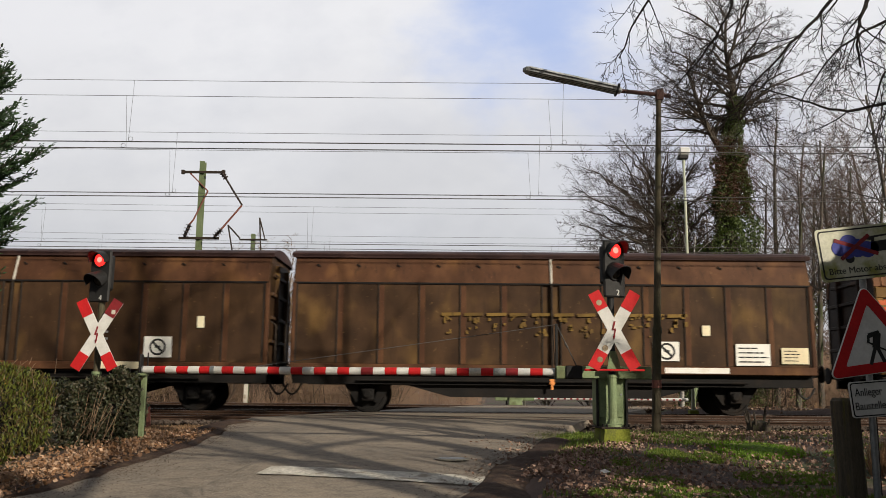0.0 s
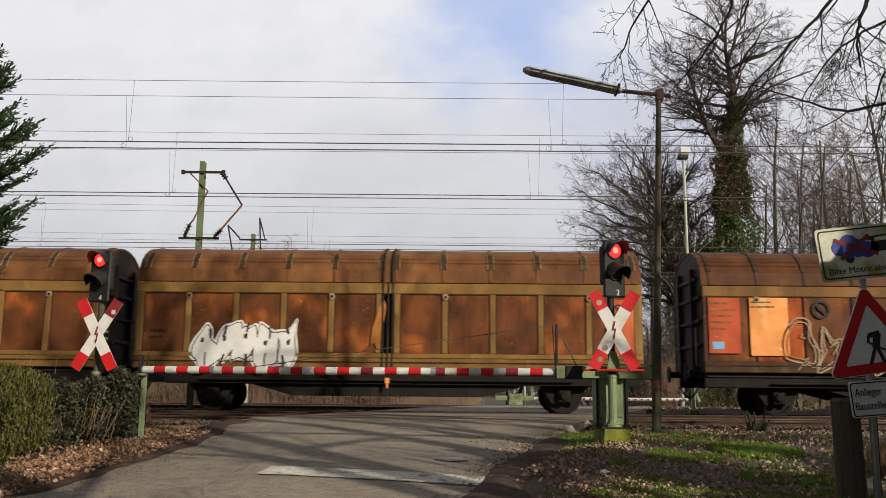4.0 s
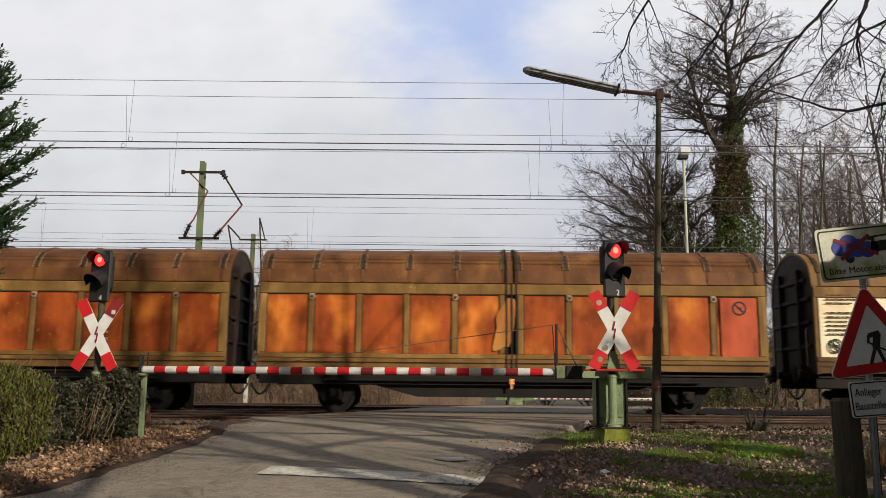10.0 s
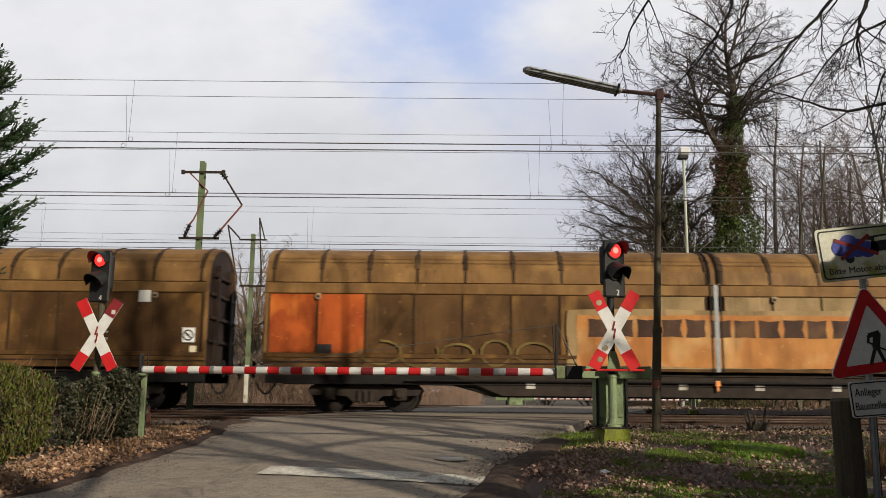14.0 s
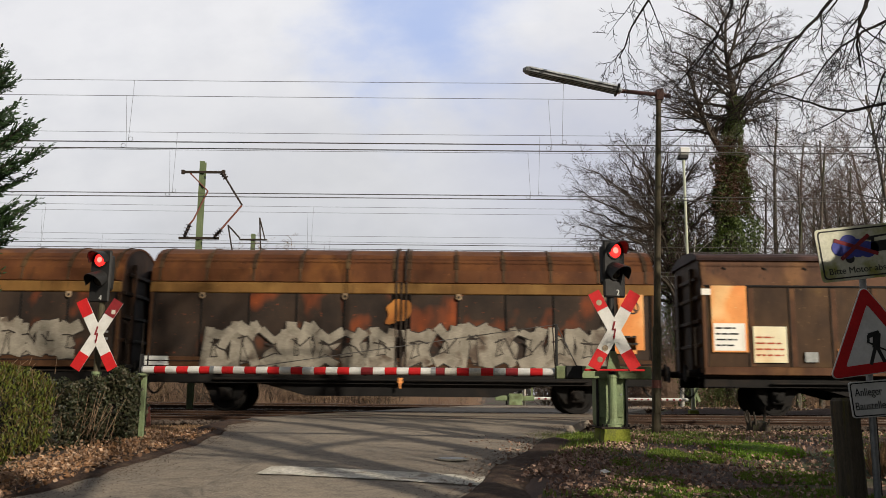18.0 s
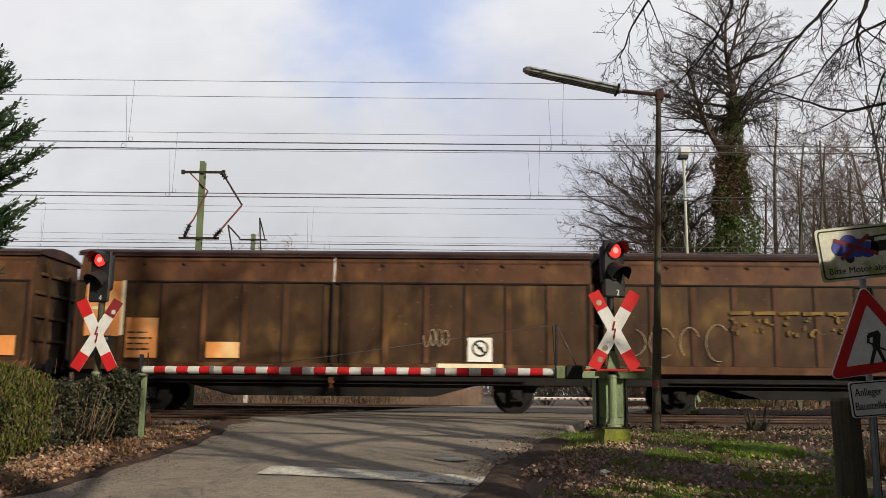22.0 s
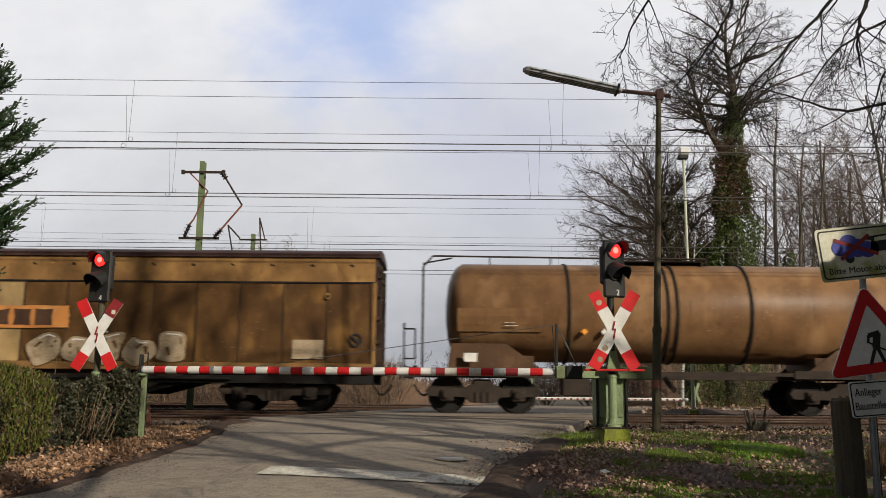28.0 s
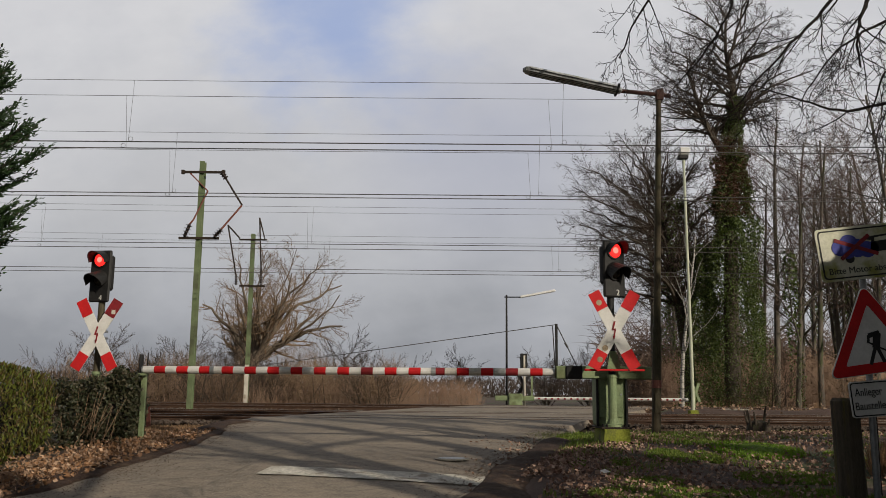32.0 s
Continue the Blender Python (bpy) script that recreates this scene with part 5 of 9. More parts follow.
def spray_sun(root, x, z, y, r):
    """A sprayed blossom: pale rays round a dark-edged disc."""
    for i in range(18):
        b = Build()
        a = 2 * math.pi * i / 18
        brush(b, [(x + 0.45 * r * math.cos(a), z + 0.6 * r * math.sin(a)), (x + 0.68 * r * math.cos(a), z + 0.9 * r * math.sin(a))], 0.026, y)
        part("spray_ray", b, M["g_white"], root)
    b = Build().slab([(x + 0.45 * r * math.cos(2 * math.pi * i / 18), z + 0.55 * r * math.sin(2 * math.pi * i / 18)) for i in range(18)], y - 0.007, y - 0.003)
    part("spray_disc", b, M["g_black"], root)
    b = Build().slab([(x + 0.36 * r * math.cos(2 * math.pi * i / 18), z + 0.46 * r * math.sin(2 * math.pi * i / 18)) for i in range(18)], y - 0.011, y - 0.007)
    part("spray_core", b, M["g_sky"], root)


def spray_bricks(root, x0, x1, z0, z1, y):
    """A patch of small sprayed blocks in grey tones."""
    rows = max(2, int((z1 - z0) / 0.11))
    cols = max(2, int((x1 - x0) / 0.17))
    part("spray_patch", Build().box(x0, x1, y - 0.002, y, z0, z1), M["g_black"], root)
    w, h = (x1 - x0) / cols, (z1 - z0) / rows
    for j in range(rows):
        for i in range(cols):
            a = x0 + (i + (0.3 if j % 2 else 0.05)) * w
            part("spray_brick", Build().box(a, min(a + 0.80 * w, x1), y - 0.004, y - 0.002, z0 + (j + 0.12) * h, z0 + (j + 0.85) * h), M["g_silver" if (i + j) % 3 else "g_pale"], root)


def spray_star(root, x, z, y, r):
    """A glint of thin crossing white strokes."""
    for k in range(5):
        a = 0.3 + math.pi * k / 5
        q = r * (1.0 if k % 2 else 0.6)
        b = Build()
        brush(b, [(x - q * math.cos(a), z - q * math.sin(a)), (x + q * math.cos(a), z + q * math.sin(a))], 0.010, y - 0.0005 * k)
        part("spray_glint", b, M["g_white"], root)


def tank_wagon(u):
    root = thing("tank_wagon", pose(u, TRAIN_Y, 0), "grimy brown four-axle tank wagon with a roof walkway", "tank wagon", "wagons of the goods train")
    TRAIN.append((root, u))
    R, zc = 1.30, 2.62
    prof = [(0.0, 0.25), (0.05, 0.70), (0.14, 1.02), (0.27, 1.20), (0.42, R), (11.23, R), (11.38, 1.20), (11.51, 1.02), (11.60, 0.70), (11.65, 0.25)]
    tank = part("tank", Build().lathe(prof, (0.45, 0, zc), (13, 0, zc), 40), M["tank"], root, "dusty brown cylindrical tank", smooth=True)
    for x in (3.55, 6.05, 6.28, 8.15):
        part("tank_band", Build().lathe([(0, R + 0.004), (0.0, R + 0.03), (0.07, R + 0.03), (0.07, R + 0.004)], (x, 0, zc), (x + 1, 0, zc), 40), M["iron_black"], root, "black ring band")
    part("heat_shield", Build().extrude([(-R * math.cos(a) * 1.025 - 0.01, zc + R * math.sin(a) * 1.025) for a in (-0.45, -0.3, -0.15, 0.0)][::-1] + [(-R * math.cos(a) * 1.0, zc + R * math.sin(a)) for a in (-0.45, -0.3, -0.15, 0.0)], 0.75, 2.9), M["tank"], root, "riveted side plate")
    for x0, x1 in ((0.5, 2.9), (9.6, 12.0)):
        b = Build()
        for s in (-1, 1):
            b.slab([(x0, 1.10), (x1, 1.10), (x1 - 0.9 if x0 < 5 else x1 - 0.1, 1.75), (x0 + 0.1 if x0 < 5 else x0 + 0.9, 1.75)], s * 1.02 - 0.03, s * 1.02 + 0.03)
        b.box(x0 + 0.2, x1 - 0.2, -1.0, 1.0, 1.10, 1.45)
        part("tank_saddle", b, M["tank_dim"], root, "brown plate saddle under the tank")
    fr = Build()
    for y in (-1.15, 1.15):
        fr.box(-0.55, 3.3, y - 0.05, y + 0.05, 0.92, 1.12).box(9.2, 12.95, y - 0.05, y + 0.05, 0.92, 1.12)
        fr.box(3.3, 9.2, y - 0.03, y + 0.03, 0.98, 1.06)
    fr.box(-0.6, -0.45, -1.3, 1.3, 0.88, 1.15).box(12.9, 13.05, -1.3, 1.3, 0.88, 1.15).box(-0.5, 13.0, -0.2, 0.2, 0.9, 1.1)
    part("underframe", fr, M["iron_brown"], root, "rust-brown underframe")
    for x in (1.4, 10.55):
        add_bogie(root, u, x)
    walkway = Build().box(4.7, 7.3, -0.45, 0.45, 3.97, 4.00)
    for x in (4.8, 6.0, 7.2):
        walkway.box(x - 0.02, x + 0.02, -0.45, 0.45, 3.86, 3.97)
    part("walkway", walkway, M["iron_brown"], root, "steel roof walkway")
    rail = Build().pipe([(-0.15, -0.75, 1.1), (-0.15, -0.75, 3.75), (0.1, -0.6, 4.06), (4.7, -0.5, 4.04), (7.3, -0.5, 4.04)], 0.025, 7)
    for x in (1.6, 3.2, 4.7, 6.0, 7.3):
        rail.rod((x, -0.5, 3.85), (x, -0.5, 4.04), 0.018, 0.018, 6)
    part("top_handrail", rail, M["iron_brown"], root, "bent pipe handrail over the tank")
    lad = Build().pipe([(-0.15, -0.35, 1.1), (-0.15, -0.35, 3.9), (0.6, -0.3, 4.05)], 0.022, 7)
    for i in range(9):
        lad.rod((-0.15, -0.75, 1.35 + 0.29 * i), (-0.15, -0.35, 1.35 + 0.29 * i), 0.014, 0.014, 6)
    part("ladder", lad, M["iron_brown"], root, "narrow end ladder")
    for x in (-0.6, 12.55):
        part("end_railing", Build().pipe([(x, -1.1, 1.1), (x, -1.1, 2.1), (x + 0.28, -1.1, 2.1), (x + 0.28, -1.1, 1.35), (x, -1.1, 1.35)], 0.022, 7).rod((x, -1.1, 2.1), (x, -1.1, 2.25), 0.03, 0.03, 7), M["iron_black"], root, "brakeman's platform rail")
    part("data_plate", Build().box(0.92, 1.25, -1.27, -1.262, 1.28, 1.50), M["white"], root, "small white plate")
    part("outlet_box", Build().box(3.4, 4.1, -1.1, -0.5, 0.45, 0.98, 0.03), M["iron_brown"], root)
    part("outlet_valve", Build().rod((6.2, -1.1, 0.62), (6.2, -0.3, 0.9), 0.08, 0.08, 12), M["iron_black"], root)
    for i, x in enumerate((3.95, 4.45)):
        z = 2.05
        part("hazard_diamond", Build().slab([(x, z - 0.085), (x + 0.085, z), (x, z + 0.085), (x - 0.085, z)], -1.30, -1.20), M["g_orange" if i == 0 else "white"], root, "diamond-shaped hazard label")
    text_bars(root, 1.95, 2.35, 2.15, 2.3, -1.345, 2, "white_dirty", 7)
    add_ends(root, 12.45, 0.98)
    # the far end's fittings sit on the longer frame
    return root


w = wagon("freight_wagon", "soot-brown two-axle sliding-wall wagon with a white symbol plate", -17.74, 13.1, "flat", A_MATS, ['a_body'], 6, False)
plate(w, 10.00, 10.70, 1.31, 1.83, YF - 0, "w_white", "painted_panel", "white plate", 0, 0)
ring_mark(w, 10.35, 1.57, YF - 0.007, 0.21)
plate(w, 11.31, 11.49, 2.06, 2.35, YF - 0, "w_cream", "painted_panel", "", 0, 0)
plate(w, 8.92, 9.91, 1.02, 1.20, YF - 0, "w_cream", "painted_panel", "", 0, 0)
w = wagon("freight_wagon", "soot-brown two-axle sliding-wall wagon with worn yellow lettering", -4.07, 13.1, "flat", A_MATS, ['a_body'], 6, False)
name_bars(w, 3.75, 9.97, 1.90, 2.50, YF - 0.003, "w_yellow", 11, 0.3)
plate(w, 9.06, 9.70, 1.33, 1.81, YF - 0, "w_white", "painted_panel", "white plate", 0, 0)
ring_mark(w, 9.39, 1.57, YF - 0.007, 0.21)
plate(w, 11.10, 11.95, 1.23, 1.77, YF - 0, "w_white", "painted_panel", "white notice plate", 0, 0)
text_bars(w, 11.17, 11.91, 1.27, 1.72, YF - 0.008, 4, "black", 3)
plate(w, 12.23, 12.90, 1.28, 1.68, YF - 0, "w_cream", "painted_panel", "", 0, 0)
text_bars(w, 12.29, 12.82, 1.32, 1.64, YF - 0.008, 4, "g_black", 4)
plate(w, 10.29, 10.49, 1.96, 2.22, YF - 0, "w_cream", "painted_panel", "", 0, 0)
plate(w, 9.33, 10.93, 1.03, 1.17, YF - 0, "w_white", "painted_panel", "", 0, 0)
w = wagon("freight_wagon", "rust-brown arched wagon with white and green graffiti", 10.59, 12.75, "round", B_MATS, ['b_panel_hot', 'b_panel', 'b_panel', 'b_panel_dark', 'b_panel', 'b_panel', 'b_panel', 'b_panel', 'b_panel', 'b_panel'], 5, False)
plate(w, 0.06, 0.91, 1.79, 2.89, YF - 0, "w_red", "painted_panel", "", 0, 0)
text_bars(w, 0.11, 0.85, 1.82, 2.83, YF - 0.008, 6, "b_band", 5)
plate(w, 1.12, 2.14, 1.49, 2.90, YF - 0, "w_red", "painted_panel", "", 0, 0)
text_bars(w, 1.34, 1.97, 1.55, 2.51, YF - 0.008, 6, "b_band", 6)
ring_mark(w, 2.89, 2.61, YF - 0.0, 0.20)
graffiti(w, 2.05, 6.25, 1.06, 2.12, YF - 0.004, 6, 'g_green', "g_green", 11, 0.24, None, "cloud")
graffiti(w, 2.64, 5.84, 1.10, 2.04, YF - 0.014, 4, 'g_white', "g_black", 12, 0.15, 'g_red', "bubble")
plate(w, 5.95, 6.43, 1.70, 2.92, YF - 0, "w_ember", "painted_panel", "", 0.02, 3)
lettering("TROUBLE", 0.19, M["g_pale"], "sprayed_words", w, pose(6.62, YF - 0.010, 1.80, 90, 0, 0), "thin sprayed words", 0.002, 0.72)
lettering("MAKER", 0.19, M["g_pale"], "sprayed_words", w, pose(6.66, YF - 0.010, 1.61, 90, 0, 0), "thin sprayed words", 0.002, 0.62)
w = wagon("freight_wagon", "rust-brown arched wagon with bulky white graffiti", 24.24, 12.75, "round", B_MATS, ['b_panel', 'b_panel', 'b_panel', 'b_panel', 'b_panel', 'b_panel', 'b_panel', 'b_panel', 'b_panel', 'b_panel'], 5, False)
graffiti(w, 1.50, 4.12, 1.09, 2.26, YF - 0.004, 5, 'g_white', "g_black", 21, 0.17, 'g_white', "bubble")
text_bars(w, 0.39, 0.98, 1.75, 2.09, YF - 0.002, 2, "g_black", 9)
plate(w, 11.85, 12.53, 1.46, 2.85, YF - 0, "w_red", "painted_panel", "", 0, 0)
ring_mark(w, 12.16, 2.57, YF - 0.007, 0.16)
plate(w, 6.00, 6.31, 1.60, 2.78, YF - 0, "w_ember", "painted_panel", "", 0.02, 4)
scribble(w, 11.95, 12.44, 1.35, 1.56, YF - 0.002, "w_cream", 3, 0.012, 3)
w = wagon("freight_wagon", "dark rust-brown arched wagon with outlined silver graffiti", 38.50, 12.75, "round", BD_MATS, ['b_panel', 'b_panel_hot', 'b_panel', 'b_panel', 'b_panel_dark', 'b_panel_dark', 'b_panel_dark', 'b_panel_dark', 'b_panel_dark', 'b_panel_dark'], 5, False)
plate(w, 0.13, 0.92, 1.53, 2.92, YF - 0, "w_red", "painted_panel", "", 0, 0)
text_bars(w, 0.18, 0.86, 2.07, 2.86, YF - 0.008, 5, "b_band", 13)
plate(w, 1.16, 2.12, 1.48, 2.93, YF - 0, "w_orange", "painted_panel", "", 0, 0)
text_bars(w, 1.20, 2.05, 2.64, 2.87, YF - 0.008, 2, "g_olive", 14)
plate(w, 0.21, 0.50, 1.63, 1.82, YF - 0.007, "g_sky", "painted_panel", "", 0, 0)
ring_mark(w, 2.95, 2.64, YF - 0.0, 0.23)
graffiti(w, 2.05, 6.30, 1.09, 2.30, YF - 0.004, 6, 'b_panel_dark', "g_pale", 22, 0.1, None, "line")
graffiti(w, 6.30, 8.98, 1.12, 2.33, YF - 0.004, 4, 'b_panel_dark', "g_pale", 23, 0.1, None, "line")
graffiti(w, 10.70, 11.66, 1.25, 2.13, YF - 0.004, 2, 'b_panel_dark', "g_pale", 24, 0.1, None, "line")
scribble(w, 11.77, 12.57, 1.58, 2.03, YF - 0.002, "g_pale", 5, 0.014, 4)
plate(w, 5.95, 6.67, 2.23, 2.83, YF - 0, "w_ember", "painted_panel", "", 0.035, 5)
w = wagon("freight_wagon", "dark arched wagon with a colourful row of graffiti", 51.96, 12.75, "round", BD_MATS, ['b_panel_dark', 'b_panel_dark', 'b_panel_dark', 'b_panel_dark', 'b_panel_dark', 'b_panel_dark', 'b_panel_dark', 'b_panel_dark', 'b_panel_dark', 'b_panel_dark'], 5, False)
graffiti(w, 0.98, 3.25, 1.07, 2.34, YF - 0.004, 3, 'g_pink', "g_purple", 31, 0.2, None, "bubble")
graffiti(w, 2.96, 4.94, 1.09, 2.31, YF - 0.008, 4, ['g_pink', 'g_olive', 'g_purple', 'g_purple'], "g_black", 32, 0.2, None, "bubble")
graffiti(w, 4.55, 5.45, 1.06, 1.78, YF - 0.016, 2, 'g_yellow', "g_black", 33, 0.22, None, "bubble")
spray_sun(w, 6.32, 1.98, YF - 0.012, 0.50)
graffiti(w, 7.02, 12.0, 1.04, 2.36, YF - 0.003, 9, 'g_black', "g_black", 44, 0.15, None, "cloud")
graffiti(w, 7.10, 9.40, 1.12, 2.15, YF - 0.010, 5, ['g_orange', 'g_yellow', 'g_red', 'g_orange'], "g_black", 34, 0.15, None, "wild")
graffiti(w, 9.60, 11.55, 1.15, 2.20, YF - 0.010, 4, ['g_orange', 'g_red', 'g_red', 'g_yellow'], "g_black", 35, 0.16, None, "wild")
graffiti(w, 11.0, 12.2, 1.02, 1.75, YF - 0.020, 3, 'g_yellow', "g_orange", 45, 0.16, None, "bubble")
plate(w, 11.54, 12.37, 1.30, 2.92, YF - 0, "w_red", "painted_panel", "", 0, 0)
ring_mark(w, 12.06, 2.66, YF - 0.007, 0.17)
lettering("ALLES", 0.20, M["g_white"], "sprayed_words", w, pose(11.86, YF - 0.012, 2.40, 90, 0, 0), "white sprayed words", 0.002, 0.46)
lettering("GUTE!", 0.20, M["g_white"], "sprayed_words", w, pose(12.12, YF - 0.012, 2.20, 90, 0, 0), "white sprayed words", 0.002, 0.46)
text_bars(w, 6.85, 7.30, 2.16, 2.37, YF - 0.004, 1, "g_white", 37)
spray_bricks(w, 7.67, 8.17, 1.09, 1.56, YF - 0.032)
spray_bricks(w, 9.76, 10.67, 1.11, 1.78, YF - 0.032)
spray_star(w, 7.65, 2.19, YF - 0.036, 0.42)
spray_star(w, 12.13, 1.61, YF - 0.036, 0.36)
spray_star(w, 3.35, 1.21, YF - 0.036, 0.45)
graffiti(w, 5.26, 5.80, 1.12, 1.77, YF - 0.03, 2, 'w_cream', "g_black", 38, 0.1, None, "block")
graffiti(w, 4.70, 5.48, 1.79, 2.41, YF - 0.03, 2, 'g_purple', "g_pale", 39, 0.1, None, "block")
w = wagon("freight_wagon", "ochre and orange-red arched wagon with a notice panel", 66.01, 12.75, "round", B_MATS, ['b_panel_olive', 'b_panel_olive', 'b_panel_olive', 'b_panel_olive', 'b_panel_olive', 'b_panel_hot', 'b_panel_hot', 'b_panel_hot', 'b_panel_hot', 'b_panel_hot'], 5, False)
plate(w, 0.18, 1.02, 1.44, 2.93, YF - 0, "w_red", "painted_panel", "", 0, 0)
text_bars(w, 0.24, 0.96, 1.84, 2.87, YF - 0.008, 7, "b_band", 41)
plate(w, 1.24, 2.26, 1.45, 2.94, YF - 0, "w_orange", "painted_panel", "", 0, 0)
text_bars(w, 1.31, 2.19, 1.63, 2.69, YF - 0.008, 6, "w_red", 42)
ring_mark(w, 2.99, 2.68, YF - 0.0, 0.20)
plate(w, 0.23, 0.54, 1.61, 1.82, YF - 0.007, "g_sky", "painted_panel", "", 0, 0)
plate(w, 5.95, 6.62, 1.63, 2.92, YF - 0, "w_ember", "painted_panel", "", 0.02, 6)
w = wagon("freight_wagon", "ochre-ribbed arched wagon with orange-red panels", 79.54, 12.75, "round", B_MATS, ['b_panel_hot', 'b_panel_hot', 'b_panel_hot', 'b_panel_hot', 'b_panel_hot', 'b_panel_hot', 'b_panel_hot', 'b_panel_hot', 'b_panel_hot', 'b_panel_hot'], 5, False)
plate(w, 11.59, 12.50, 1.42, 2.91, YF - 0, "w_red", "painted_panel", "", 0, 0)
ring_mark(w, 12.06, 2.65, YF - 0.007, 0.18)
plate(w, 5.94, 6.51, 1.48, 2.92, YF - 0, "w_ember", "painted_panel", "", 0.02, 7)
w = wagon("freight_wagon", "long umber four-axle wagon with two cream notice panels", 93.46, 22.7, "round", C_MATS, ['w_cream', 'w_cream', 'c_panel', 'c_panel', 'c_panel', 'c_panel', 'c_panel', 'c_panel', 'c_panel', 'c_panel', 'c_panel', 'c_panel', 'c_panel', 'c_panel', 'c_panel', 'c_panel', 'c_panel', 'c_panel'], 9, True)
text_bars(w, 0.30, 1.24, 2.76, 3.06, YF - 0.002, 3, "w_nameworn", 51)
text_bars(w, 0.30, 1.31, 1.98, 2.62, YF - 0.002, 6, "w_nameworn", 52)
text_bars(w, 1.60, 2.41, 1.78, 2.56, YF - 0.002, 6, "w_nameworn", 53)
ring_mark(w, 0.49, 1.74, YF - 0.002, 0.18)
plate(w, 1.62, 2.01, 1.40, 1.68, YF - 0, "black", "painted_panel", "", 0, 0)
name_bars(w, 7.88, 14.72, 1.91, 2.40, YF - 0.008, "w_nameworn", 11)
plate(w, 20.94, 21.25, 2.70, 3.00, YF - 0, "w_white", "painted_panel", "", 0, 0)
plate(w, 22.10, 22.42, 1.69, 2.06, YF - 0, "w_white", "painted_panel", "", 0, 0)
ring_mark(w, 22.25, 1.87, YF - 0.008, 0.14)
plate(w, 22.30, 22.47, 1.41, 1.61, YF - 0, "w_cream", "painted_panel", "", 0, 0)
w = wagon("freight_wagon", "long tan four-axle wagon with an orange name board", 117.59, 22.7, "round", C_MATS, ['b_panel_hot', 'b_panel_hot', 'c_panel', 'c_panel', 'c_panel', 'c_panel', 'c_panel', 'c_panel', 'c_panel_light', 'c_panel_light', 'c_panel_light', 'c_panel_light', 'c_panel_light', 'c_panel', 'c_panel', 'c_panel', 'c_panel', 'c_panel'], 9, True)
plate(w, 7.62, 15.27, 1.15, 2.60, YF - 0, "c_panel_light", "painted_panel", "pale edge of the name board", 0.03, 8)
plate(w, 7.86, 15.03, 1.18, 2.47, YF - 0.007, "w_brandplate", "painted_panel", "orange name board", 0.02, 19)
name_bars(w, 8.11, 14.77, 1.91, 2.36, YF - 0.014, "w_nameworn", 11)
plate(w, 1.37, 1.73, 1.45, 1.67, YF - 0, "black", "painted_panel", "", 0, 0)
scribble(w, 7.69, 9.11, 1.26, 1.82, YF - 0.002, "g_black", 55, 0.012, 3)
scribble(w, 2.48, 7.28, 1.14, 1.84, YF - 0.002, "b_panel_olive", 56, 0.03, 5)
plate(w, 21.72, 22.60, 1.37, 2.19, YF - 0, "c_panel_light", "painted_panel", "", 0.08, 9)
ring_mark(w, 22.41, 1.80, YF - 0.007, 0.16)
w = wagon("freight_wagon", "dark arched wagon with grey and silver graffiti", 141.87, 12.75, "round", BD_MATS, ['b_panel_hot', 'b_panel_hot', 'b_panel', 'b_panel_dark', 'b_panel_dark', 'b_panel_dark', 'b_panel_dark', 'b_panel_dark', 'b_panel_dark', 'b_panel_dark'], 5, False)
plate(w, 0.06, 0.94, 1.62, 2.93, YF - 0, "w_orange", "painted_panel", "", 0, 0)
text_bars(w, 0.11, 0.88, 2.36, 2.87, YF - 0.008, 3, "w_red", 61)
plate(w, 1.31, 2.13, 1.59, 2.94, YF - 0, "w_orange", "painted_panel", "", 0, 0)
text_bars(w, 1.36, 2.04, 2.58, 2.85, YF - 0.008, 2, "w_red", 62)
ring_mark(w, 2.87, 2.66, YF - 0.0, 0.18)
plate(w, 0.10, 0.45, 1.58, 1.79, YF - 0.007, "black", "painted_panel", "", 0, 0)
plate(w, 6.01, 6.69, 2.05, 2.86, YF - 0, "w_ember", "painted_panel", "", 0.035, 10)
graffiti(w, 0.45, 4.42, 1.08, 2.30, YF - 0.004, 4, 'g_silver', "g_black", 63, 0.17, None, "wild")
graffiti(w, 4.35, 8.95, 1.11, 2.42, YF - 0.004, 5, 'g_silver', "g_black", 64, 0.17, None, "wild")
graffiti(w, 9.22, 11.75, 1.32, 2.37, YF - 0.004, 5, 'g_silver', "g_black", 65, 0.14, None, "wild")
plate(w, 0.19, 0.62, 1.10, 1.32, YF - 0, "w_cream", "painted_panel", "", 0, 0)
w = wagon("freight_wagon", "dark arched wagon with long silver graffiti letters", 155.35, 12.75, "round", BD_MATS, ['b_panel_dark', 'b_panel_dark', 'b_panel_dark', 'b_panel_dark', 'b_panel_dark', 'b_panel_dark', 'b_panel_dark', 'b_panel_dark', 'b_panel_dark', 'b_panel_dark'], 5, False)
graffiti(w, 1.49, 6.24, 1.07, 2.28, YF - 0.004, 7, 'g_silver', "g_black", 71, 0.21, None, "wild")
graffiti(w, 6.46, 11.44, 1.12, 2.32, YF - 0.004, 7, 'g_silver', "g_black", 72, 0.21, None, "wild")
plate(w, 11.82, 12.45, 1.59, 2.98, YF - 0, "w_orange", "painted_panel", "", 0, 0)
ring_mark(w, 12.17, 2.65, YF - 0.007, 0.17)
text_bars(w, 11.89, 12.42, 1.66, 2.01, YF - 0.008, 2, "g_black", 73)
plate(w, -0.03, 0.57, 1.12, 1.35, YF - 0, "w_white", "painted_panel", "", 0, 0)
plate(w, 5.96, 6.67, 2.18, 2.82, YF - 0, "w_ember", "painted_panel", "", 0.035, 11)
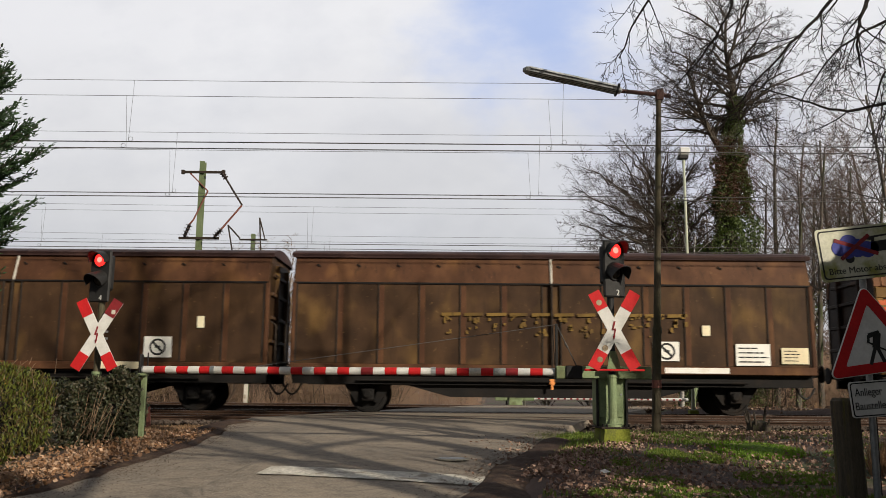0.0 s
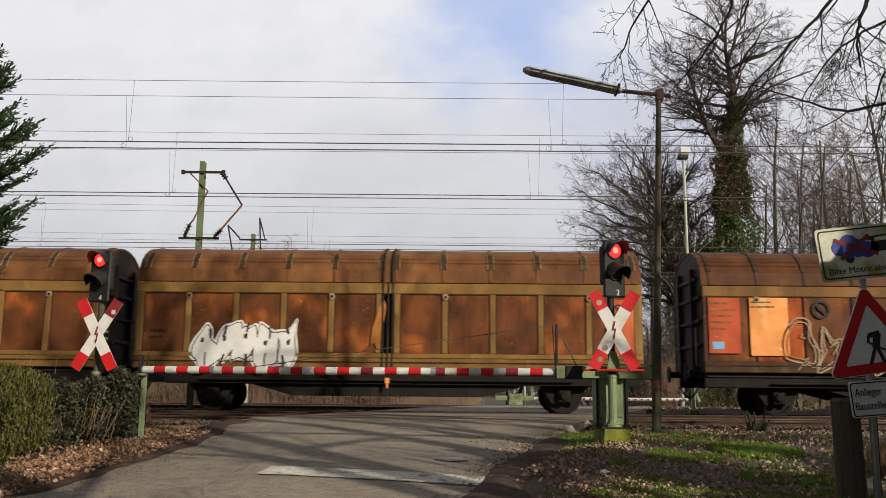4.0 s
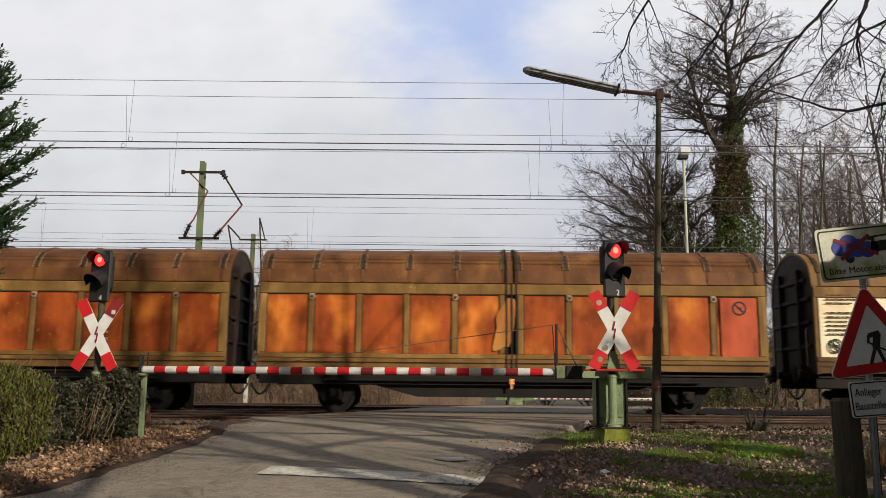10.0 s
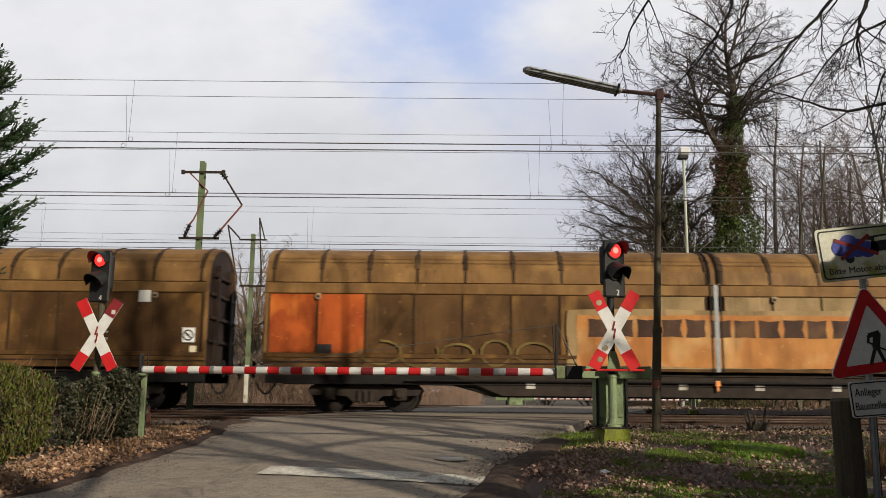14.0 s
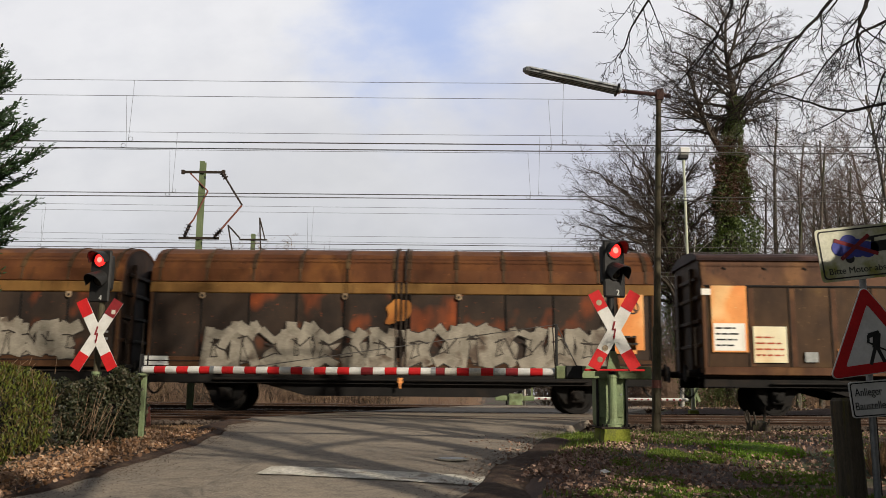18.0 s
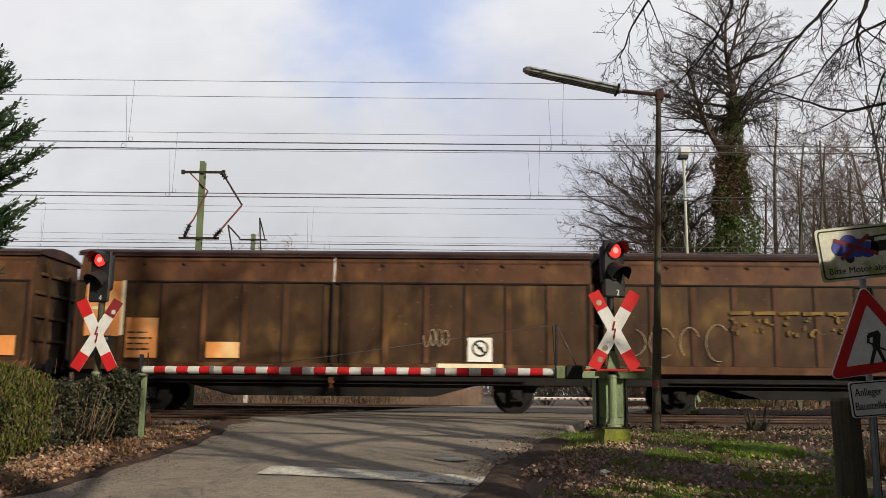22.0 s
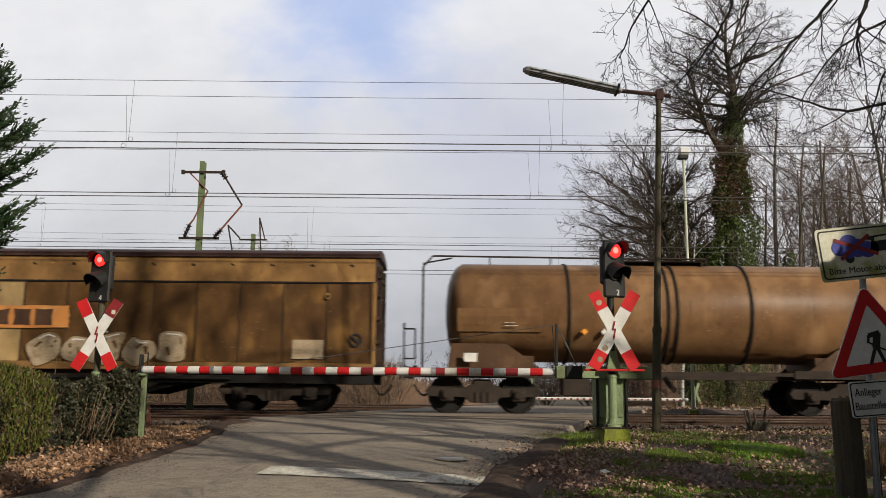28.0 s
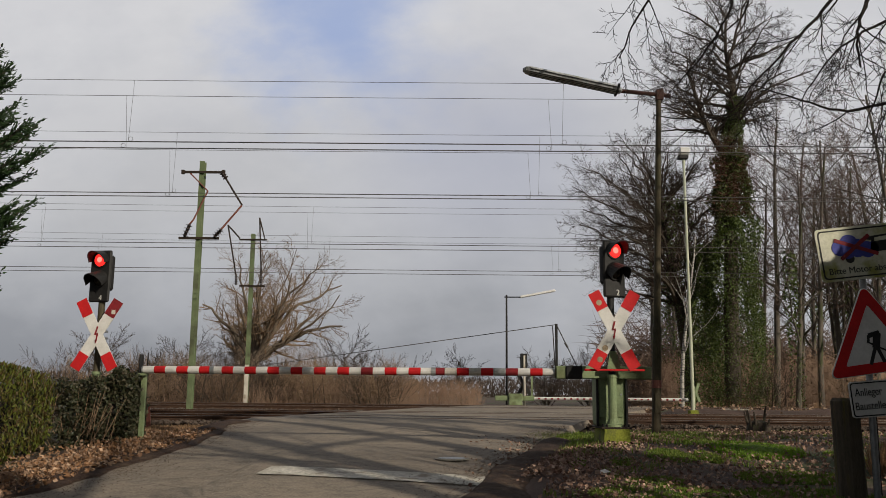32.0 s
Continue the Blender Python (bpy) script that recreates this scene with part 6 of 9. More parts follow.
plate(w, 11.61, 12.25, 1.50, 1.92, YF - 0, "w_orange", "painted_panel", "", 0, 0)
w = wagon("freight_wagon", "soot-brown two-axle wagon with bright orange plates", 169.27, 13.1, "flat", A_MATS, ['a_body'], 6, False)
plate(w, 0.22, 1.11, 1.56, 3.23, YF - 0, "w_orange", "painted_panel", "", 0, 0)
plate(w, 0.26, 1.04, 1.60, 2.28, YF - 0.007, "w_white", "painted_panel", "", 0, 0)
text_bars(w, 0.31, 0.95, 1.66, 2.23, YF - 0.014, 4, "black", 81)
plate(w, 1.24, 2.07, 1.31, 2.21, YF - 0, "w_cream", "painted_panel", "", 0, 0)
text_bars(w, 1.29, 2.02, 1.42, 2.01, YF - 0.008, 4, "w_red", 82)
plate(w, 2.50, 2.82, 1.33, 1.58, YF - 0, "grey_film", "painted_panel", "", 0, 0)
plate(w, 3.33, 4.18, 1.30, 1.67, YF - 0, "w_orange", "painted_panel", "", 0, 0)
plate(w, 8.93, 9.75, 1.29, 1.57, YF - 0, "w_orange", "painted_panel", "", 0, 0)
plate(w, -0.01, 0.22, 2.99, 3.15, YF - 0, "w_white", "painted_panel", "", 0, 0)
w = wagon("freight_wagon", "soot-brown two-axle wagon with a faded name board", 182.74, 13.1, "flat", A_MATS, ['a_body'], 6, False)
plate(w, 3.33, 9.85, 1.96, 2.61, YF - 0, "w_board", "painted_panel", "faded ochre name board", 0.03, 12)
name_bars(w, 3.43, 9.80, 2.02, 2.54, YF - 0.01, "w_nameworn", 11)
plate(w, 8.89, 9.73, 1.30, 1.70, YF - 0, "w_orange", "painted_panel", "", 0, 0)
plate(w, 10.83, 11.65, 1.34, 1.85, YF - 0, "w_orange", "painted_panel", "", 0, 0)
plate(w, 11.94, 12.79, 1.33, 1.83, YF - 0, "w_orange", "painted_panel", "", 0, 0)
plate(w, 3.43, 4.27, 1.15, 1.88, YF - 0, "w_yellow", "painted_panel", "", 0.05, 90)
plate(w, 4.69, 5.33, 1.19, 1.89, YF - 0, "w_yellow", "painted_panel", "", 0.05, 91)
plate(w, 7.16, 8.70, 1.22, 1.92, YF - 0, "w_yellow", "painted_panel", "", 0.05, 92)
w = wagon("freight_wagon", "soot-brown two-axle wagon with orange plates and a white symbol plate", 196.94, 13.1, "flat", A_MATS, ['a_body'], 6, False)
plate(w, 0.30, 1.20, 1.83, 3.23, YF - 0, "w_orange", "painted_panel", "", 0, 0)
plate(w, 0.36, 1.03, 1.34, 1.85, YF - 0, "black", "painted_panel", "", 0, 0)
text_bars(w, 0.47, 1.10, 2.42, 3.13, YF - 0.008, 3, "w_cream", 91)
plate(w, 1.36, 2.17, 1.30, 2.30, YF - 0, "w_orange", "painted_panel", "", 0, 0)
text_bars(w, 1.41, 2.09, 1.44, 2.00, YF - 0.008, 4, "g_black", 92)
plate(w, 3.40, 4.24, 1.31, 1.71, YF - 0, "w_orange", "painted_panel", "", 0, 0)
plate(w, 9.95, 10.56, 1.27, 1.87, YF - 0, "w_white", "painted_panel", "", 0, 0)
ring_mark(w, 10.26, 1.60, YF - 0.007, 0.21)
scribble(w, 8.85, 9.48, 1.62, 2.11, YF - 0.002, "g_pale", 6, 0.012, 4)
plate(w, 9.20, 10.83, 1.11, 1.22, YF - 0, "w_cream", "painted_panel", "", 0, 0)
plate(w, 1.20, 1.29, 1.86, 3.24, YF - 0, "w_cream", "painted_panel", "", 0, 0)
w = wagon("freight_wagon", "soot-brown two-axle wagon with scrawls and worn yellow lettering", 210.29, 13.1, "flat", A_MATS, ['a_body'], 6, False)
scribble(w, 0.39, 3.19, 1.29, 2.28, YF - 0.002, "g_pale", 7, 0.009, 4)
name_bars(w, 3.12, 9.84, 1.94, 2.59, YF - 0.003, "w_yellow", 11, 0.25)
plate(w, 9.03, 9.65, 1.68, 2.06, YF - 0, "w_yellow", "painted_panel", "", 0, 0)
plate(w, 10.12, 10.84, 1.38, 1.86, YF - 0, "w_white", "painted_panel", "", 0, 0)
ring_mark(w, 10.50, 1.62, YF - 0.007, 0.20)
plate(w, 12.16, 12.89, 1.35, 1.76, YF - 0, "w_cream", "painted_panel", "", 0, 0)
plate(w, 6.38, 7.51, 1.20, 1.83, YF - 0, "w_yellow", "painted_panel", "", 0.09, 13)
w = wagon("freight_wagon", "rust-brown arched wagon with whitish and orange notice panels", 224.58, 12.75, "round", BR_MATS, ['b_panel_hot', 'b_panel_hot', 'b_panel', 'b_panel', 'b_panel', 'b_panel', 'b_panel', 'b_panel', 'b_panel', 'b_panel'], 5, False)
plate(w, 0.01, 0.92, 1.42, 2.91, YF - 0, "w_orange", "painted_panel", "", 0, 0)
text_bars(w, 0.07, 0.86, 1.80, 2.85, YF - 0.008, 6, "w_white", 101)
plate(w, 1.12, 2.17, 1.43, 2.92, YF - 0, "w_orange", "painted_panel", "", 0, 0)
text_bars(w, 1.18, 2.11, 2.37, 2.80, YF - 0.008, 4, "w_white", 102)
plate(w, 2.61, 3.25, 1.54, 2.93, YF - 0, "w_white", "painted_panel", "whitewashed panel with drips", 0.03, 14)
ring_mark(w, 2.92, 2.65, YF - 0.008, 0.20)
plate(w, 0.16, 0.44, 1.54, 1.80, YF - 0.007, "black", "painted_panel", "", 0, 0)
plate(w, 5.82, 6.38, 1.53, 2.92, YF - 0, "w_ember", "painted_panel", "", 0.02, 15)
plate(w, -0.02, 2.49, 1.08, 1.42, YF - 0, "w_white", "painted_panel", "", 0.02, 16)
scribble(w, 3.63, 3.98, 1.66, 1.94, YF - 0.002, "g_white", 8, 0.02, 2)
plate(w, 11.77, 12.57, 1.06, 1.51, YF - 0, "w_white", "painted_panel", "", 0, 0)
plate(w, 0.13, 0.40, 3.26, 3.45, YF - 0, "w_white", "painted_panel", "", 0, 0)
scribble(w, 10.18, 10.75, 1.67, 2.02, YF - 0.002, "g_white", 18, 0.012, 3)
w = wagon("freight_wagon", "rust-brown arched wagon with an orange symbol panel", 237.89, 12.75, "round", BR_MATS, ['b_panel', 'b_panel', 'b_panel', 'b_panel', 'b_panel', 'b_panel', 'b_panel', 'b_panel', 'b_panel', 'b_panel'], 5, False)
plate(w, 0.08, 1.06, 1.11, 1.46, YF - 0, "w_white", "painted_panel", "", 0, 0)
plate(w, 11.60, 12.40, 1.46, 2.94, YF - 0, "w_orange", "painted_panel", "", 0, 0)
ring_mark(w, 12.00, 2.63, YF - 0.007, 0.18)
plate(w, 11.51, 12.51, 1.10, 1.49, YF - 0, "w_white", "painted_panel", "", 0, 0)
plate(w, 11.67, 12.17, 1.91, 2.05, YF - 0.007, "w_white", "painted_panel", "", 0, 0)
scribble(w, 0.38, 0.81, 1.64, 2.02, YF - 0.002, "g_pale", 9, 0.012, 3)
plate(w, 5.99, 6.32, 1.48, 2.92, YF - 0, "w_ember", "painted_panel", "", 0.02, 17)
w = wagon("freight_wagon", "long ochre-brown four-axle wagon with silver and red graffiti", 252.03, 22.7, "flat", D_MATS, ['c_panel_light', 'c_panel_light', 'c_panel_light', 'c_panel_light', 'c_panel', 'c_panel', 'c_panel', 'c_panel', 'c_panel', 'c_panel', 'c_panel_light', 'c_panel_light', 'c_panel', 'c_panel', 'c_panel', 'c_panel', 'c_panel', 'c_panel', 'c_panel', 'c_panel'], 10, True)
plate(w, 2.80, 3.62, 1.43, 1.68, YF - 0, "black", "painted_panel", "", 0, 0)
plate(w, 2.87, 3.12, 1.46, 1.65, YF - 0.007, "w_white", "painted_panel", "", 0, 0)
plate(w, 3.32, 3.57, 1.46, 1.66, YF - 0.007, "w_white", "painted_panel", "", 0, 0)
plate(w, 4.16, 4.62, 1.29, 2.51, YF - 0, "w_white", "painted_panel", "", 0, 0)
ring_mark(w, 4.39, 2.13, YF - 0.008, 0.18)
text_bars(w, 0.44, 0.79, 1.88, 3.09, YF - 0.008, 6, "w_cream", 111)
plate(w, 11.84, 14.96, 2.02, 2.58, YF - 0, "w_brandplate", "painted_panel", "orange name board with blocks", 0.02, 18)
name_bars(w, 11.88, 14.61, 2.08, 2.50, YF - 0.01, "w_nameworn", 5)
graffiti(w, 7.06, 11.84, 1.30, 2.61, YF - 0.004, 4, 'g_silver', "g_white", 112, 0.26, None, "wild")
graffiti(w, 6.78, 9.20, 0.97, 1.86, YF - 0.004, 3, 'g_red', "g_silver", 113, 0.22, None, "block")
graffiti(w, 13.97, 18.04, 1.11, 2.02, YF - 0.004, 5, 'g_pale', "c_panel", 114, 0.17, None, "block")
plate(w, 20.62, 21.40, 1.30, 1.78, YF - 0, "g_pale", "painted_panel", "", 0, 0)
ring_mark(w, 22.21, 1.78, YF - 0.0, 0.17)
tank_wagon(276.03)


# ---- level crossing: signals, barriers, signs, lamps, masts ----
def bar2(b, x0, z0, x1, z1, w, y0, y1):
    """A flat bar from one point to another, width w, between two depths."""
    d = Vector((x1 - x0, z1 - z0)).normalized()
    n = Vector((-d.y, d.x)) * (w / 2)
    pts = [(x0 - n.x, z0 - n.y), (x1 - n.x, z1 - n.y), (x1 + n.x, z1 + n.y), (x0 + n.x, z0 + n.y)]
    return b.convex([(x, y, z) for y in (y0, y1) for x, z in pts], [(0, 1, 2, 3), (4, 5, 6, 7), (0, 1, 5, 4), (1, 2, 6, 5), (2, 3, 7, 6), (3, 0, 4, 7)])


def visor_mesh(r=0.125, long=0.24, droop=0.03):
    """A half-open hood over a lens, drooping to its tip."""
    b = Build()
    n = 14
    for i in range(n + 1):
        a = math.radians(-10 + 200 * i / n)
        reach = long * (0.45 + 0.55 * max(0.0, math.sin(a)))
        for rr in (r, r + 0.008):
            b.v.append((rr * math.cos(a), 0.0, rr * math.sin(a)))
            b.v.append((rr * math.cos(a), -reach, rr * math.sin(a) - droop))
    for i in range(n):
        k, m = 4 * i, 4 * i + 4
        b.f += [(k, k + 1, m + 1, m), (k + 2, m + 2, m + 3, k + 3), (k + 1, k + 3, m + 3, m + 1), (k, m, m + 2, k + 2)]
    b.f += [(0, 2, 3, 1), (4 * n, 4 * n + 1, 4 * n + 3, 4 * n + 2)]
    return b


def crossing_signal(x, y, foot, number, turn, lean, label, old):
    """Post with a two-lens signal head and a red and white diagonal cross."""
    root = thing("crossing_signal", pose(x, y, 0, 0, lean, 0), label, "crossing signal", "signals of the level crossing")
    post = part("post", Build().rod((0, 0.06, foot), (0, 0.06, 0.74), 0.057, 0.057, 16).rod((0, 0.06, 0.72), (0, 0.06, 0.76), 0.07, 0.07, 16), M["green"], root, "pale green steel post")
    part("upper_post", Build().rod((0, 0.06, 0.76), (0, 0.06, 1.80), 0.048, 0.048, 16), M["pole_olive" if old else "sig_black"], root, "dark upper pipe")
    part("post_foot", Build().lathe([(0, 0.12), (0.03, 0.12), (0.035, 0.08), (0.10, 0.065)], (0, 0.06, foot), (0, 0.06, foot + 1), 16), M["green"], root)
    head = part("signal_head", Build().box(-0.165, 0.165, -0.02, 0.03, 1.77, 2.54, 0.02).box(-0.14, 0.14, 0.03, 0.16, 1.95, 2.48, 0.03), M["sig_black"], root, "black rectangular signal board")
    head.matrix_basis = pose(-0.03 if old else 0.045, 0, 0, 0, 0, turn)
    for z, lit in ((2.395, True), (2.11, False)):
        part("lens_ring", Build().lathe([(0, 0.118), (0.02, 0.118), (0.022, 0.10), (0.0, 0.098)], (0, -0.02, z), (0, -1, z), 24), M["sig_black"], head)
        part("lens", Build().lathe([(0, 0.098), (0.012, 0.095), (0.028, 0.07), (0.036, 0.03)], (0, -0.022, z), (0, -1, z), 24), M["glow_red" if lit else "lens_dark"], head, "glowing red lens" if lit else "unlit lens", smooth=True)
        if lit:
            part("lens_core", Build().lathe([(0, 0.045), (0.006, 0.04), (0.008, 0.02)], (0, -0.052, z), (0, -1, z), 16), M["glow_core"], head)
        v = part("visor", visor_mesh() if lit else visor_mesh(0.125, 0.30, 0.09), M["sig_black"], head, "black hooded visor")
        v.matrix_basis = pose(0, -0.02, z)
    lettering(number, 0.11, M["white"], "number", head, pose(0.04, -0.024, 1.83, 90, 0, 0), "white figure")
    # the cross: two bars, red at their ends, with a red flash at the crossing
    cross = part("diagonal_cross", bar2(bar2(Build(), -0.26, 0.495, 0.27, -0.49, 0.157, -0.115, -0.103), 0.29, 0.495, -0.28, -0.49, 0.157, -0.118, -0.106), M["white"], root, "white enamel cross boards")
    cross.matrix_basis = pose(0.03 if old else 0, 0, 1.285 if old else 1.325, 0, 0, turn * 0.12)
    for (sx, ex) in ((-1, -0.26), (1, 0.29)):
        for up in (1, -1):
            x1, z1 = (ex, 0.495) if up > 0 else ((0.27, -0.49) if sx < 0 else (-0.28, -0.49))
            k = 0.56
            dark = old and sx > 0 and up > 0
            part("red_end", bar2(Build(), x1 * k, z1 * k, x1 * 1.004, z1 * 1.004, 0.159, -0.123, -0.117), M["red_dark" if dark else "red"], cross, "red reflective end of the cross board")
    fl = Build()
    bar2(fl, 0.012, 0.12, -0.02, 0.0, 0.022, -0.127, -0.121)
    bar2(fl, -0.022, 0.004, 0.022, 0.02, 0.018, -0.1275, -0.1215)
    bar2(fl, 0.018, 0.02, -0.004, -0.11, 0.018, -0.127, -0.121)
    fl.slab([(-0.018, -0.075), (-0.004, -0.125), (0.016, -0.08)], -0.127, -0.121)
    part("red_flash", fl, M["red_dark"], cross, "small red lightning flash")
    for z in (-0.04, 0.06):
        part("bracket", Build().box(-0.07, 0.07, -0.106, 0.12, z - 0.015, z + 0.015), M["galv"], cross)
    if not old:
        part("tail_plate", Build().box(-0.38, 0.40, -0.10, -0.03, 0.80, 0.826, 0.006), M["red"], root, "thin red plate on the post")
        part("hinge_plate", Build().slab([(-0.07, 0.83), (0.11, 0.83), (0.05, 1.06), (-0.03, 1.06)], 0.0, 0.012), M["green"], root)
        for sx, sz in ((-0.19, 0.36), (-0.19, -0.38), (-0.12, -0.23)):
            o = part("sticker", Build().lathe([(0, 0.038), (0.002, 0.038)], (sx, -0.1235, sz), (sx, -1, sz), 14), M["g_pale"], cross, "faded round sticker")
    else:
        part("sticker", Build().box(0.20, 0.255, -0.1265, -0.1235, 0.30, 0.36), M["white_dirty"], cross, "torn pale sticker")
    return root


crossing_signal(2.095, 11.5, 0.085, "2", 22, 0.0, "red and white crossing signal with a lit red light", False)
crossing_signal(-5.20, 12.7, -0.28, "4", -11, 0.3, "red and white crossing signal rising from dark ivy", True)

# near barrier
BX0, BX1, BZ = -4.36, 1.37, 0.785
barrier = thing("crossing_barrier", pose(0, 0, 0), "lowered red and white barrier with a pale green drive box", "barrier")
def boom_y(x):
    return 12.35 - 0.60 * (x - BX0) / (BX1 - BX0)
n_st = 35
step = (BX1 - BX0) / n_st
for i in range(n_st):
    xa, xb = BX0 + step * i, BX0 + step * (i + 1)
    key = "red" if i % 2 == 1 else "white"
    if i in (19, 25, 30, 31):
        key = "red_dark" if i % 2 == 1 else "grey_film"
    if i in (26, 28):
        key = "white_dirty"
    b = Build().lathe([(0, 0.047), (0.004, 0.052), (step - 0.004, 0.052), (step, 0.047)], (xa, boom_y(xa), BZ), (xb, boom_y(xb), BZ), 14)
    part("boom_stripe", b, M[key], barrier)
for x in (-3.36, -0.26):
    part("boom_collar", Build().rod((x - 0.03, boom_y(x), BZ), (x + 0.03, boom_y(x), BZ), 0.058, 0.058, 14), M["galv"], barrier, "grey sleeve joint")
part("boom_tip", Build().rod((BX0 - 0.02, boom_y(BX0), BZ), (BX0, boom_y(BX0), BZ), 0.054, 0.054, 14), M["galv"], barrier)
part("counter_arm", Build().box(1.37, 2.64, 11.66, 11.80, BZ - 0.085, BZ + 0.085, 0.012), M["green"], barrier, "green box-section tail arm")
part("counterweight", Build().box(1.50, 1.72, 11.64, 11.82, BZ - 0.088, BZ + 0.088, 0.01), M["sig_black"], barrier, "dark cast counterweight")
part("king_post", Build().box(1.372, 1.405, 11.70, 11.73, BZ, 1.43, 0.004), M["sig_black"], barrier, "slim black stay post")
part("stay_wire", Build().rod((1.39, 11.71, 1.42), (-2.80, boom_y(-2.8), 0.83), 0.0055, 0.0055, 5), M["wire"], barrier)
part("stay_wire", Build().rod((1.39, 11.71, 1.42), (1.66, 11.72, 0.86), 0.007, 0.007, 5).rod((1.50, 11.71, 1.18), (1.54, 11.71, 1.11), 0.014, 0.014, 6), M["wire"], barrier)
part("flag_rod", Build().rod((1.372, 11.68, 0.70), (1.335, 11.68, 1.40), 0.007, 0.007, 5), M["iron_brown"], barrier)
box = part("drive_box", Build().box(1.92, 2.31, 11.72, 12.15, 0.085, 0.74, 0.025), M["green"], barrier, "pale green sheet-metal drive box")
part("box_door", Build().box(1.945, 2.04, 11.705, 11.722, 0.20, 0.70, 0.006), M["green"], box)
part("box_door", Build().box(2.15, 2.255, 11.705, 11.722, 0.20, 0.70, 0.006), M["green"], box)
part("box_lid", Build().box(1.89, 2.34, 11.70, 12.18, 0.735, 0.765, 0.008), M["sig_black"], box)
for s in (1.905, 2.29):
    part("box_angle", Build().box(s, s + 0.03, 11.69, 11.73, 0.085, 0.74, 0.004), M["sig_black"], box)
part("lock", Build().rod((2.235, 11.705, 0.5), (2.235, 11.69, 0.5), 0.014, 0.014, 10), M["galv"], box)
part("foot_flange", Build().box(1.92, 2.32, 11.44, 12.2, 0.06, 0.085, 0.006), M["iron_brown"], barrier)
for s in (1.95, 2.0, 2.23, 2.28):
    part("anchor_bolt", Build().rod((s, 11.47, 0.06), (s, 11.47, 0.12), 0.014, 0.014, 8), M["iron_black"], barrier)
part("concrete_base", Build().convex([(x, y, z) for z, g in ((0.06, 0.0), (-0.32, 0.03)) for x, y in ((1.96 - g, 11.42 - g), (2.28 + g, 11.42 - g), (2.28 + g, 12.2 + g), (1.96 - g, 12.2 + g))], [(0, 1, 2, 3), (4, 5, 6, 7), (0, 1, 5, 4), (1, 2, 6, 5), (2, 3, 7, 6), (3, 0, 4, 7)]), M["moss_concrete"], barrier, "moss-green concrete block")

rest = thing("barrier_rest", pose(-4.37, 12.42, 0), "pale green forked post holding the barrier's tip", "post")
part("post", Build().box(-0.035, 0.035, -0.03, 0.03, -0.4, 0.74, 0.006), M["green"], rest)
part("fork", Build().box(-0.055, -0.035, -0.10, 0.03, 0.62, 1.0, 0.004).box(0.012, 0.03, 0.03, 0.05, 0.62, 1.03, 0.004), M["sig_black"], rest, "dark upright fork")
part("cradle", Build().box(-0.05, 0.05, -0.13, 0.05, 0.70, 0.73, 0.004), M["green"], rest)

# street lamp with a long ribbed head
lamp = thing("street_lamp", pose(3.05, 13.3, 0), "olive steel street lamp with a long mossy fluorescent head", "street lamp")
lean = pose(0, 0, -0.12, 0, 2.15, 0)
part("pole", Build().rod((0, 0, -0.3), (0, 0, 1.6), 0.072, 0.066, 16).rod((0, 0, 1.6), (0, 0, 5.40), 0.056, 0.042, 16).moved(lean), M["pole_olive"], lamp, "olive-brown stepped steel pole")
part("pole_joint", Build().rod((0, 0, 1.56), (0, 0, 1.64), 0.076, 0.07, 16).moved(lean), M["pole_olive"], lamp)
part("pole_mark", Build().rod((0, 0, 0.72), (0, 0, 0.84), 0.0725, 0.0725, 16).moved(lean), M["rail_red"], lamp, "smear of red paint")
part("door_plate", Build().box(-0.04, 0.04, -0.08, -0.06, 0.35, 0.65, 0.005).moved(lean), M["pole_olive"], lamp)
part("arm", Build().rod((0.38, 0, 5.20), (-0.42, 0, 5.28), 0.034, 0.034, 10).box(-0.06, 0.06, -0.06, 0.06, 5.12, 5.30, 0.01, Matrix.Translation((0.21, 0, 0))), M["arm_brown"], lamp, "dark rust-brown bracket arm")
head = Build()
L = 1.62
sec = [(-0.13, 0.02), (-0.11, -0.03), (-0.04, -0.055), (0.04, -0.055), (0.11, -0.03), (0.13, 0.02), (0.09, 0.055), (0.0, 0.07), (-0.09, 0.055)]
rings = [(0.0, 0.25), (0.03, 0.75), (0.09, 1.0), (0.8, 1.0), (1.5, 1.0), (1.57, 0.8), (L, 0.3)]
for s, g in rings:
    head.v.extend((-s, y * g, z * g) for y, z in sec)
ns = len(sec)
for j in range(len(rings) - 1):
    for i in range(ns):
        i2 = (i + 1) % ns
        head.f.append((j * ns + i, (j + 1) * ns + i, (j + 1) * ns + i2, j * ns + i2))
head.f.append(tuple(range(ns)))
head.f.append(tuple(reversed(range((len(rings) - 1) * ns, len(rings) * ns))))
head_at = pose(-0.38, 0, 5.27, 0, 12.6, 0)
hd = part("lamp_head", head, M["lamp_shell"], lamp, "long grimy pale lamp shell with moss on top")
hd.matrix_basis = head_at
for y in (-0.095, -0.055, -0.015, 0.03, 0.075):
    z = -0.055 + max(0.0, abs(y) - 0.04) / 0.07 * 0.025
    part("lens_rib", Build().box(-1.50, -0.08, y - 0.005, y + 0.005, z - 0.004, z + 0.012), M["sig_black"], hd)
for y, z in ((-0.128, 0.004),):
    part("lens_rib", Build().box(-1.50, -0.08, y - 0.004, y + 0.004, z - 0.006, z + 0.006), M["sig_black"], hd)
part("head_clip", Build().box(-0.10, -0.06, -0.135, 0.135, -0.06, 0.075, 0.01), M["sig_black"], hd)
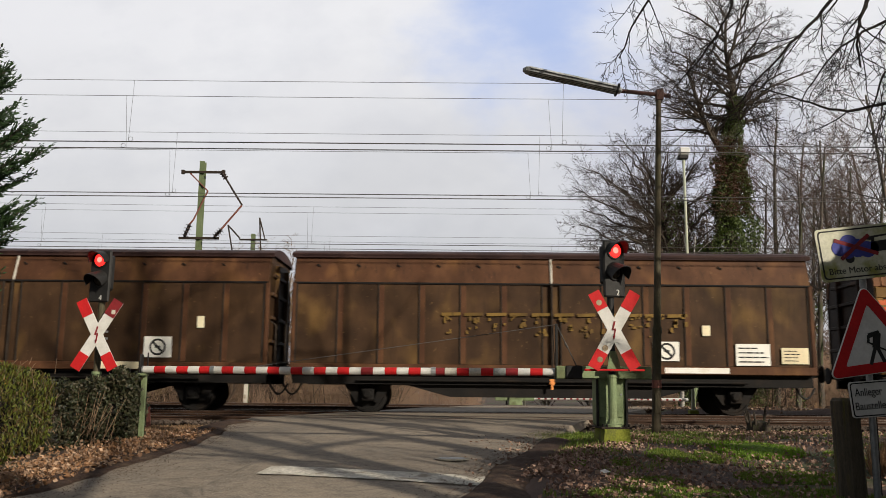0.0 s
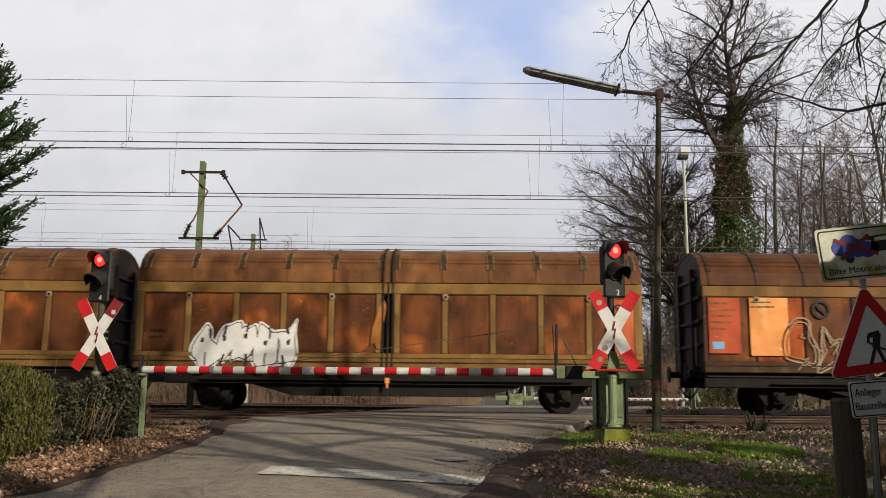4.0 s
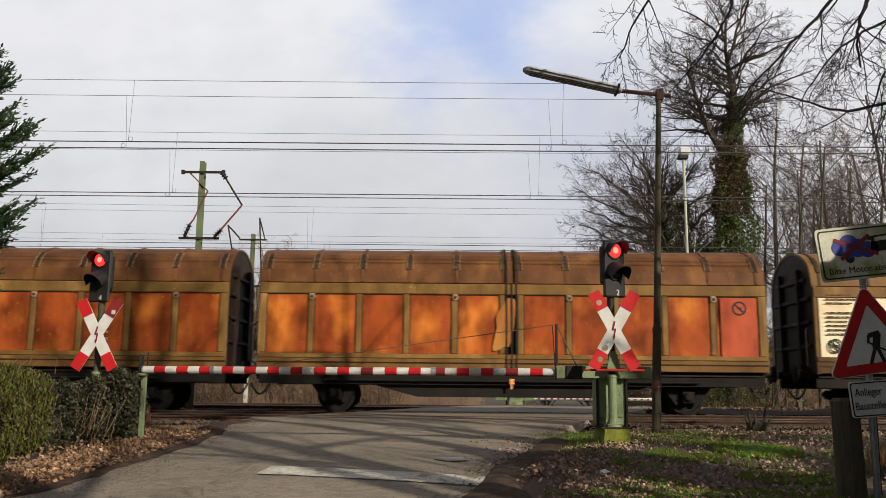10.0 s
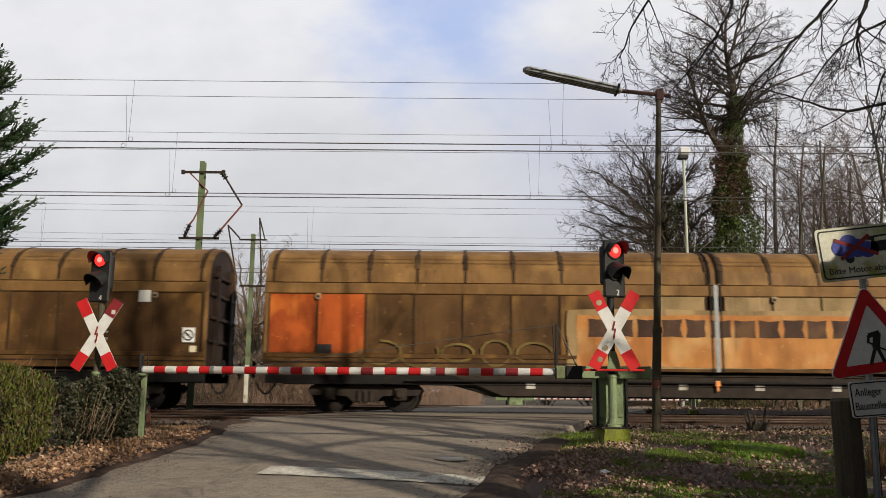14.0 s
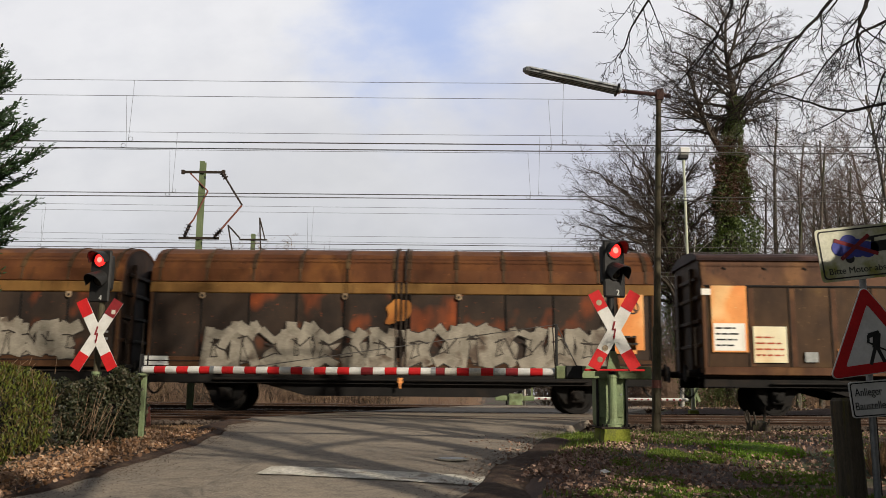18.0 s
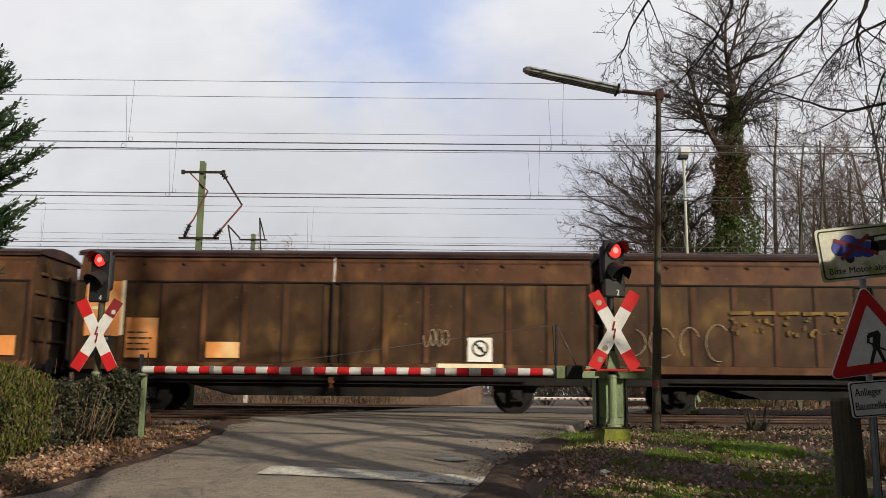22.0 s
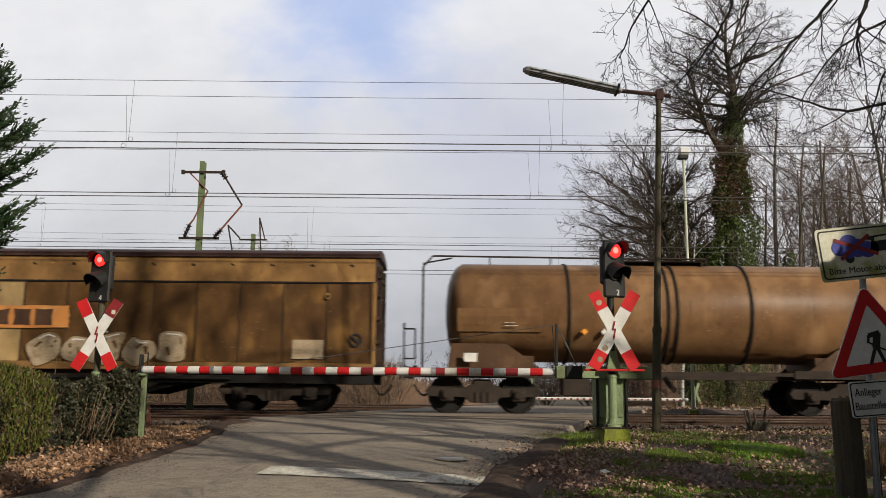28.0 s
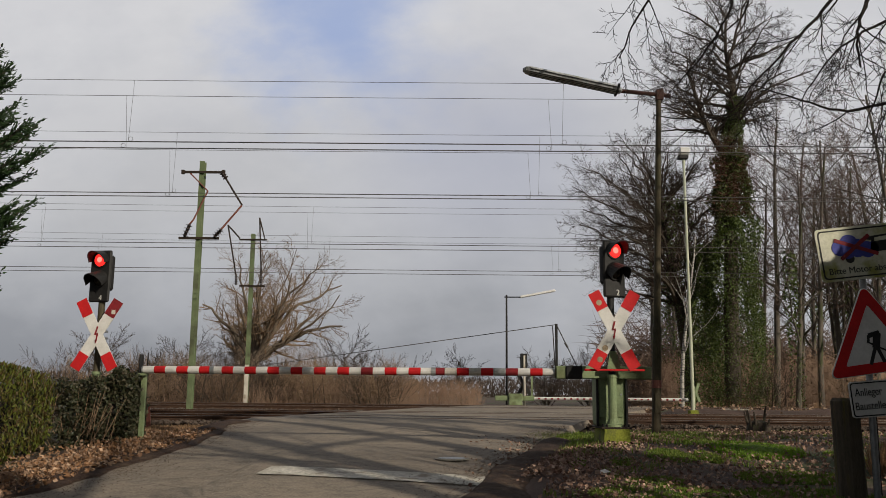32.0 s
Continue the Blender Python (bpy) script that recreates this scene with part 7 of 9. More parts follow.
part("span_wire", Build().pipe([(0.12, 0, 4.88), (0.45, 0.05, 4.84), (0.9, 0.1, 4.86), (1.3, 0.2, 4.95)], 0.010, 6), M["sig_black"], lamp, "sagging black cable stub")

# signs beside the lane
post = thing("sign_post", pose(3.72, 7.86, 0), "thin grey steel post for the signs", "post")
part("post", Build().rod((-0.01, 0, -0.6), (-0.01, 0, 1.93), 0.03, 0.03, 12), M["galv"], post)
part("post_cap", Build().rod((-0.01, 0, 1.93), (-0.01, 0, 1.95), 0.033, 0.02, 12), M["black"], post)
stump = thing("wooden_post", pose(3.545, 8.0, 0), "thick dark weathered wooden post beside the lane", "post")
wp = Build()
for j, z in enumerate((-0.6, -0.2, 0.2, 0.46, 0.49)):
    for i in range(14):
        a = 2 * math.pi * i / 14
        r = (0.125 if z < 0.48 else 0.10) * (1 + 0.07 * noise.noise(Vector((math.cos(a) * 2, math.sin(a) * 2, z))))
        wp.v.append((r * math.cos(a) - 0.02 * z, r * math.sin(a), z))
for j in range(4):
    for i in range(14):
        i2 = (i + 1) % 14
        wp.f.append((j * 14 + i, j * 14 + i2, (j + 1) * 14 + i2, (j + 1) * 14 + i))
wp.f.append(tuple(4 * 14 + i for i in range(14)))
part("post", wp, M["wood_post"], stump)
pipe = thing("steel_pipe_post", pose(3.83, 8.1, 0), "slim dark steel pipe beside the wooden post", "post")
part("post", Build().rod((0, 0, -0.6), (0, 0, 0.55), 0.035, 0.035, 12), M["iron_brown"], pipe)


def rounded(w, h, r, n=5):
    pts = []
    for cx, cz, a0 in ((w / 2 - r, -h / 2 + r, -90), (w / 2 - r, h / 2 - r, 0), (-w / 2 + r, h / 2 - r, 90), (-w / 2 + r, -h / 2 + r, 180)):
        for i in range(n + 1):
            a = math.radians(a0 + 90 * i / n)
            pts.append((cx + r * math.cos(a), cz + r * math.sin(a)))
    return pts


def tri(side, r, n=5):
    h = side * math.sqrt(3) / 2
    pts = []
    for cx, cz, a0 in ((side / 2, -h / 3, -90), (0, 2 * h / 3, 30), (-side / 2, -h / 3, 150)):
        d = Vector((cx, cz))
        c = d * (1 - 2 * r / d.length)
        for i in range(n + 1):
            a = math.radians(a0 + 120 * i / n)
            pts.append((c.x + r * math.cos(a), c.y + r * math.sin(a)))
    return pts


motor = thing("notice_sign", pose(3.716, 7.80, 1.795, 0, -6.5, 0), "mossy white sign asking drivers to stop their engines", "sign")
part("panel", Build().slab(rounded(0.84, 0.485, 0.04), 0.0, 0.012), M["sign_cream"], motor, "cream sign sheet stained yellow with moss")
fr = Build()
o, i_ = rounded(0.80, 0.445, 0.035), rounded(0.775, 0.42, 0.03)
for q in range(len(o)):
    q2 = (q + 1) % len(o)
    fr.slab([o[q], o[q2], i_[q2], i_[q]], -0.003, 0.0)
part("border", fr, M["black"], motor, "thin black border")
b = Build()
for cx, cz, r in ((-0.215, 0.055, 0.075), (-0.13, 0.085, 0.085), (-0.06, 0.04, 0.085), (0.03, 0.02, 0.075), (0.08, 0.03, 0.055), (-0.15, 0.02, 0.07)):
    b.slab([(cx + r * math.cos(2 * math.pi * i / 18), cz + r * math.sin(2 * math.pi * i / 18)) for i in range(18)], -0.004 - 0.0002 * len(b.f) / 20, 0.0)
part("smoke_shape", b, M["blue"], motor, "faded blue exhaust cloud")
b = Build()
bar2(b, -0.26, 0.13, 0.12, -0.03, 0.034, -0.007, -0.0055)
bar2(b, -0.22, -0.05, 0.06, 0.15, 0.034, -0.0075, -0.006)
part("red_cross", b, M["red_dark"], motor, "red crossing-out")
b = Build().slab([(0.05, -0.01), (0.34, 0.0), (0.34, 0.10), (0.30, 0.15), (0.06, 0.135), (-0.02, 0.12), (0.08, 0.10)], -0.0048, 0.0)
b.slab([(-0.14 + 0.04 * math.cos(a), -0.05 + 0.04 * math.sin(a)) for a in [2 * math.pi * i / 12 for i in range(12)]], -0.0046, 0.0)
b.slab([(0.26 + 0.04 * math.cos(a), -0.02 + 0.04 * math.sin(a)) for a in [2 * math.pi * i / 12 for i in range(12)]], -0.0046, 0.0)
part("car_shape", b, M["black"], motor, "black car outline")
part("car_window", Build().slab([(0.10, 0.085), (0.26, 0.095), (0.25, 0.13), (0.11, 0.12)], -0.0062, -0.005), M["sign_cream"], motor)
lettering("Bitte Motor abstellen", 0.082, M["black"], "lettering", motor, pose(0.0, -0.002, -0.155, 90, 0, 0), "black printed words", 0.002, 0.69)
part("clamp", Build().box(-0.05, 0.05, 0.012, 0.10, -0.02, 0.02), M["galv"], motor)

works = thing("roadworks_sign", pose(3.752, 7.80, 0.975, 0, -8.5, 0), "red-bordered triangular roadworks warning sign", "road sign")
part("panel", Build().slab(tri(0.93, 0.045), 0.0, 0.014), M["white"], works, "white-edged triangular sheet")
bd = Build()
o, i_ = tri(0.905, 0.04), tri(0.60, 0.012)
for q in range(len(o)):
    q2 = (q + 1) % len(o)
    bd.slab([o[q], o[q2], i_[q2], i_[q]], -0.003, 0.0)
part("red_border", bd, M["red"], works, "broad red border")
for q, (xa, za, xb, zb, ww) in enumerate(((-0.045, 0.070, 0.055, 0.085, 0.042), (0.035, 0.085, 0.000, -0.045, 0.066), (-0.005, -0.035, -0.075, -0.185, 0.030), (0.010, -0.035, 0.050, -0.180, 0.030), (-0.045, 0.075, -0.060, 0.005, 0.022), (-0.055, 0.010, 0.125, -0.105, 0.014))):
    part("black_bar", bar2(Build(), xa, za, xb, zb, ww, -0.0035 - 0.0002 * q, 0.0), M["black"], works, "plain black bar of the symbol")
part("heap_shape", Build().slab([(0.06, -0.165), (0.26, -0.165), (0.19, -0.06), (0.14, -0.03), (0.10, -0.08)], -0.0035, 0.0), M["black"], works, "black heap shape")
part("clamp", Build().box(-0.05, 0.05, 0.014, 0.10, 0.05, 0.09), M["galv"], works)

plate_s = thing("supplementary_sign", pose(3.722, 7.80, 0.487, 0, -5.0, 0), "white supplementary plate with two black words", "sign")
part("panel", Build().slab(rounded(0.44, 0.315, 0.03), 0.0, 0.012), M["white"], plate_s)
fr = Build()
o, i_ = rounded(0.42, 0.295, 0.026), rounded(0.40, 0.275, 0.02)
for q in range(len(o)):
    q2 = (q + 1) % len(o)
    fr.slab([o[q], o[q2], i_[q2], i_[q]], -0.003, 0.0)
part("border", fr, M["black"], plate_s)
lettering("Anlieger", 0.098, M["black"], "lettering", plate_s, pose(-0.055, -0.002, 0.060, 90, 0, 0), "black word", 0.002, 0.24)
lettering("Baustelle", 0.098, M["black"], "lettering", plate_s, pose(-0.053, -0.002, -0.060, 90, 0, 0), "black word", 0.002, 0.262)
part("clamp", Build().box(-0.05, 0.05, 0.012, 0.10, -0.02, 0.02), M["galv"], plate_s)

# overhead line masts
def i_beam(b, x, y, z0, z1, w=0.165, d=0.20, t=0.016):
    b.box(x - w / 2, x + w / 2, y - d / 2, y - d / 2 + t, z0, z1)
    b.box(x - w / 2, x + w / 2, y + d / 2 - t, y + d / 2, z0, z1)
    b.box(x - t / 2, x + t / 2, y - d / 2 + t, y + d / 2 - t, z0, z1)
    return b


def insulator(p0, p1, sheds=5, r=0.11):
    prof, n = [(0, 0.03)], (Vector(p1) - Vector(p0)).length
    for i in range(sheds):
        s = n * (i + 0.5) / sheds
        prof += [(s - 0.02, 0.05), (s, r), (s + 0.02, 0.05)]
    prof.append((n, 0.03))
    return Build().lathe(prof, p0, p1, 12)


mast = thing("overhead_line_mast", pose(-8.2, 27.5, 0), "pale green steel mast with insulators and jointed struts", "mast", "masts along the tracks")
part("column", i_beam(Build(), 0, 0, -0.4, 7.88), M["green_mast"], mast, "pale green H-section column")
part("cross_arm", Build().box(-0.60, 0.72, -0.16, -0.11, 7.46, 7.54, 0.006), M["iron_brown"], mast, "upper steel cross arm")
part("cross_arm", Build().box(-0.62, 0.68, -0.16, -0.11, 5.28, 5.36, 0.006), M["iron_brown"], mast, "lower steel cross arm")
part("insulator", insulator((-0.44, -0.14, 5.36), (-0.28, -0.14, 5.78), 4, 0.13), M["porcelain"], mast, "dark ribbed insulator")
part("insulator", insulator((0.52, -0.14, 5.36), (0.76, -0.14, 5.62), 4, 0.13), M["porcelain"], mast, "dark ribbed insulator")
part("insulator", insulator((0.66, -0.14, 7.50), (0.82, -0.14, 7.28), 3, 0.10), M["porcelain"], mast, "dark ribbed insulator")
part("strut", Build().rod((0.80, -0.14, 7.30), (1.37, -0.14, 6.41), 0.03, 0.03, 8), M["iron_brown"], mast, "grey tube strut")
part("strut", Build().rod((1.37, -0.14, 6.41), (0.74, -0.14, 5.62), 0.032, 0.032, 8), M["rail_red"], mast, "red-brown tube strut")
part("strut", Build().rod((-0.36, -0.14, 7.46), (0.24, -0.14, 6.87), 0.022, 0.022, 8).rod((0.24, -0.14, 6.87), (-0.17, -0.14, 5.93), 0.028, 0.028, 8).rod((-0.17, -0.14, 5.93), (-0.30, -0.14, 5.76), 0.03, 0.03, 8), M["rail_red"], mast, "bent red-brown strut")
for xx in (-0.60, 0.72):
    part("bolt_plate", Build().box(xx - 0.05, xx + 0.05, -0.18, -0.09, 7.43, 7.57, 0.008), M["iron_brown"], mast)

mast = thing("overhead_line_mast", pose(-9.5, 40.5, 0), "slim pale green mast behind the farther tracks", "mast", "masts along the tracks")
part("column", i_beam(Build(), 0, 0, -0.8, 7.85, 0.18, 0.18), M["green_mast"], mast, "pale green H-section column")
part("white_foot", Build().box(-0.095, 0.095, -0.11, -0.09, -0.4, 1.7), M["white_dirty"], mast, "whitened lower face")
part("cross_arm", Build().box(-0.62, 0.68, -0.16, -0.11, 7.52, 7.60, 0.006), M["iron_brown"], mast)
part("cross_arm", Build().box(-0.52, 0.70, -0.16, -0.11, 5.32, 5.40, 0.006), M["iron_brown"], mast)
part("strut", Build().rod((0.30, -0.14, 8.61), (0.50, -0.14, 5.70), 0.035, 0.035, 8).rod((0.30, -0.14, 8.61), (0.58, -0.14, 7.6), 0.03, 0.03, 8), M["iron_brown"], mast)
part("strut", Build().rod((-1.19, -0.14, 8.25), (-0.69, -0.14, 5.8), 0.035, 0.035, 8).rod((-1.19, -0.14, 8.25), (-0.60, -0.14, 7.62), 0.035, 0.035, 8), M["iron_brown"], mast)
part("insulator", insulator((0.50, -0.14, 5.40), (0.50, -0.14, 5.85), 4, 0.12), M["porcelain"], mast, "dark ribbed insulator")
part("insulator", insulator((-0.68, -0.14, 5.40), (-0.68, -0.14, 5.85), 4, 0.12), M["porcelain"], mast, "dark ribbed insulator")

pole = thing("yard_light", pose(7.34, 27.0, 0), "tall slim white-green light pole with a small white head", "light pole")
part("pole", Build().rod((0, 0, -0.4), (0, 0, 2.5), 0.055, 0.05, 12).rod((0, 0, 2.5), (-0.02, 0, 8.0), 0.045, 0.04, 12), M["pole_white"], pole, "white-painted steel pole")
part("lamp_head", Build().box(-0.17, 0.17, -0.16, 0.16, 8.05, 8.30, 0.04), M["glass_lamp"], pole, "white box lamp")
part("lamp_base", Build().box(-0.20, 0.12, -0.12, 0.12, 7.92, 8.06, 0.03), M["sig_black"], pole)
part("foot_plate", Build().box(-0.14, 0.14, -0.14, 0.14, -0.3, 0.05, 0.02), M["moss_concrete"], pole)

# overhead wires: two runs over each track, with droppers
WIRE_SETS = ((18.5, ((-0.15, 5.84, 7.25), (0.22, 5.80, 7.02)), -7.3), (23.25, ((-0.15, 5.79, 7.50), (0.2, 5.77, 7.10)), -7.85), (31.7, ((-0.15, 5.84, 7.25), (0.2, 5.72, 7.1)), 4.6), (37.5, ((-0.1, 5.72, 7.2), (0.25, 5.60, 7.0)), 4.4))
for ty, runs, drop0 in WIRE_SETS:
    line = thing("overhead_line", pose(0, ty, 0), "thin dark contact and carrying wires over the track", "overhead wire", "wires over the tracks")
    for ri, (dy, zc, zm) in enumerate(runs):
        def sag(x, zz=zm):
            return zz + 0.00035 * (x - 6) ** 2 * 0.5
        part("contact_wire", Build().rod((-45, dy, zc + 0.1), (45, dy, zc - 0.06), 0.012, 0.012, 6), M["wire"], line)
        pts = [(x, dy, sag(x)) for x in range(-45, 46, 5)]
        part("carrying_wire", tube_mesh(pts, 0.0055, 5), M["wire"], line)
        for k in range(-2, 4):
            x = drop0 + (9.5 if ty < 20 else 10.0) * k + (-0.1 if ri else 0.2)
            zt, zb = sag(x), zc + 0.02 - 0.0018 * x
            dp = Build().rod((x, dy, zt), (x - 0.05 + 0.12 * ri, dy, zb), 0.0035, 0.0035, 5)
            part("dropper", dp, M["wire"], line)
            part("dropper_loop", tube_mesh([(x + 0.05 * math.cos(a), dy, zb + 0.06 + 0.05 * math.sin(a)) for a in [2 * math.pi * q / 8 for q in range(9)]], 0.004, 4), M["wire"], line)

# gantries that carry the wires, well outside the view
for gx in (-45.0, 45.0):
    ga = thing("line_gantry", pose(gx, 28.0, 0), "pale green steel gantry carrying the overhead wires", "gantry", "gantries over the tracks")
    for gy in (-12.2, 12.6):
        part("column", i_beam(Build(), 0, gy, -0.9, 8.3, 0.26, 0.26), M["green_mast"], ga)
    part("beam", Build().box(-0.14, 0.14, -12.2, 12.6, 8.0, 8.3, 0.01), M["green_mast"], ga)
    for ty, runs, _ in WIRE_SETS:
        for dy, zc, zm in runs:
            part("hanger", Build().rod((0, ty - 28.0 + dy, 8.0), (0, ty - 28.0 + dy, zc - 0.1), 0.03, 0.03, 6), M["galv"], ga)

# far side of the crossing
flamp = thing("street_lamp", pose(2.65, 43.0, 0), "thin distant street lamp with a pale tilted head", "street lamp")
part("pole", Build().rod((0, 0, -1.0), (0, 0, 5.32), 0.06, 0.045, 10), M["sig_black"], flamp)
part("arm", Build().rod((-0.1, 0, 5.22), (0.7, 0, 5.22), 0.03, 0.03, 8), M["sig_black"], flamp)
fh = part("lamp_head", Build().box(0.0, 1.8, -0.11, 0.11, -0.05, 0.06, 0.03), M["glass_lamp"], flamp, "pale long lamp head")
fh.matrix_basis = pose(0.66, 0, 5.22, 0, -11.0, 0)

fb = thing("crossing_barrier", pose(0, 41.5, 0), "lowered white barrier with red studs across the far lane", "barrier")
for i in range(24):
    part("boom_stripe", Build().rod((3.85 + 0.3 * i, 0, 0.28), (4.15 + 0.3 * i, 0, 0.28), 0.075, 0.075, 10), M["white"], fb)
for i in range(23):
    part("red_stud", Build().box(4.02 + 0.3 * i, 4.12 + 0.3 * i, -0.09, -0.07, 0.24, 0.31), M["red_dark"], fb)
part("counter_arm", Build().box(2.0, 3.85, -0.09, 0.09, 0.17, 0.40, 0.02), M["green"], fb, "pale green tail arm")
part("drive_box", Build().box(2.64, 3.28, -0.2, 0.3, -0.95, 0.50, 0.03), M["green"], fb, "pale green drive box")
part("stay_post", Build().box(3.70, 3.78, -0.04, 0.04, 0.35, 1.35), M["green"], fb)
fs = thing("crossing_signal", pose(3.42, 42.0, 0), "distant crossing signal seen from behind", "crossing signal", "signals of the level crossing")
part("post", Build().rod((0, 0, -0.95), (0, 0, 2.3), 0.07, 0.06, 10), M["white_dirty"], fs)
part("signal_head", Build().box(-0.18, 0.16, 0.0, 0.12, 1.62, 2.40, 0.03), M["sig_black"], fs, "black back of the signal board")
part("diagonal_cross", bar2(bar2(Build(), -0.30, 1.45, 0.30, 0.45, 0.16, 0.1, 0.13), 0.30, 1.45, -0.30, 0.45, 0.16, 0.12, 0.15), M["sig_black"], fs, "dark rear of the cross boards")

fc = thing("crossing_cross", pose(11.22, 41.0, 0), "pale yellow-green back of a crossing's cross board", "crossing signal", "signals of the level crossing")
part("post", Build().rod((0, 0, -0.95), (0, 0, 0.9), 0.05, 0.05, 8), M["green"], fc)
part("diagonal_cross", bar2(bar2(Build(), -0.10, 1.05, 0.22, 0.20, 0.11, -0.07, -0.05), 0.20, 1.05, -0.08, 0.20, 0.11, -0.095, -0.075), M["green"], fc)
mk = thing("marker_plate", pose(-5.80, 16.6, -0.22), "small rusty steel marker plate beside the rails", "marker")
part("plate", Build().slab([(-0.12, 0.0), (0.14, 0.0), (0.10, 0.42), (-0.04, 0.46)], -0.01, 0.01), M["rail_red"], mk)
part("stake", Build().rod((0.02, 0.03, -0.15), (0.02, 0.03, 0.40), 0.02, 0.02, 8), M["rust"], mk)

pl2 = thing("timber_pile", pose(9.4, 29.4, 0), "grey weathered planks piled between the tracks", "timber")
for i in range(5):
    part("plank", Build().box(-0.62 + 0.05 * i, 0.62 - 0.03 * i, -0.15, 0.15, -0.2 + 0.055 * i, -0.15 + 0.055 * i, 0.006).moved(pose(0, 0.05 * (i % 3), 0, 0, 0, 3 * i - 5)), M["concrete"], pl2)
scrap = thing("paper_scrap", pose(1.55, 9.05, 0), "crumpled white scrap on the verge", "litter")
zs = land(1.55, 9.05)
part("scrap", ([(-0.06, -0.03, zs + 0.03), (0.05, -0.04, zs + 0.05), (0.07, 0.04, zs + 0.035), (-0.04, 0.05, zs + 0.06), (0, 0, zs + 0.075)], [(0, 1, 4), (1, 2, 4), (2, 3, 4), (3, 0, 4)]), M["white"], scrap)


# ---- plants ----
def rand_dir(r):
    while True:
        v = Vector((r.uniform(-1, 1), r.uniform(-1, 1), r.uniform(-1, 1)))
        if 0.05 < v.length < 1:
            return v.normalized()


class Tree:
    """Grows tapered branches; the thick ones and the fine ones go into two meshes."""

    def __init__(self, seed, split=2, thin=0.004):
        self.r = random.Random(seed)
        self.split, self.thin = split, thin
        self.wood, self.fine = Build(), Build()
        self.tips = []

    def tube(self, pts, rads, n, level):
        b = self.wood if level < self.split else self.fine
        k = len(b.v)
        a = None
        for j, (p, rad) in enumerate(zip(pts, rads)):
            d = (pts[min(j + 1, len(pts) - 1)] - pts[max(j - 1, 0)]).normalized()
            a = d.orthogonal().normalized() if a is None else (a - d * a.dot(d)).normalized()
            c = d.cross(a)
            for i in range(n):
                q = 2 * math.pi * i / n
                b.v.append(tuple(p + (a * math.cos(q) + c * math.sin(q)) * rad))
        for j in range(len(pts) - 1):
            for i in range(n):
                i2 = (i + 1) % n
                b.f.append((k + j * n + i, k + j * n + i2, k + (j + 1) * n + i2, k + (j + 1) * n + i))

    def grow(self, p, d, length, rad, level, spec):
        """spec: per level (segments, wobble, lift, children, child angle, child length, first child at)."""
        r = self.r
        seg, wob, lift, kids, angle, cl, first = spec[level]
        pts, rads = [p.copy()], [rad]
        d = d.normalized()
        end = 0.25 if level < len(spec) - 1 else 0.35
        for i in range(seg):
            d = (d + rand_dir(r) * wob + Vector((0, 0, lift))).normalized()
            p = p + d * (length / seg)
            pts.append(p.copy())
            rads.append(rad * (1 - (1 - end) * (i + 1) / seg))
        self.tube(pts, rads, (9, 6, 4, 3, 3, 3)[min(level, 5)], level)
        if level == len(spec) - 1:
            self.tips.append(p.copy())
            return
        for c in range(kids):
            s = first + (1 - first) * (c + r.uniform(0.1, 0.9)) / kids
            j = min(int(s * seg), seg - 1)
            f = s * seg - j
            q = pts[j].lerp(pts[j + 1], f)
            axis = (pts[j + 1] - pts[j]).normalized()
            side = rand_dir(r)
            side = (side - axis * side.dot(axis)).normalized()
            a = math.radians(angle * r.uniform(0.7, 1.25))
            nd = axis * math.cos(a) + side * math.sin(a)
            k = (1 - 0.55 * s) if level else (1 - 0.45 * s)
            self.grow(q, nd, length * cl * k * r.uniform(0.7, 1.2), max(self.thin, (rads[j] * 0.52) * r.uniform(0.55, 0.95)), level + 1, spec)

    def done(self, name, at, label, category, mats, group="", scale_floor=0.0):
        root = thing(name, at, label, category, group)
        part("trunk", self.wood, M[mats[0]], root, smooth=True)
        if self.fine.v:
            part("crown", self.fine, M[mats[1]], root, "bare fine twigs")
        return root


def cards(name, pts, sizes, material, parent=None, label="", seed=0, aim=None, narrow=0.55, flat=0.0):
    """Many small folded leaves, one mesh; pts as an n x 3 array."""
    rg = np.random.default_rng(seed)
    pts = np.asarray(pts, float)
    n = len(pts)
    sizes = np.broadcast_to(np.asarray(sizes, float), (n,)) * rg.uniform(0.65, 1.3, n)
    u = rg.normal(size=(n, 3)) if aim is None else np.asarray(aim, float) + rg.normal(size=(n, 3)) * 0.25
    u[:, 2] *= (1 - flat)
    u /= np.linalg.norm(u, axis=1)[:, None] + 1e-9
    w = rg.normal(size=(n, 3))
    w[:, 2] *= (1 - flat)
    w -= u * (w * u).sum(1)[:, None]
    w /= np.linalg.norm(w, axis=1)[:, None] + 1e-9
    nn = np.cross(u, w)
    s = sizes[:, None]
    a = pts - u * s * 0.5
    b = pts + w * s * 0.5 * narrow + nn * s * 0.12
    c = pts + u * s * 0.5
    d = pts - w * s * 0.5 * narrow + nn * s * 0.12
    v = np.stack([a, b, c, d], 1).reshape(-1, 3)
    k = np.arange(n) * 4
    f = np.concatenate([np.stack([k, k + 1, k + 2], 1), np.stack([k, k + 2, k + 3], 1)])
    return part(name, (v.tolist(), f.tolist()), material, parent, label)


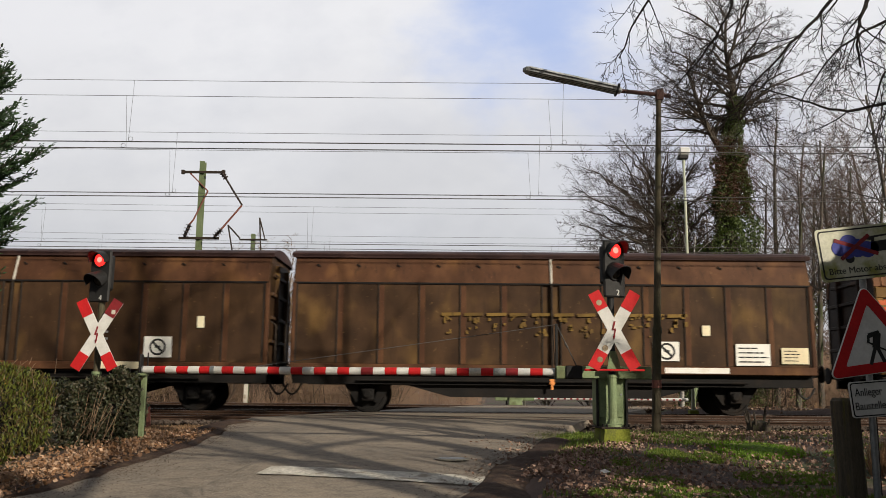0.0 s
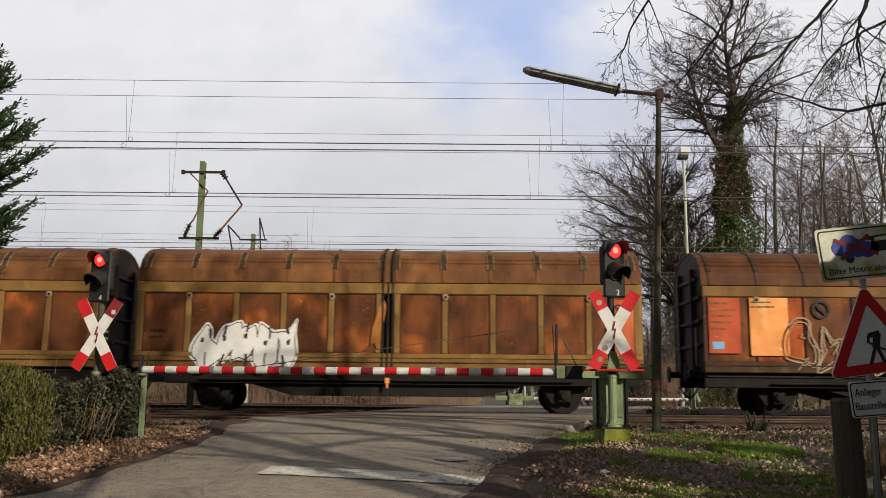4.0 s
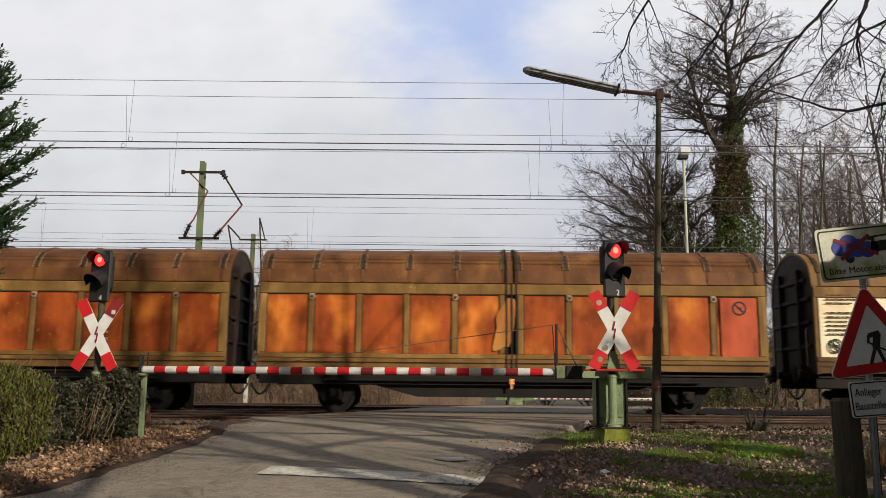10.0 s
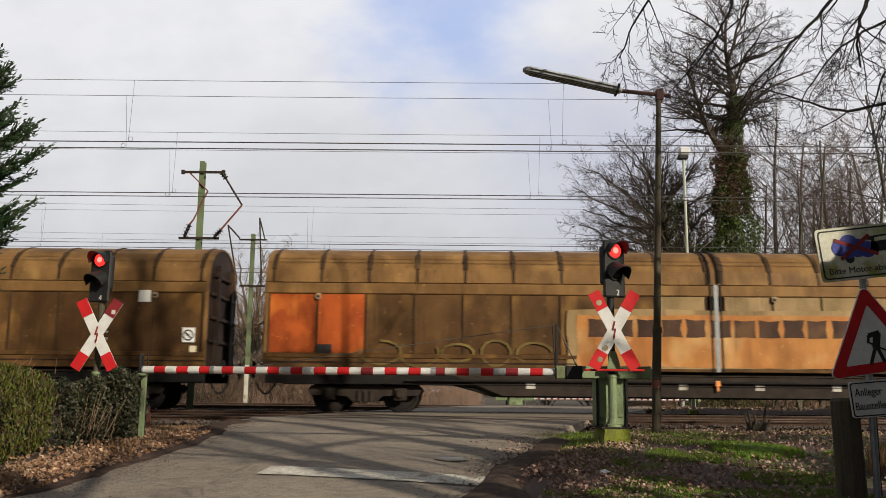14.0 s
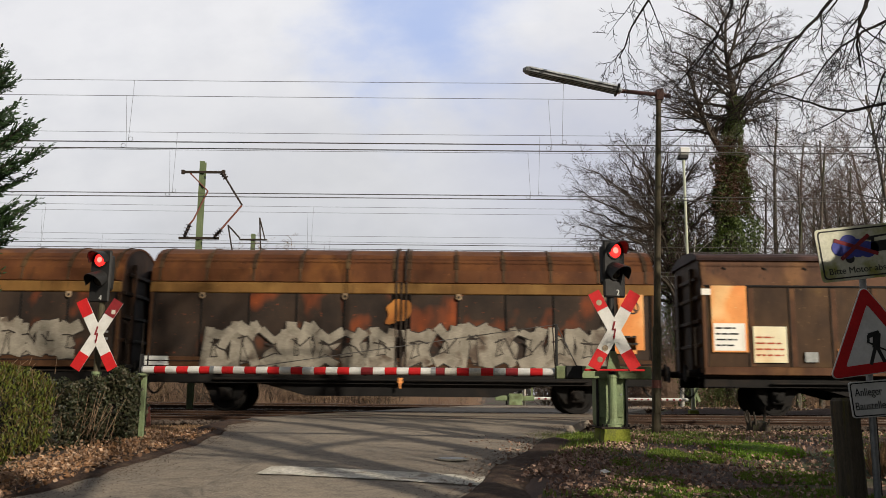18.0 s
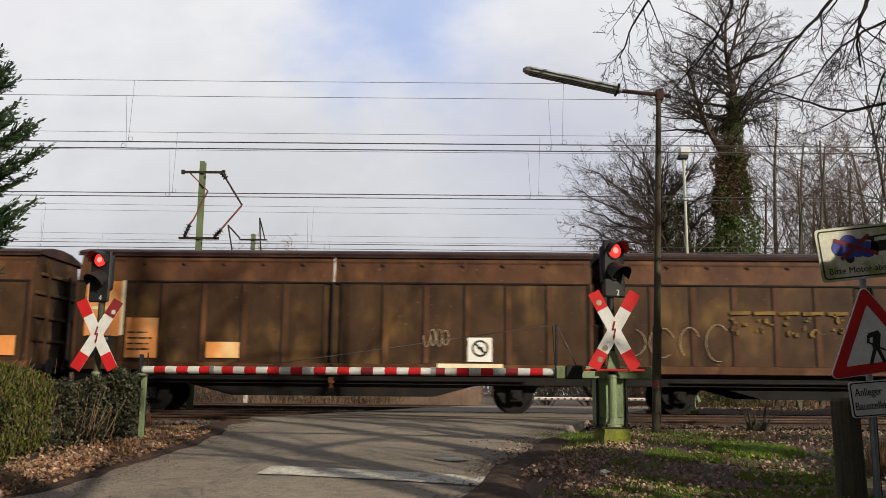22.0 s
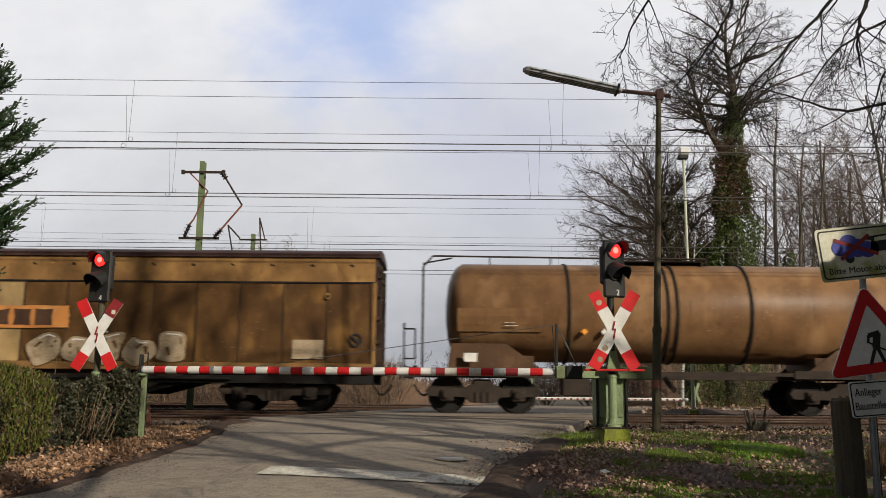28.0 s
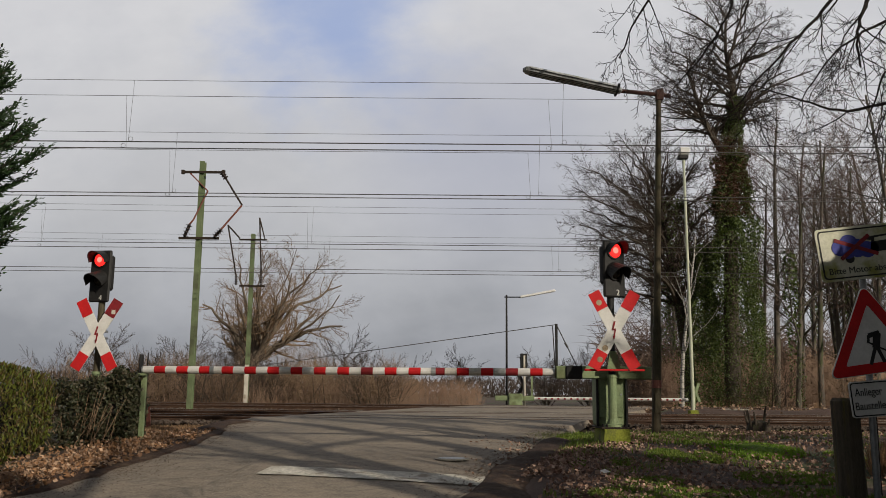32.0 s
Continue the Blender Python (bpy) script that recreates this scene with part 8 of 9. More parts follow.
def clump_points(rg, n, box, wob=0.25, shell=0.75):
    """Points mostly near the surface of an uneven rounded block."""
    x0, x1, y0, y1, z0, z1 = box
    out = []
    while len(out) < n:
        p = rg.uniform(-1, 1, 3)
        m = (np.abs(p) ** 4).sum() ** 0.25
        q = p / m * rg.uniform(shell, 1.0)
        c = ((x0 + x1) / 2, (y0 + y1) / 2, (z0 + z1) / 2)
        w = 1 + wob * noise.noise(Vector((q[0] * 1.7 + x0, q[1] * 1.7 + y0, q[2] * 1.7)))
        out.append((c[0] + q[0] * (x1 - x0) / 2 * w, c[1] + q[1] * (y1 - y0) / 2 * w, c[2] + q[2] * (z1 - z0) / 2 * w))
    return np.array(out)


rg = np.random.default_rng(4)

# hedge and ivy thicket left of the lane
hedge = thing("hedge", pose(0, 0, 0), "clipped olive-brown hedge of small leaves", "hedge")
# solid dark box stands in for the shade inside the leaves
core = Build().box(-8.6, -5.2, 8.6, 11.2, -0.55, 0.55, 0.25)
part("inner_wood", core, M["twig_dark"], hedge, "solid dark box painted as the hedge's shaded inside")
pts = clump_points(rg, 30000, (-8.0, -4.92, 8.2, 11.45, -0.60, 0.86), 0.16, 0.88)
cards("leaves", pts, 0.062, M["hedge"], hedge, "small upright olive sprays", 1, aim=np.tile((0.12, -0.15, 0.55), (len(pts), 1)), narrow=0.38)
b = Build()
rr = random.Random(3)
for _ in range(260):
    x, y = rr.uniform(-6.0, -4.95), rr.uniform(8.6, 11.3)
    z = rr.uniform(-0.3, 0.8)
    d = Vector((rr.uniform(-0.6, 0.6), rr.uniform(-0.8, 0.1), rr.uniform(0.1, 1))).normalized() * rr.uniform(0.08, 0.25)
    b.rod((x, y, z), (x + d.x, y + d.y, z + d.z), 0.004, 0.002, 4)
tagged(part("dry_growth", b, M["twig_tan"], hedge), "stray dry shoots", kind="stuff")

ivy = thing("ivy_bush", pose(0, 0, 0), "dark ivy thicket with dry stems round the signal post", "shrub")
# another dark box, for the thicket's shaded inside
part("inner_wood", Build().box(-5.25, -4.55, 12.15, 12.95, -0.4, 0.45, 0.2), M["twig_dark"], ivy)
pts = np.concatenate([clump_points(rg, 4000, (-5.8, -5.0, 11.25, 12.2, -0.4, 0.62), 0.2, 0.75), clump_points(rg, 10400, (-5.45, -4.72, 11.9, 13.0, -0.35, 0.66), 0.22, 0.7), clump_points(rg, 7200, (-4.92, -4.36, 12.1, 12.75, -0.35, 0.80), 0.25, 0.6)])
cards("leaves", pts, 0.048, M["ivy"], ivy, "glossy dark ivy leaves", 2, narrow=0.8)
b = Build()
for _ in range(26):
    x = rr.uniform(-5.35, -4.55)
    z = rr.uniform(-0.28, -0.05)
    b.rod((x, 11.9 + rr.uniform(-0.15, 0.1), z), (x + rr.uniform(-0.05, 0.32), 11.95, z + rr.uniform(0.25, 0.6)), 0.005, 0.003, 5)
part("stem_tangle", b, M["twig_tan"], ivy, "pale dry stems")

# conifer at the left edge
conifer = thing("conifer", pose(-8.6, 14.0, -0.35), "dark green drooping conifer with feathery sprays", "tree")
part("trunk", Build().rod((0, 0, -0.3), (0, 0, 7.5), 0.14, 0.02, 12), M["bark"], conifer)
rr = random.Random(8)
limb, sp, aim = Build(), [], []
REACH = ((1.2, 0.6), (2.2, 0.95), (3.2, 1.35), (4.7, 1.50), (5.6, 1.05), (6.3, 0.80), (7.0, 0.35), (7.4, 0.1))
for i in range(190):
    z = 1.3 + 6.0 * (i / 190) ** 0.95
    a = rr.uniform(0, 2 * math.pi) if i % 3 else rr.uniform(-0.9, 0.6)
    reach = lerp_table(REACH, z) * rr.choice((0.55, 0.8, 0.95, 1.05)) * rr.uniform(0.9, 1.1)
    pts = [Vector((0, 0, z))]
    for k in range(1, 7):
        s = k / 6
        pts.append(Vector((math.cos(a) * reach * s, math.sin(a) * reach * s, z - 0.16 * math.sin(s * 2.4) * reach + 0.30 * s * s * reach)))
    for q0, q1 in zip(pts, pts[1:]):
        limb.rod(q0, q1, 0.012, 0.008, 4)
        d = (q1 - q0).normalized()
        for _ in range(18):
            q = q0.lerp(q1, rr.random())
            side = Vector((-d.y, d.x, 0)) * rr.choice((-1, 1))
            dirn = (d * rr.uniform(0.6, 1.0) + side * rr.uniform(0.1, 0.8) + Vector((0, 0, rr.uniform(-0.35, 0.35)))).normalized()
            ln = rr.uniform(0.05, 0.26)
            for w in range(3):
                sp.append(q + dirn * ln * (0.3 + 0.35 * w) + rand_dir(rr) * 0.03)
                aim.append(dirn)
part("limb_frame", limb, M["bark"], conifer)
cards("needles", [tuple(p) for p in sp], 0.10, M["conifer"], conifer, "flat scaly sprays", 5, aim=[tuple(d) for d in aim], narrow=0.30)


# leaf litter and grass
def strewn(name, n, region, size, material, label, seed, lift=0.01, flat=0.35, heap=0.0, clump=0.0):
    r = random.Random(seed)
    pts = []
    guard = 0
    while len(pts) < n and guard < n * 30:
        guard += 1
        x, y = region(r)
        if clump and noise.noise(Vector((x * 0.9, y * 0.9, seed))) < r.uniform(-0.5, clump):
            continue
        pts.append((x, y, land(x, y) + lift + r.random() * heap))
    ob = cards(name, pts, size, material, None, "", seed, narrow=0.75, flat=flat)
    return tagged(ob, label, "leaf litter", kind="stuff")


def left_edge(r):
    y = r.uniform(6.5, 13.6)
    return lerp_table(ROAD_L, y) + 0.05 - abs(r.gauss(0, 0.45)), y


def left_spill(r):
    y = r.uniform(6.5, 14.0)
    return lerp_table(ROAD_L, y) + 0.25 - abs(r.gauss(0, 0.22)), y


def right_verge(r):
    y = r.uniform(7.0, 17.3)
    return lerp_table(ROAD_R, y) + 0.55 + abs(r.gauss(0.3, 3.0)), y


def right_edge(r):
    y = r.uniform(9.3, 13.2)
    return lerp_table(ROAD_R, y) + 0.15 + abs(r.gauss(0.0, 0.5)), y


strewn("leaf_litter", 7000, left_edge, 0.052, M["litter"], "drift of crisp tan leaves along the lane", 21, 0.015, 0.2, 0.12)
strewn("leaf_litter", 700, left_spill, 0.06, M["litter"], "scattered brown leaves at the asphalt edge", 22, 0.12, 0.5)
strewn("leaf_litter", 12000, right_verge, 0.046, M["litter_verge"], "pinkish-tan fallen leaves over the verge", 23, 0.014, 0.30, 0.04, 0.25)
strewn("leaf_litter", 2400, right_edge, 0.046, M["litter_verge"], "fallen leaves at the foot of the barrier box", 24, 0.02, 0.3, 0.03)
strewn("leaf_litter", 3000, lambda r: (r.uniform(6.5, 19), r.uniform(27.5, 46)), 0.11, M["litter_dim"], "fallen leaves between the tracks and the wood", 25, 0.02, 0.3, 0.18)
strewn("leaf_litter", 900, lambda r: (r.uniform(-7, -3.7), r.uniform(14.0, 17.2)), 0.06, M["litter_dim"], "dull leaves beside the rails", 26, 0.01, 0.4, 0.02)


def turf(name, n, region, h, material, label, seed, clump=0.2, dens=0.8):
    """Grass blades as thin bent triangles."""
    r = random.Random(seed)
    v, f = [], []
    guard = 0
    while len(f) < n and guard < n * 30:
        guard += 1
        x, y = region(r)
        if clump is not None and noise.noise(Vector((x * dens, y * dens, seed))) < clump - r.uniform(0, 0.12):
            continue
        z = land(x, y) - 0.005
        a, hh = r.uniform(0, 6.28), h * r.uniform(0.5, 1.2)
        w = 0.007 + 0.006 * r.random()
        dx, dy = math.cos(a), math.sin(a)
        lean = r.uniform(-0.6, 0.6) * hh
        k = len(v)
        v += [(x - dy * w, y + dx * w, z), (x + dy * w, y - dx * w, z), (x + dx * lean, y + dy * lean, z + hh)]
        f.append((k, k + 1, k + 2))
    ob = part(name, (v, f), material, None)
    return tagged(ob, label, "grass", kind="stuff")


def tuft_by_box(r):
    return r.gauss(1.75, 0.30), r.gauss(13.4, 1.0)


def lamp_grass(r):
    return r.gauss(3.3, 0.5), r.gauss(13.2, 0.7)


def patch(cx, cy, rx, ry):
    """A tapering round patch."""
    def pick(r):
        a, q = r.uniform(0, 6.28), r.random() ** 0.65
        return cx + rx * q * math.cos(a), cy + ry * q * math.sin(a)
    return pick


def turf_base(cx, cy, rx, ry, rise, material, label, seed, name="turf"):
    """A low ragged cushion of short turf on the soil."""
    v, f, n, m = [], [], 40, 7
    for j in range(m + 1):
        q = j / m
        for i in range(n):
            a = 2 * math.pi * i / n
            k = 0.80 + 0.42 * noise.noise(Vector((math.cos(a) * 1.8, math.sin(a) * 1.8, seed))) + 0.22 * noise.noise(Vector((math.cos(a) * 6, math.sin(a) * 6, seed + 3.0)))
            x, y = cx + rx * k * q * math.cos(a), cy + ry * k * q * math.sin(a)
            z = land(x, y) + rise * (1 - q * q) + 0.012 * noise.noise(Vector((x * 9, y * 9, seed))) - (0.03 if j == m else 0.0)
            v.append((x, y, z + 0.012))
    for j in range(m):
        for i in range(n):
            i2 = (i + 1) % n
            f.append((j * n + i, (j + 1) * n + i, (j + 1) * n + i2, j * n + i2))
    return tagged(part(name, (v, f), material, None, smooth=True), label, "grass", kind="stuff")


M["turf"] = surf("short_turf", (0.050, 0.085, 0.012), (0.095, 0.150, 0.018), 0.9, scale=5, fine=60, bump=1.0, dist=0.03, grain=0.55, c3=(0.070, 0.050, 0.026), s3=4.5)
M["moss_mat"] = surf("moss_cushion", (0.120, 0.215, 0.012), (0.175, 0.285, 0.018), 0.9, scale=4, fine=70, bump=1.0, dist=0.03, grain=0.45, c3=(0.075, 0.115, 0.014), s3=3.0)
moss_mound = patch(3.70, 10.9, 0.52, 0.72)
turf("grass", 5200, tuft_by_box, 0.10, M["grass"], "fresh green grass tuft beside the barrier box", 31, None)
turf("grass", 3600, lamp_grass, 0.08, M["grass"], "grass round the lamp's foot", 32, None)
turf("grass", 6000, right_verge, 0.06, M["grass"], "thin scattered grass on the verge", 33, 0.22, 1.4)
# centre x and y, half widths and number of blades of the ragged patches
PATCHES = ((3.3, 13.3, 0.32, 2.0, 8000), (2.55, 10.45, 0.28, 0.5, 4200), (2.95, 14.0, 0.30, 1.8, 6000), (2.05, 14.6, 0.30, 2.3, 8000), (2.98, 10.4, 0.13, 0.4, 1600), (1.9, 9.9, 0.14, 0.25, 1200), (1.41, 10.0, 0.10, 0.25, 700), (4.6, 10.5, 0.18, 0.45, 1700), (3.47, 9.05, 0.62, 0.40, 9000), (1.98, 8.7, 0.28, 0.2, 2600), (2.5, 8.0, 1.35, 0.42, 15000), (1.55, 12.0, 0.10, 0.8, 1200))
for k, (cx, cy, wide, deep, cnt) in enumerate(PATCHES):
    turf_base(cx, cy, wide, deep, 0.012, M["turf"], "short green turf on the verge", 7.0 + k)
    turf("grass", cnt, patch(cx, cy, wide, deep), 0.045, M["grass"], "ragged patch of green grass on the verge", 50 + k, -0.20, 4.0)
turf_base(3.70, 10.9, 0.56, 0.80, 0.055, M["moss_mat"], "bright green moss cushion on the verge", 3.0, "moss")
turf("moss", 7000, moss_mound, 0.068, M["moss"], "bright green moss cushion on the verge", 34, None)
turf("grass", 900, patch(4.55, 9.2, 0.22, 0.4), 0.32, M["straw"], "dry rust-yellow stalks beside the posts", 66, None)
turf("grass", 3500, lambda r: (r.uniform(-6.0, -3.9), r.uniform(14.2, 17.0)), 0.07, M["straw"], "yellowed grass beside the rails", 35, None)
turf("grass", 6000, lambda r: (r.uniform(-6, 30), r.uniform(40.5, 47)), 0.16, M["straw"], "dry grass beyond the tracks", 36, None)

# stump with upright shoots
st = thing("tree_stump", pose(5.5, 16.0, land(5.5, 16.0)), "dark rotten stump with broken shoots", "stump")
part("stump", Build().lathe([(-0.1, 0.26), (0.10, 0.20), (0.20, 0.16), (0.24, 0.06)], (0, 0, 0), (0, 0, 1), 12), M["wood_dark"], st)
b = Build()
for i in range(9):
    a = rr.uniform(0, 6.28)
    b.rod((0.15 * math.cos(a), 0.15 * math.sin(a), 0.05), (0.25 * math.cos(a), 0.15 * math.sin(a), rr.uniform(0.25, 0.5)), 0.03, 0.012, 6)
part("shoots", b, M["wood_dark"], st)

# bare trees: (segments, wobble, lift, children, angle, length ratio, first child)
WOODS = ((11, 0.05, 0.03, 16, 48, 0.42, 0.28), (6, 0.22, 0.03, 7, 42, 0.52, 0.2), (4, 0.24, 0.05, 5, 40, 0.55, 0.15), (3, 0.3, 0.04, 4, 40, 0.55, 0.1), (2, 0.3, 0.02, 0, 0, 0, 0))
BUSHY = ((6, 0.10, 0.05, 17, 52, 0.92, 0.30), (7, 0.14, 0.06, 10, 42, 0.50, 0.18), (5, 0.22, 0.05, 7, 38, 0.52, 0.1), (4, 0.3, 0.04, 5, 38, 0.55, 0.1), (2, 0.3, 0.0, 0, 0, 0, 0))
SHRUB = ((3, 0.2, 0.1, 7, 45, 0.9, 0.0), (4, 0.2, 0.12, 6, 35, 0.55, 0.1), (3, 0.25, 0.1, 4, 35, 0.55, 0.1), (2, 0.3, 0.05, 0, 0, 0, 0))


def ivy_on(root, p0, p1, r, n, seed, wob=0.5, size=0.16, taper=0.35):
    """Ivy clothing a stem from p0 to p1."""
    g = np.random.default_rng(seed)
    t = g.uniform(0, 1, n)
    a = g.uniform(0, 2 * np.pi, n)
    p0, p1 = np.array(p0), np.array(p1)
    base = p0 + (p1 - p0) * t[:, None]
    rad = np.array([r * (1 + wob * noise.noise(Vector((math.cos(q) * 1.3, math.sin(q) * 1.3, s * 9 + seed)))) * (1.05 - taper * s) for q, s in zip(a, t)]) * g.uniform(0.7, 1.08, n)
    pts = base + np.stack([np.cos(a) * rad, np.sin(a) * rad, g.uniform(-0.1, 0.1, n)], 1)
    cards("ivy", pts, size, M["ivy_tree"], root, "dense ivy on the trunk", seed, narrow=0.85)


TWIG_SPEC = (None, None, (6, 0.17, 0.02, 7, 46, 0.58, 0.12), (4, 0.20, 0.02, 5, 44, 0.62, 0.12), (2, 0.26, 0.0, 0, 0, 0, 0))


def along(line, s):
    k = min(len(line) - 2, int(s * (len(line) - 1)))
    return line[k].lerp(line[k + 1], s * (len(line) - 1) - k)


def spread(tree, stem, centre, radii, n, rad, kids, reach, low=-0.3, lift=0.5, spec=TWIG_SPEC):
    """Limbs that leave the stem and arch out to a rounded crown, each with its boughs and twigs."""
    r, stem, centre = tree.r, [Vector(q) for q in stem], Vector(centre)
    for i in range(n):
        zz, a, k = low + (1 - low) * (i + 0.5) / n, 2.39996 * i + r.uniform(-0.3, 0.3), r.uniform(0.74, 1.05)
        h = math.sqrt(max(0.0, 1 - zz * zz))
        end = centre + Vector((radii[0] * h * math.cos(a), radii[1] * h * math.sin(a), radii[2] * zz)) * k
        s = min(1.0, max(0.0, (zz - low) / (1 - low) + r.uniform(-0.35, 0.1)))
        start = along(stem, s)
        gap = (end - start).length
        mid = start.lerp(end, 0.45) + Vector((0, 0, lift * gap * 0.25)) + rand_dir(r) * gap * 0.14
        pts = [start * (1 - t) ** 2 + mid * 2 * t * (1 - t) + end * t * t + rand_dir(r) * gap * 0.022 * (t > 0) for t in [j / 9 for j in range(10)]]
        r0 = rad * r.uniform(0.6, 1.15) * (1 - 0.45 * s)
        rads = [r0 * (1 - 0.78 * j / 9) for j in range(10)]
        tree.tube(pts, rads, 6, 1)
        for c in range(kids):
            j = min(8, int(10 * (0.18 + 0.80 * (c + r.random()) / kids)))
            d = (pts[j + 1] - pts[j]).normalized()
            side = rand_dir(r)
            side = (side - d * side.dot(d)).normalized()
            tree.grow(pts[j], d * 0.75 + side * 0.75 + Vector((0, 0, 0.12)), reach * gap * (1 - 0.45 * j / 9) * r.uniform(0.7, 1.2), max(tree.thin, rads[j] * 0.5), 2, spec)


# tall tree: one stem to the fork, a bare fork to one side, an ivied one to the other
big = Tree(11, 2, 0.008)
big.tube([Vector(q) for q in ((0, 0, -0.5), (0.1, 0, 5.0), (0.3, 0, 10.0), (0.40, 0, 15.2))], [0.46, 0.42, 0.36, 0.30], 10, 0)
left_fork = ((0.30, 0, 14.4), (-0.35, 0.1, 15.6), (-0.95, 0.1, 16.8), (-1.3, 0.0, 18.0), (-1.7, 0.0, 19.6))
right_fork = ((0.40, 0, 15.0), (0.75, 0, 16.4), (0.95, 0, 17.6), (0.70, 0.1, 19.2), (0.5, 0.1, 21.0), (0.6, 0.1, 23.0))
big.tube([Vector(q) for q in left_fork], [0.24, 0.19, 0.15, 0.11, 0.06], 8, 0)
big.tube([Vector(q) for q in right_fork], [0.28, 0.25, 0.21, 0.16, 0.10, 0.05], 8, 0)
spread(big, left_fork[1:], (-1.5, 0, 18.2), (3.4, 2.8, 3.6), 20, 0.10, 8, 0.50, -0.60, 0.1)
spread(big, right_fork[1:], (0.7, 0, 20.2), (4.6, 3.4, 5.2), 36, 0.12, 8, 0.48, -0.80, 0.1)
bt = big.done("bare_tree", pose(15.2, 48.0, -0.7), "tall bare forked tree with its stem wrapped in ivy", "tree", ("bark", "twig"))
ivy_on(bt, (0.2, 0, 0.2), (0.5, 0, 14.6), 1.65, 24000, 41, 0.9, 0.125, 0.55)
ivy_on(bt, (0.45, -0.1, 14.4), (0.95, 0.0, 18.0), 0.62, 4200, 42, 0.5, 0.11, 0.4)
ivy_on(bt, (-1.5, 0.4, 0.2), (-1.2, 0.4, 9.5), 1.2, 9500, 43, 0.8, 0.12, 0.7)
b = Build()
rr = random.Random(77)
for _ in range(1900):
    z = rr.uniform(11.0, 15.4)
    p = Vector((rr.gauss(0.3, 0.72), rr.gauss(-0.5, 0.4), z))
    q = p + Vector((rr.uniform(-1, 1), rr.uniform(-0.8, 0.2), rr.uniform(-0.5, 0.9))) * rr.uniform(0.2, 0.7)
    b.rod(p, q, 0.013, 0.007, 3)
part("dead_creeper", b, M["creeper"], bt, "reddish-brown dead creeper")

bush = Tree(13, 2, 0.0075)
stem = ((0.4, 0, -0.5), (0.35, 0, 3.0), (-0.1, 0, 6.2), (-0.5, 0, 9.0), (-0.9, 0, 11.6), (-1.0, 0, 13.2))
bush.tube([Vector(q) for q in stem], [0.40, 0.34, 0.28, 0.21, 0.13, 0.06], 9, 0)
spread(bush, stem[2:], (-1.6, 0, 11.6), (5.1, 4.2, 4.9), 62, 0.12, 11, 0.46, -0.95, 0.5)
bb = bush.done("bare_tree", pose(13.1, 50.0, -0.7), "rounded bare tree with a dense haze of twigs", "tree", ("bark", "twig"))
ivy_on(bb, (0.2, 0.2, 3.0), (-0.2, 0.2, 12.5), 1.3, 7000, 44, 1.0, 0.12, 0.5)

wl = Tree(17, 2, 0.008)
wstem = ((0, 0, -0.3), (0.05, 0, 1.4), (0.2, 0, 3.0), (0.55, 0, 4.4))
wl.tube([Vector(q) for q in wstem], [0.42, 0.36, 0.30, 0.20], 10, 0)
spread(wl, wstem[2:], (1.5, 0, 6.9), (4.3, 3.4, 3.6), 17, 0.21, 10, 0.42, -0.50, 0.25)
wt = wl.done("bare_tree", pose(-12.0, 52.0, -0.85), "bare spreading tree with tan twigs", "tree", ("bark_tan", "twig_tan"))
copy_thing(wt, pose(-17.5, 74.0, -0.85, 0, 0, 70))

variants = []
for i in range(3):
    t = Tree(30 + i, 2, 0.010)
    t.grow(Vector((0, 0, -0.4)), Vector((0, 0, 1)), 15.0 + 2 * i, 0.17 + 0.03 * i, 0, WOODS)
    variants.append(t.done("bare_tree", pose(19.5 + 2.6 * i, 50 + 3 * i, -0.75, 0, 0, 50 * i), "slim bare woodland tree", "tree", ("bark_grey", "twig_wood"), "trees of the wood"))
ivy_on(variants[0], (0, 0, 0.2), (0, 0, 9.5), 0.42, 900, 45, 0.6)
rr = random.Random(19)
for i in range(30):
    if i < 13:
        x, y = rr.uniform(17.5, 30), rr.uniform(47, 62)
    else:
        x, y = rr.uniform(13.5, 48), rr.uniform(60, 92)
    copy_thing(variants[rr.randrange(1, 3) if i % 4 else 0], pose(x, y, -0.8, rr.uniform(-3, 3), rr.uniform(-3, 3), rr.uniform(0, 360)))
birch = Tree(51)
birch.grow(Vector((0, 0, -0.3)), Vector((0.02, 0, 1)), 10.0, 0.13, 0, ((8, 0.06, 0.02, 12, 35, 0.35, 0.35), (5, 0.2, 0.05, 6, 40, 0.5, 0.2), (4, 0.25, -0.02, 4, 40, 0.5, 0.1), (2, 0.3, -0.05, 0, 0, 0, 0)))
birch.done("birch_tree", pose(12.1, 46.5, -0.7), "thin birch with a pale flecked trunk", "tree", ("birch", "twig"))

sh = []
for i in range(3):
    t = Tree(60 + i, 1, 0.008)
    for k in range(6):
        t.grow(Vector((t.r.uniform(-0.7, 0.7), t.r.uniform(-0.5, 0.5), -0.2)), Vector((t.r.uniform(-0.6, 0.6), t.r.uniform(-0.5, 0.5), 1)), 2.1 + 0.35 * i, 0.035, 0, SHRUB)
    sh.append(t.done("bare_shrub", pose(-13.5 + 4.0 * i, 48.5 + i, -0.85), "leafless brown shrub thicket beyond the tracks", "shrub", ("twig", "twig_tan" if i < 2 else "twig"), "shrubs beyond the tracks"))
